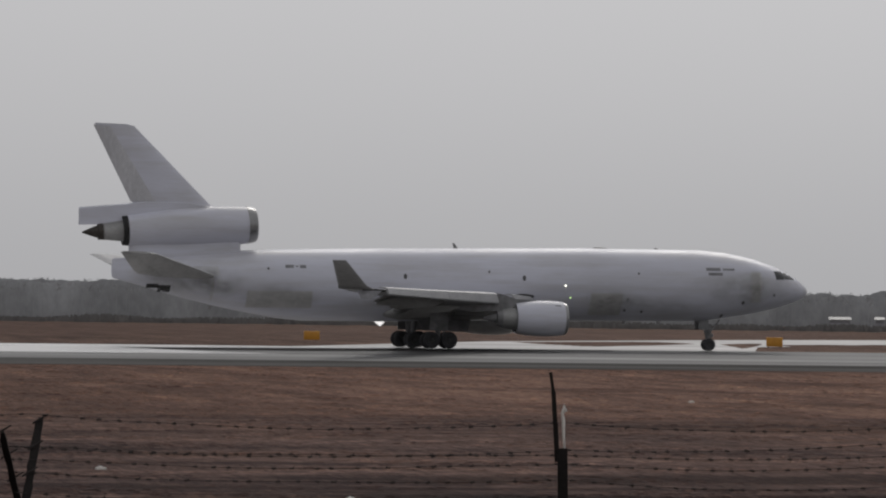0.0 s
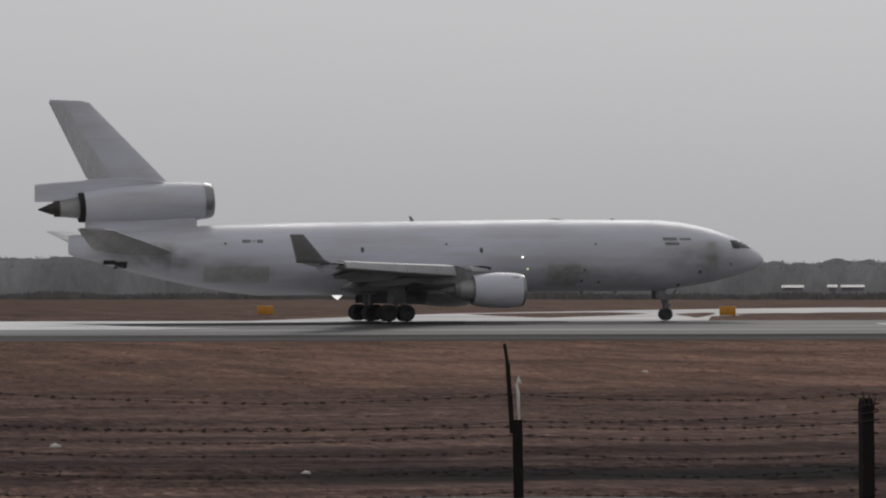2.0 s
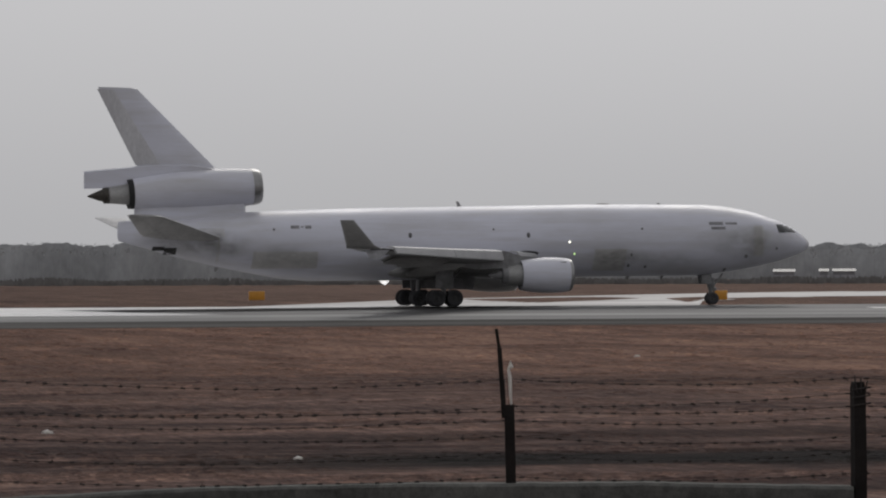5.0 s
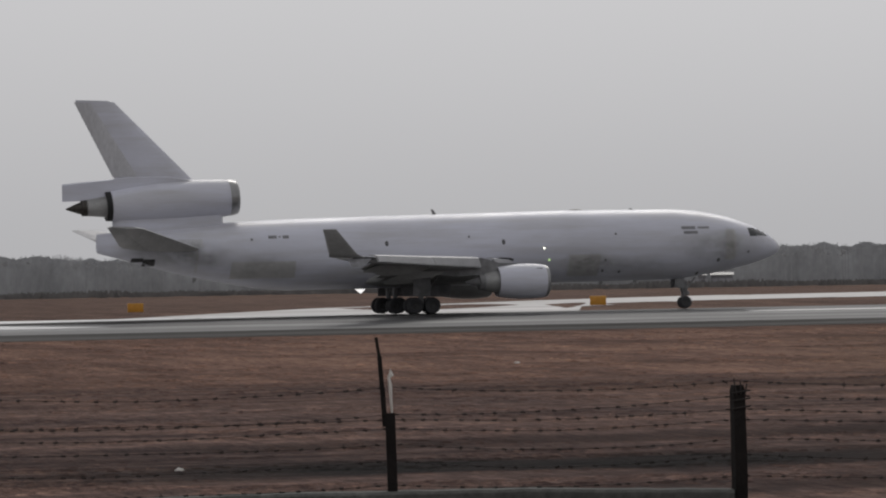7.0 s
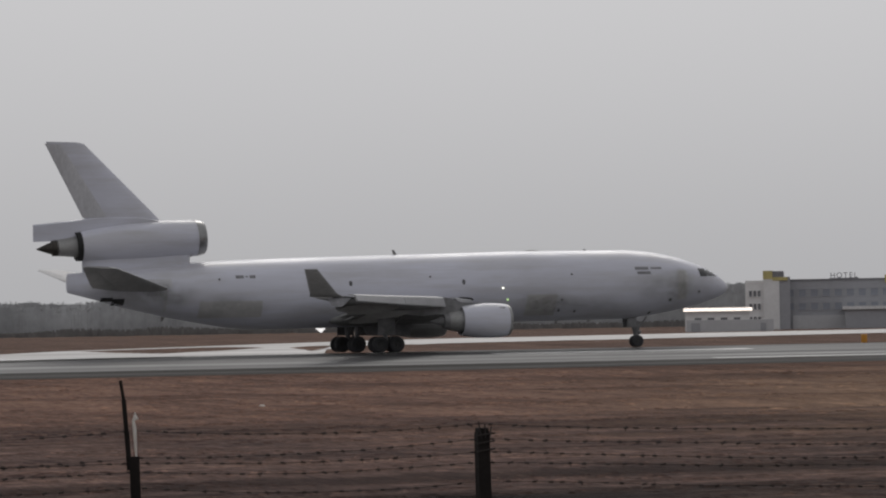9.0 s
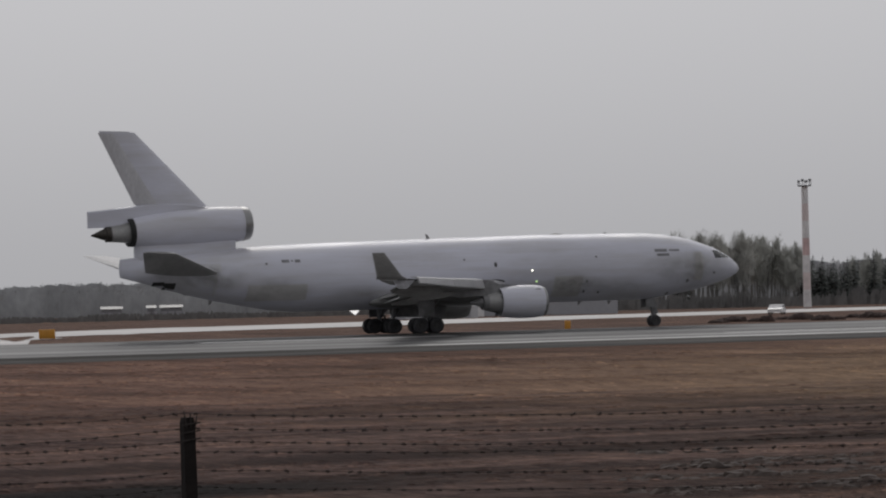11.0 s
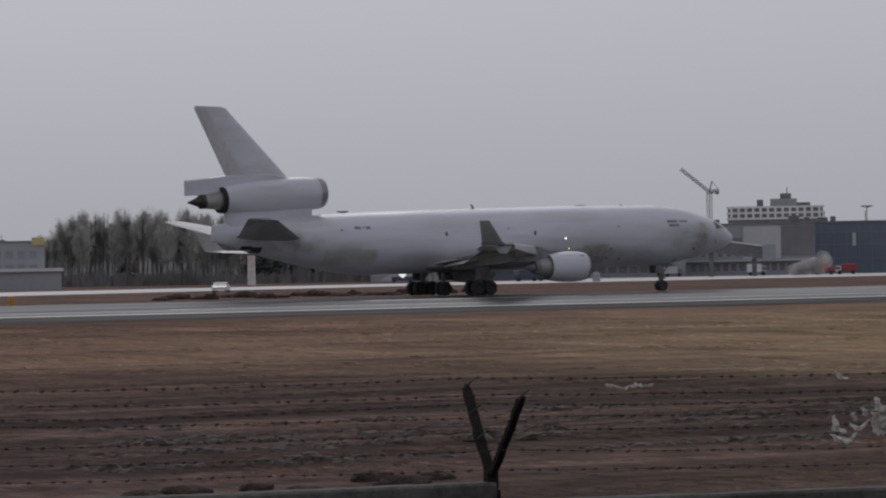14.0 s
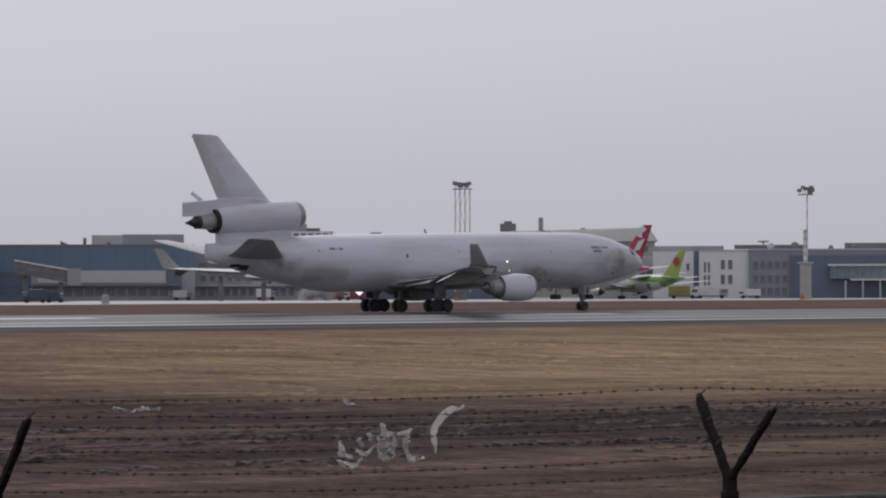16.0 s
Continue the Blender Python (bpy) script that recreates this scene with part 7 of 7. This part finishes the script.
def far_woods():
    """A belt of bare woods round the field, past counting: trunks and twigs in one object."""
    rnd = random.Random(5)
    verts, faces = [], []

    def blade(p, q, w):
        th = rnd.uniform(-0.15, 0.15) - math.atan2(p.x, p.y)
        s = Vector((math.cos(th), math.sin(th), 0)) * w
        k = len(verts)
        verts.extend((p - s, p + s, q + s * 0.3, q - s * 0.3))
        faces.append((k, k + 1, k + 2, k + 3))

    crest = [(-6, 0.4), (6.9, 0.41), (7.6, 0.43), (9.7, 0.41), (10.8, 0.35), (12.8, 0.28), (14.5, 0.29), (18.8, 0.34), (20.5, 0.37), (21.2, 0.42), (21.5, 0.36), (21.75, 0.44), (22.2, 0.37), (24.0, 0.42), (27, 0.44), (62, 0.4)]
    for b in np.arange(-6, 62, 0.03):
        level = next(ta + (tb - ta) * (b - ba) / (bb - ba) for (ba, ta), (bb, tb) in zip(crest, crest[1:]) if ba <= b <= bb)
        for row in range(4):
            bb = b + rnd.uniform(-0.03, 0.03)
            r = 1430 + 40 * row + rnd.uniform(-25, 25)
            swell = level + 0.03 + 0.04 * noise.noise((bb * 1.3, 1.3, 0)) + 0.02 * noise.noise((bb * 4.5, 7.7, 0)) + 0.012 * row
            h = max(4.0, (high(r, swell) - APRON) * rnd.uniform(0.86, 0.99))
            p = at(bb, r, APRON)
            blade(p, p + Vector((rnd.uniform(-0.3, 0.3), 0, h * 0.95)), 0.1)
            for k in range(12):
                f = rnd.uniform(0.74, 0.95)
                c = p + Vector((rnd.gauss(0, 0.9) * (1.25 - f * 0.8), rnd.gauss(0, 0.8), h * f))
                d = Vector((rnd.gauss(0, 0.7), rnd.gauss(0, 0.4), rnd.uniform(0.5, 1.5)))
                blade(c, c + d * (1 - 0.5 * f), rnd.uniform(0.15, 0.4) * (1.15 - 0.8 * f))
    # the closed mass of the wood between the outer twigs, bulging tree by tree
    for row, r0 in ((0, 1425.0), (1, 1490.0)):
        start, count = len(verts), 0
        for b in np.arange(-6, 61.9, 0.06):
            level = next(ta + (tb - ta) * (b - ba) / (bb - ba) for (ba, ta), (bb, tb) in zip(crest, crest[1:]) if ba <= b <= bb)
            swell = level - 0.02 + 0.04 * noise.noise((b * 1.3, 1.3, 0)) + 0.07 * noise.noise((b * 4.2, 2.7 + row, 0)) + 0.035 * noise.noise((b * 11.0, 5.7 + row, 0)) + 0.025 * row
            for j in range(7):
                f = j / 6
                r = r0 + 3 * noise.noise((b * 3.1, 0.5, row * 5.0)) + 2 * f ** 2
                verts.append(at(b, r, APRON + (high(r, swell) - APRON) * f))
            count += 1
        for i in range(count - 1):
            for j in range(6):
                k = start + i * 7 + j
                faces.append((k, k + 7, k + 8, k + 1))
    me = bpy.data.meshes.new("far_woods")
    me.from_pydata(verts, [], faces)
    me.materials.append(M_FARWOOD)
    tagged(new("far_woods", me), "bare spring woods along the horizon, haze put into their grey", "woods", kind="stuff")


far_woods()


def scrub():
    """Low dark scrub and a weedy bank before the woods."""
    rnd = random.Random(15)
    verts, faces = [], []
    belts = [(b, 1010 + rnd.uniform(-50, 90), 1.0) for b in np.arange(-6, 27.5, 0.012)]
    belts += [(b, 862 + rnd.uniform(-8, 26), 1.7 * (1 + 0.7 * noise.noise((b * 7.0, 3.3, 0)) + 0.5 * noise.noise((b * 23.0, 8.1, 0)))) for b in np.arange(25.9, 33.4, 0.004)]
    for b, r, tall in belts:
        p = at(b + rnd.uniform(-0.02, 0.02), r, APRON)
        for k in range(5):
            h = tall * rnd.uniform(0.8, 2.6) * (0.75 + 0.45 * noise.noise((b * 1.1, 0.4, 2)))
            s = Vector((math.cos(radians(b)), -math.sin(radians(b)), 0)) * rnd.uniform(0.25, 0.7)
            c = p + Vector((rnd.uniform(-0.6, 0.6), rnd.uniform(-1, 1), 0))
            i = len(verts)
            verts.extend((c - s, c + s, c + Vector((rnd.uniform(-0.5, 0.5), 0, h))))
            faces.append((i, i + 1, i + 2))
    me = bpy.data.meshes.new("scrub")
    me.from_pydata(verts, [], faces)
    me.materials.append(plain("bare_scrub", (0.2, 0.195, 0.19), 0.95, 0, 0.4, 0.05, bump=0))
    tagged(new("scrub", me), "low dark scrub along the far edge of the field", "scrub", kind="stuff")


scrub()

# low warehouses far beyond the field, their sloping metal roofs shining
for b0, b1, r, top in ((18.62, 18.92, 1250, 0.045), (19.3, 19.42, 1255, 0.05), (19.5, 19.82, 1265, 0.05)):
    ob, w, h = building("warehouse", b0, b1, r, top - 0.06, 12, M_DARKGREY, "distant low warehouse with a shining sloped metal roof")
    bm = bmesh.new()
    loft(bm, [[(x, -0.5, h - 0.1), (x, 1.9, h + 0.75), (x, 12.2, h + 0.2), (x, 12.2, h - 0.1)] for x in (-w / 2 - 0.4, w / 2 + 0.4)])
    part("roof", bm, M_FARROOF, ob, "shining metal roof", False)
    for x in steps(-w / 2, w / 2, 3):
        block(ob, "gate", x - 1.0, x + 1.0, 0, h * 0.6, -0.06, 0.1, M_MIDGREY)

# a puff of exhaust drifting over the apron
_r = random.Random(3)
puff = thing("exhaust_puff", "pale puff of exhaust smoke drifting over the apron", "smoke", facing(37.55, 775, APRON + 0.02))
for k in range(26):
    bm = bmesh.new()
    rad = _r.uniform(0.6, 1.5)
    bmesh.ops.create_icosphere(bm, subdivisions=3, radius=rad, matrix=Matrix.Translation((-3.4 + 0.27 * k + _r.uniform(-0.5, 0.5), _r.uniform(-1.5, 1.5), rad * 0.95 + 0.12 * k * _r.uniform(0.0, 1.0))))
    for v in bm.verts:
        v.co += Vector((noise.noise(v.co * 1.3), 0, noise.noise(v.co * 1.3 + Vector((9, 0, 0))))) * 0.35
    part("billow", bm, M_SMOKE, puff)


# ---- what moves: the aircraft gathers speed along the runway, its wheels roll ----
def along(t, col=1):
    """Where the aircraft is at a time: a smooth curve through the rows of ROLL."""
    n = len(ROLL)
    i = max(k for k in range(n - 1) if ROLL[k][0] <= t + 1e-9)
    ta, tb, a, b = ROLL[i][0], ROLL[i + 1][0], ROLL[i][col], ROLL[i + 1][col]
    slope = lambda k: (ROLL[min(k + 1, n - 1)][col] - ROLL[max(k - 1, 0)][col]) / (ROLL[min(k + 1, n - 1)][0] - ROLL[max(k - 1, 0)][0])
    h, u = tb - ta, (t - ta) / (tb - ta)
    return a * (1 + 2 * u) * (1 - u) ** 2 + slope(i) * h * u * (1 - u) ** 2 + b * u * u * (3 - 2 * u) + slope(i + 1) * h * u * u * (u - 1)


def motions():
    walk(aircraft, [(k / 10, pose(along(k / 10), along(k / 10, 2), 0.035, 0, 0, along(k / 10, 3))) for k in range(161)])
    for ob, c, r in WHEELS:
        steps = [k / 30 for k in range(481)]
        walk(ob, [(t, Matrix.Translation(c) @ Matrix.Rotation((along(t) - along(0)) / r, 4, "Y")) for t in steps])


motions()
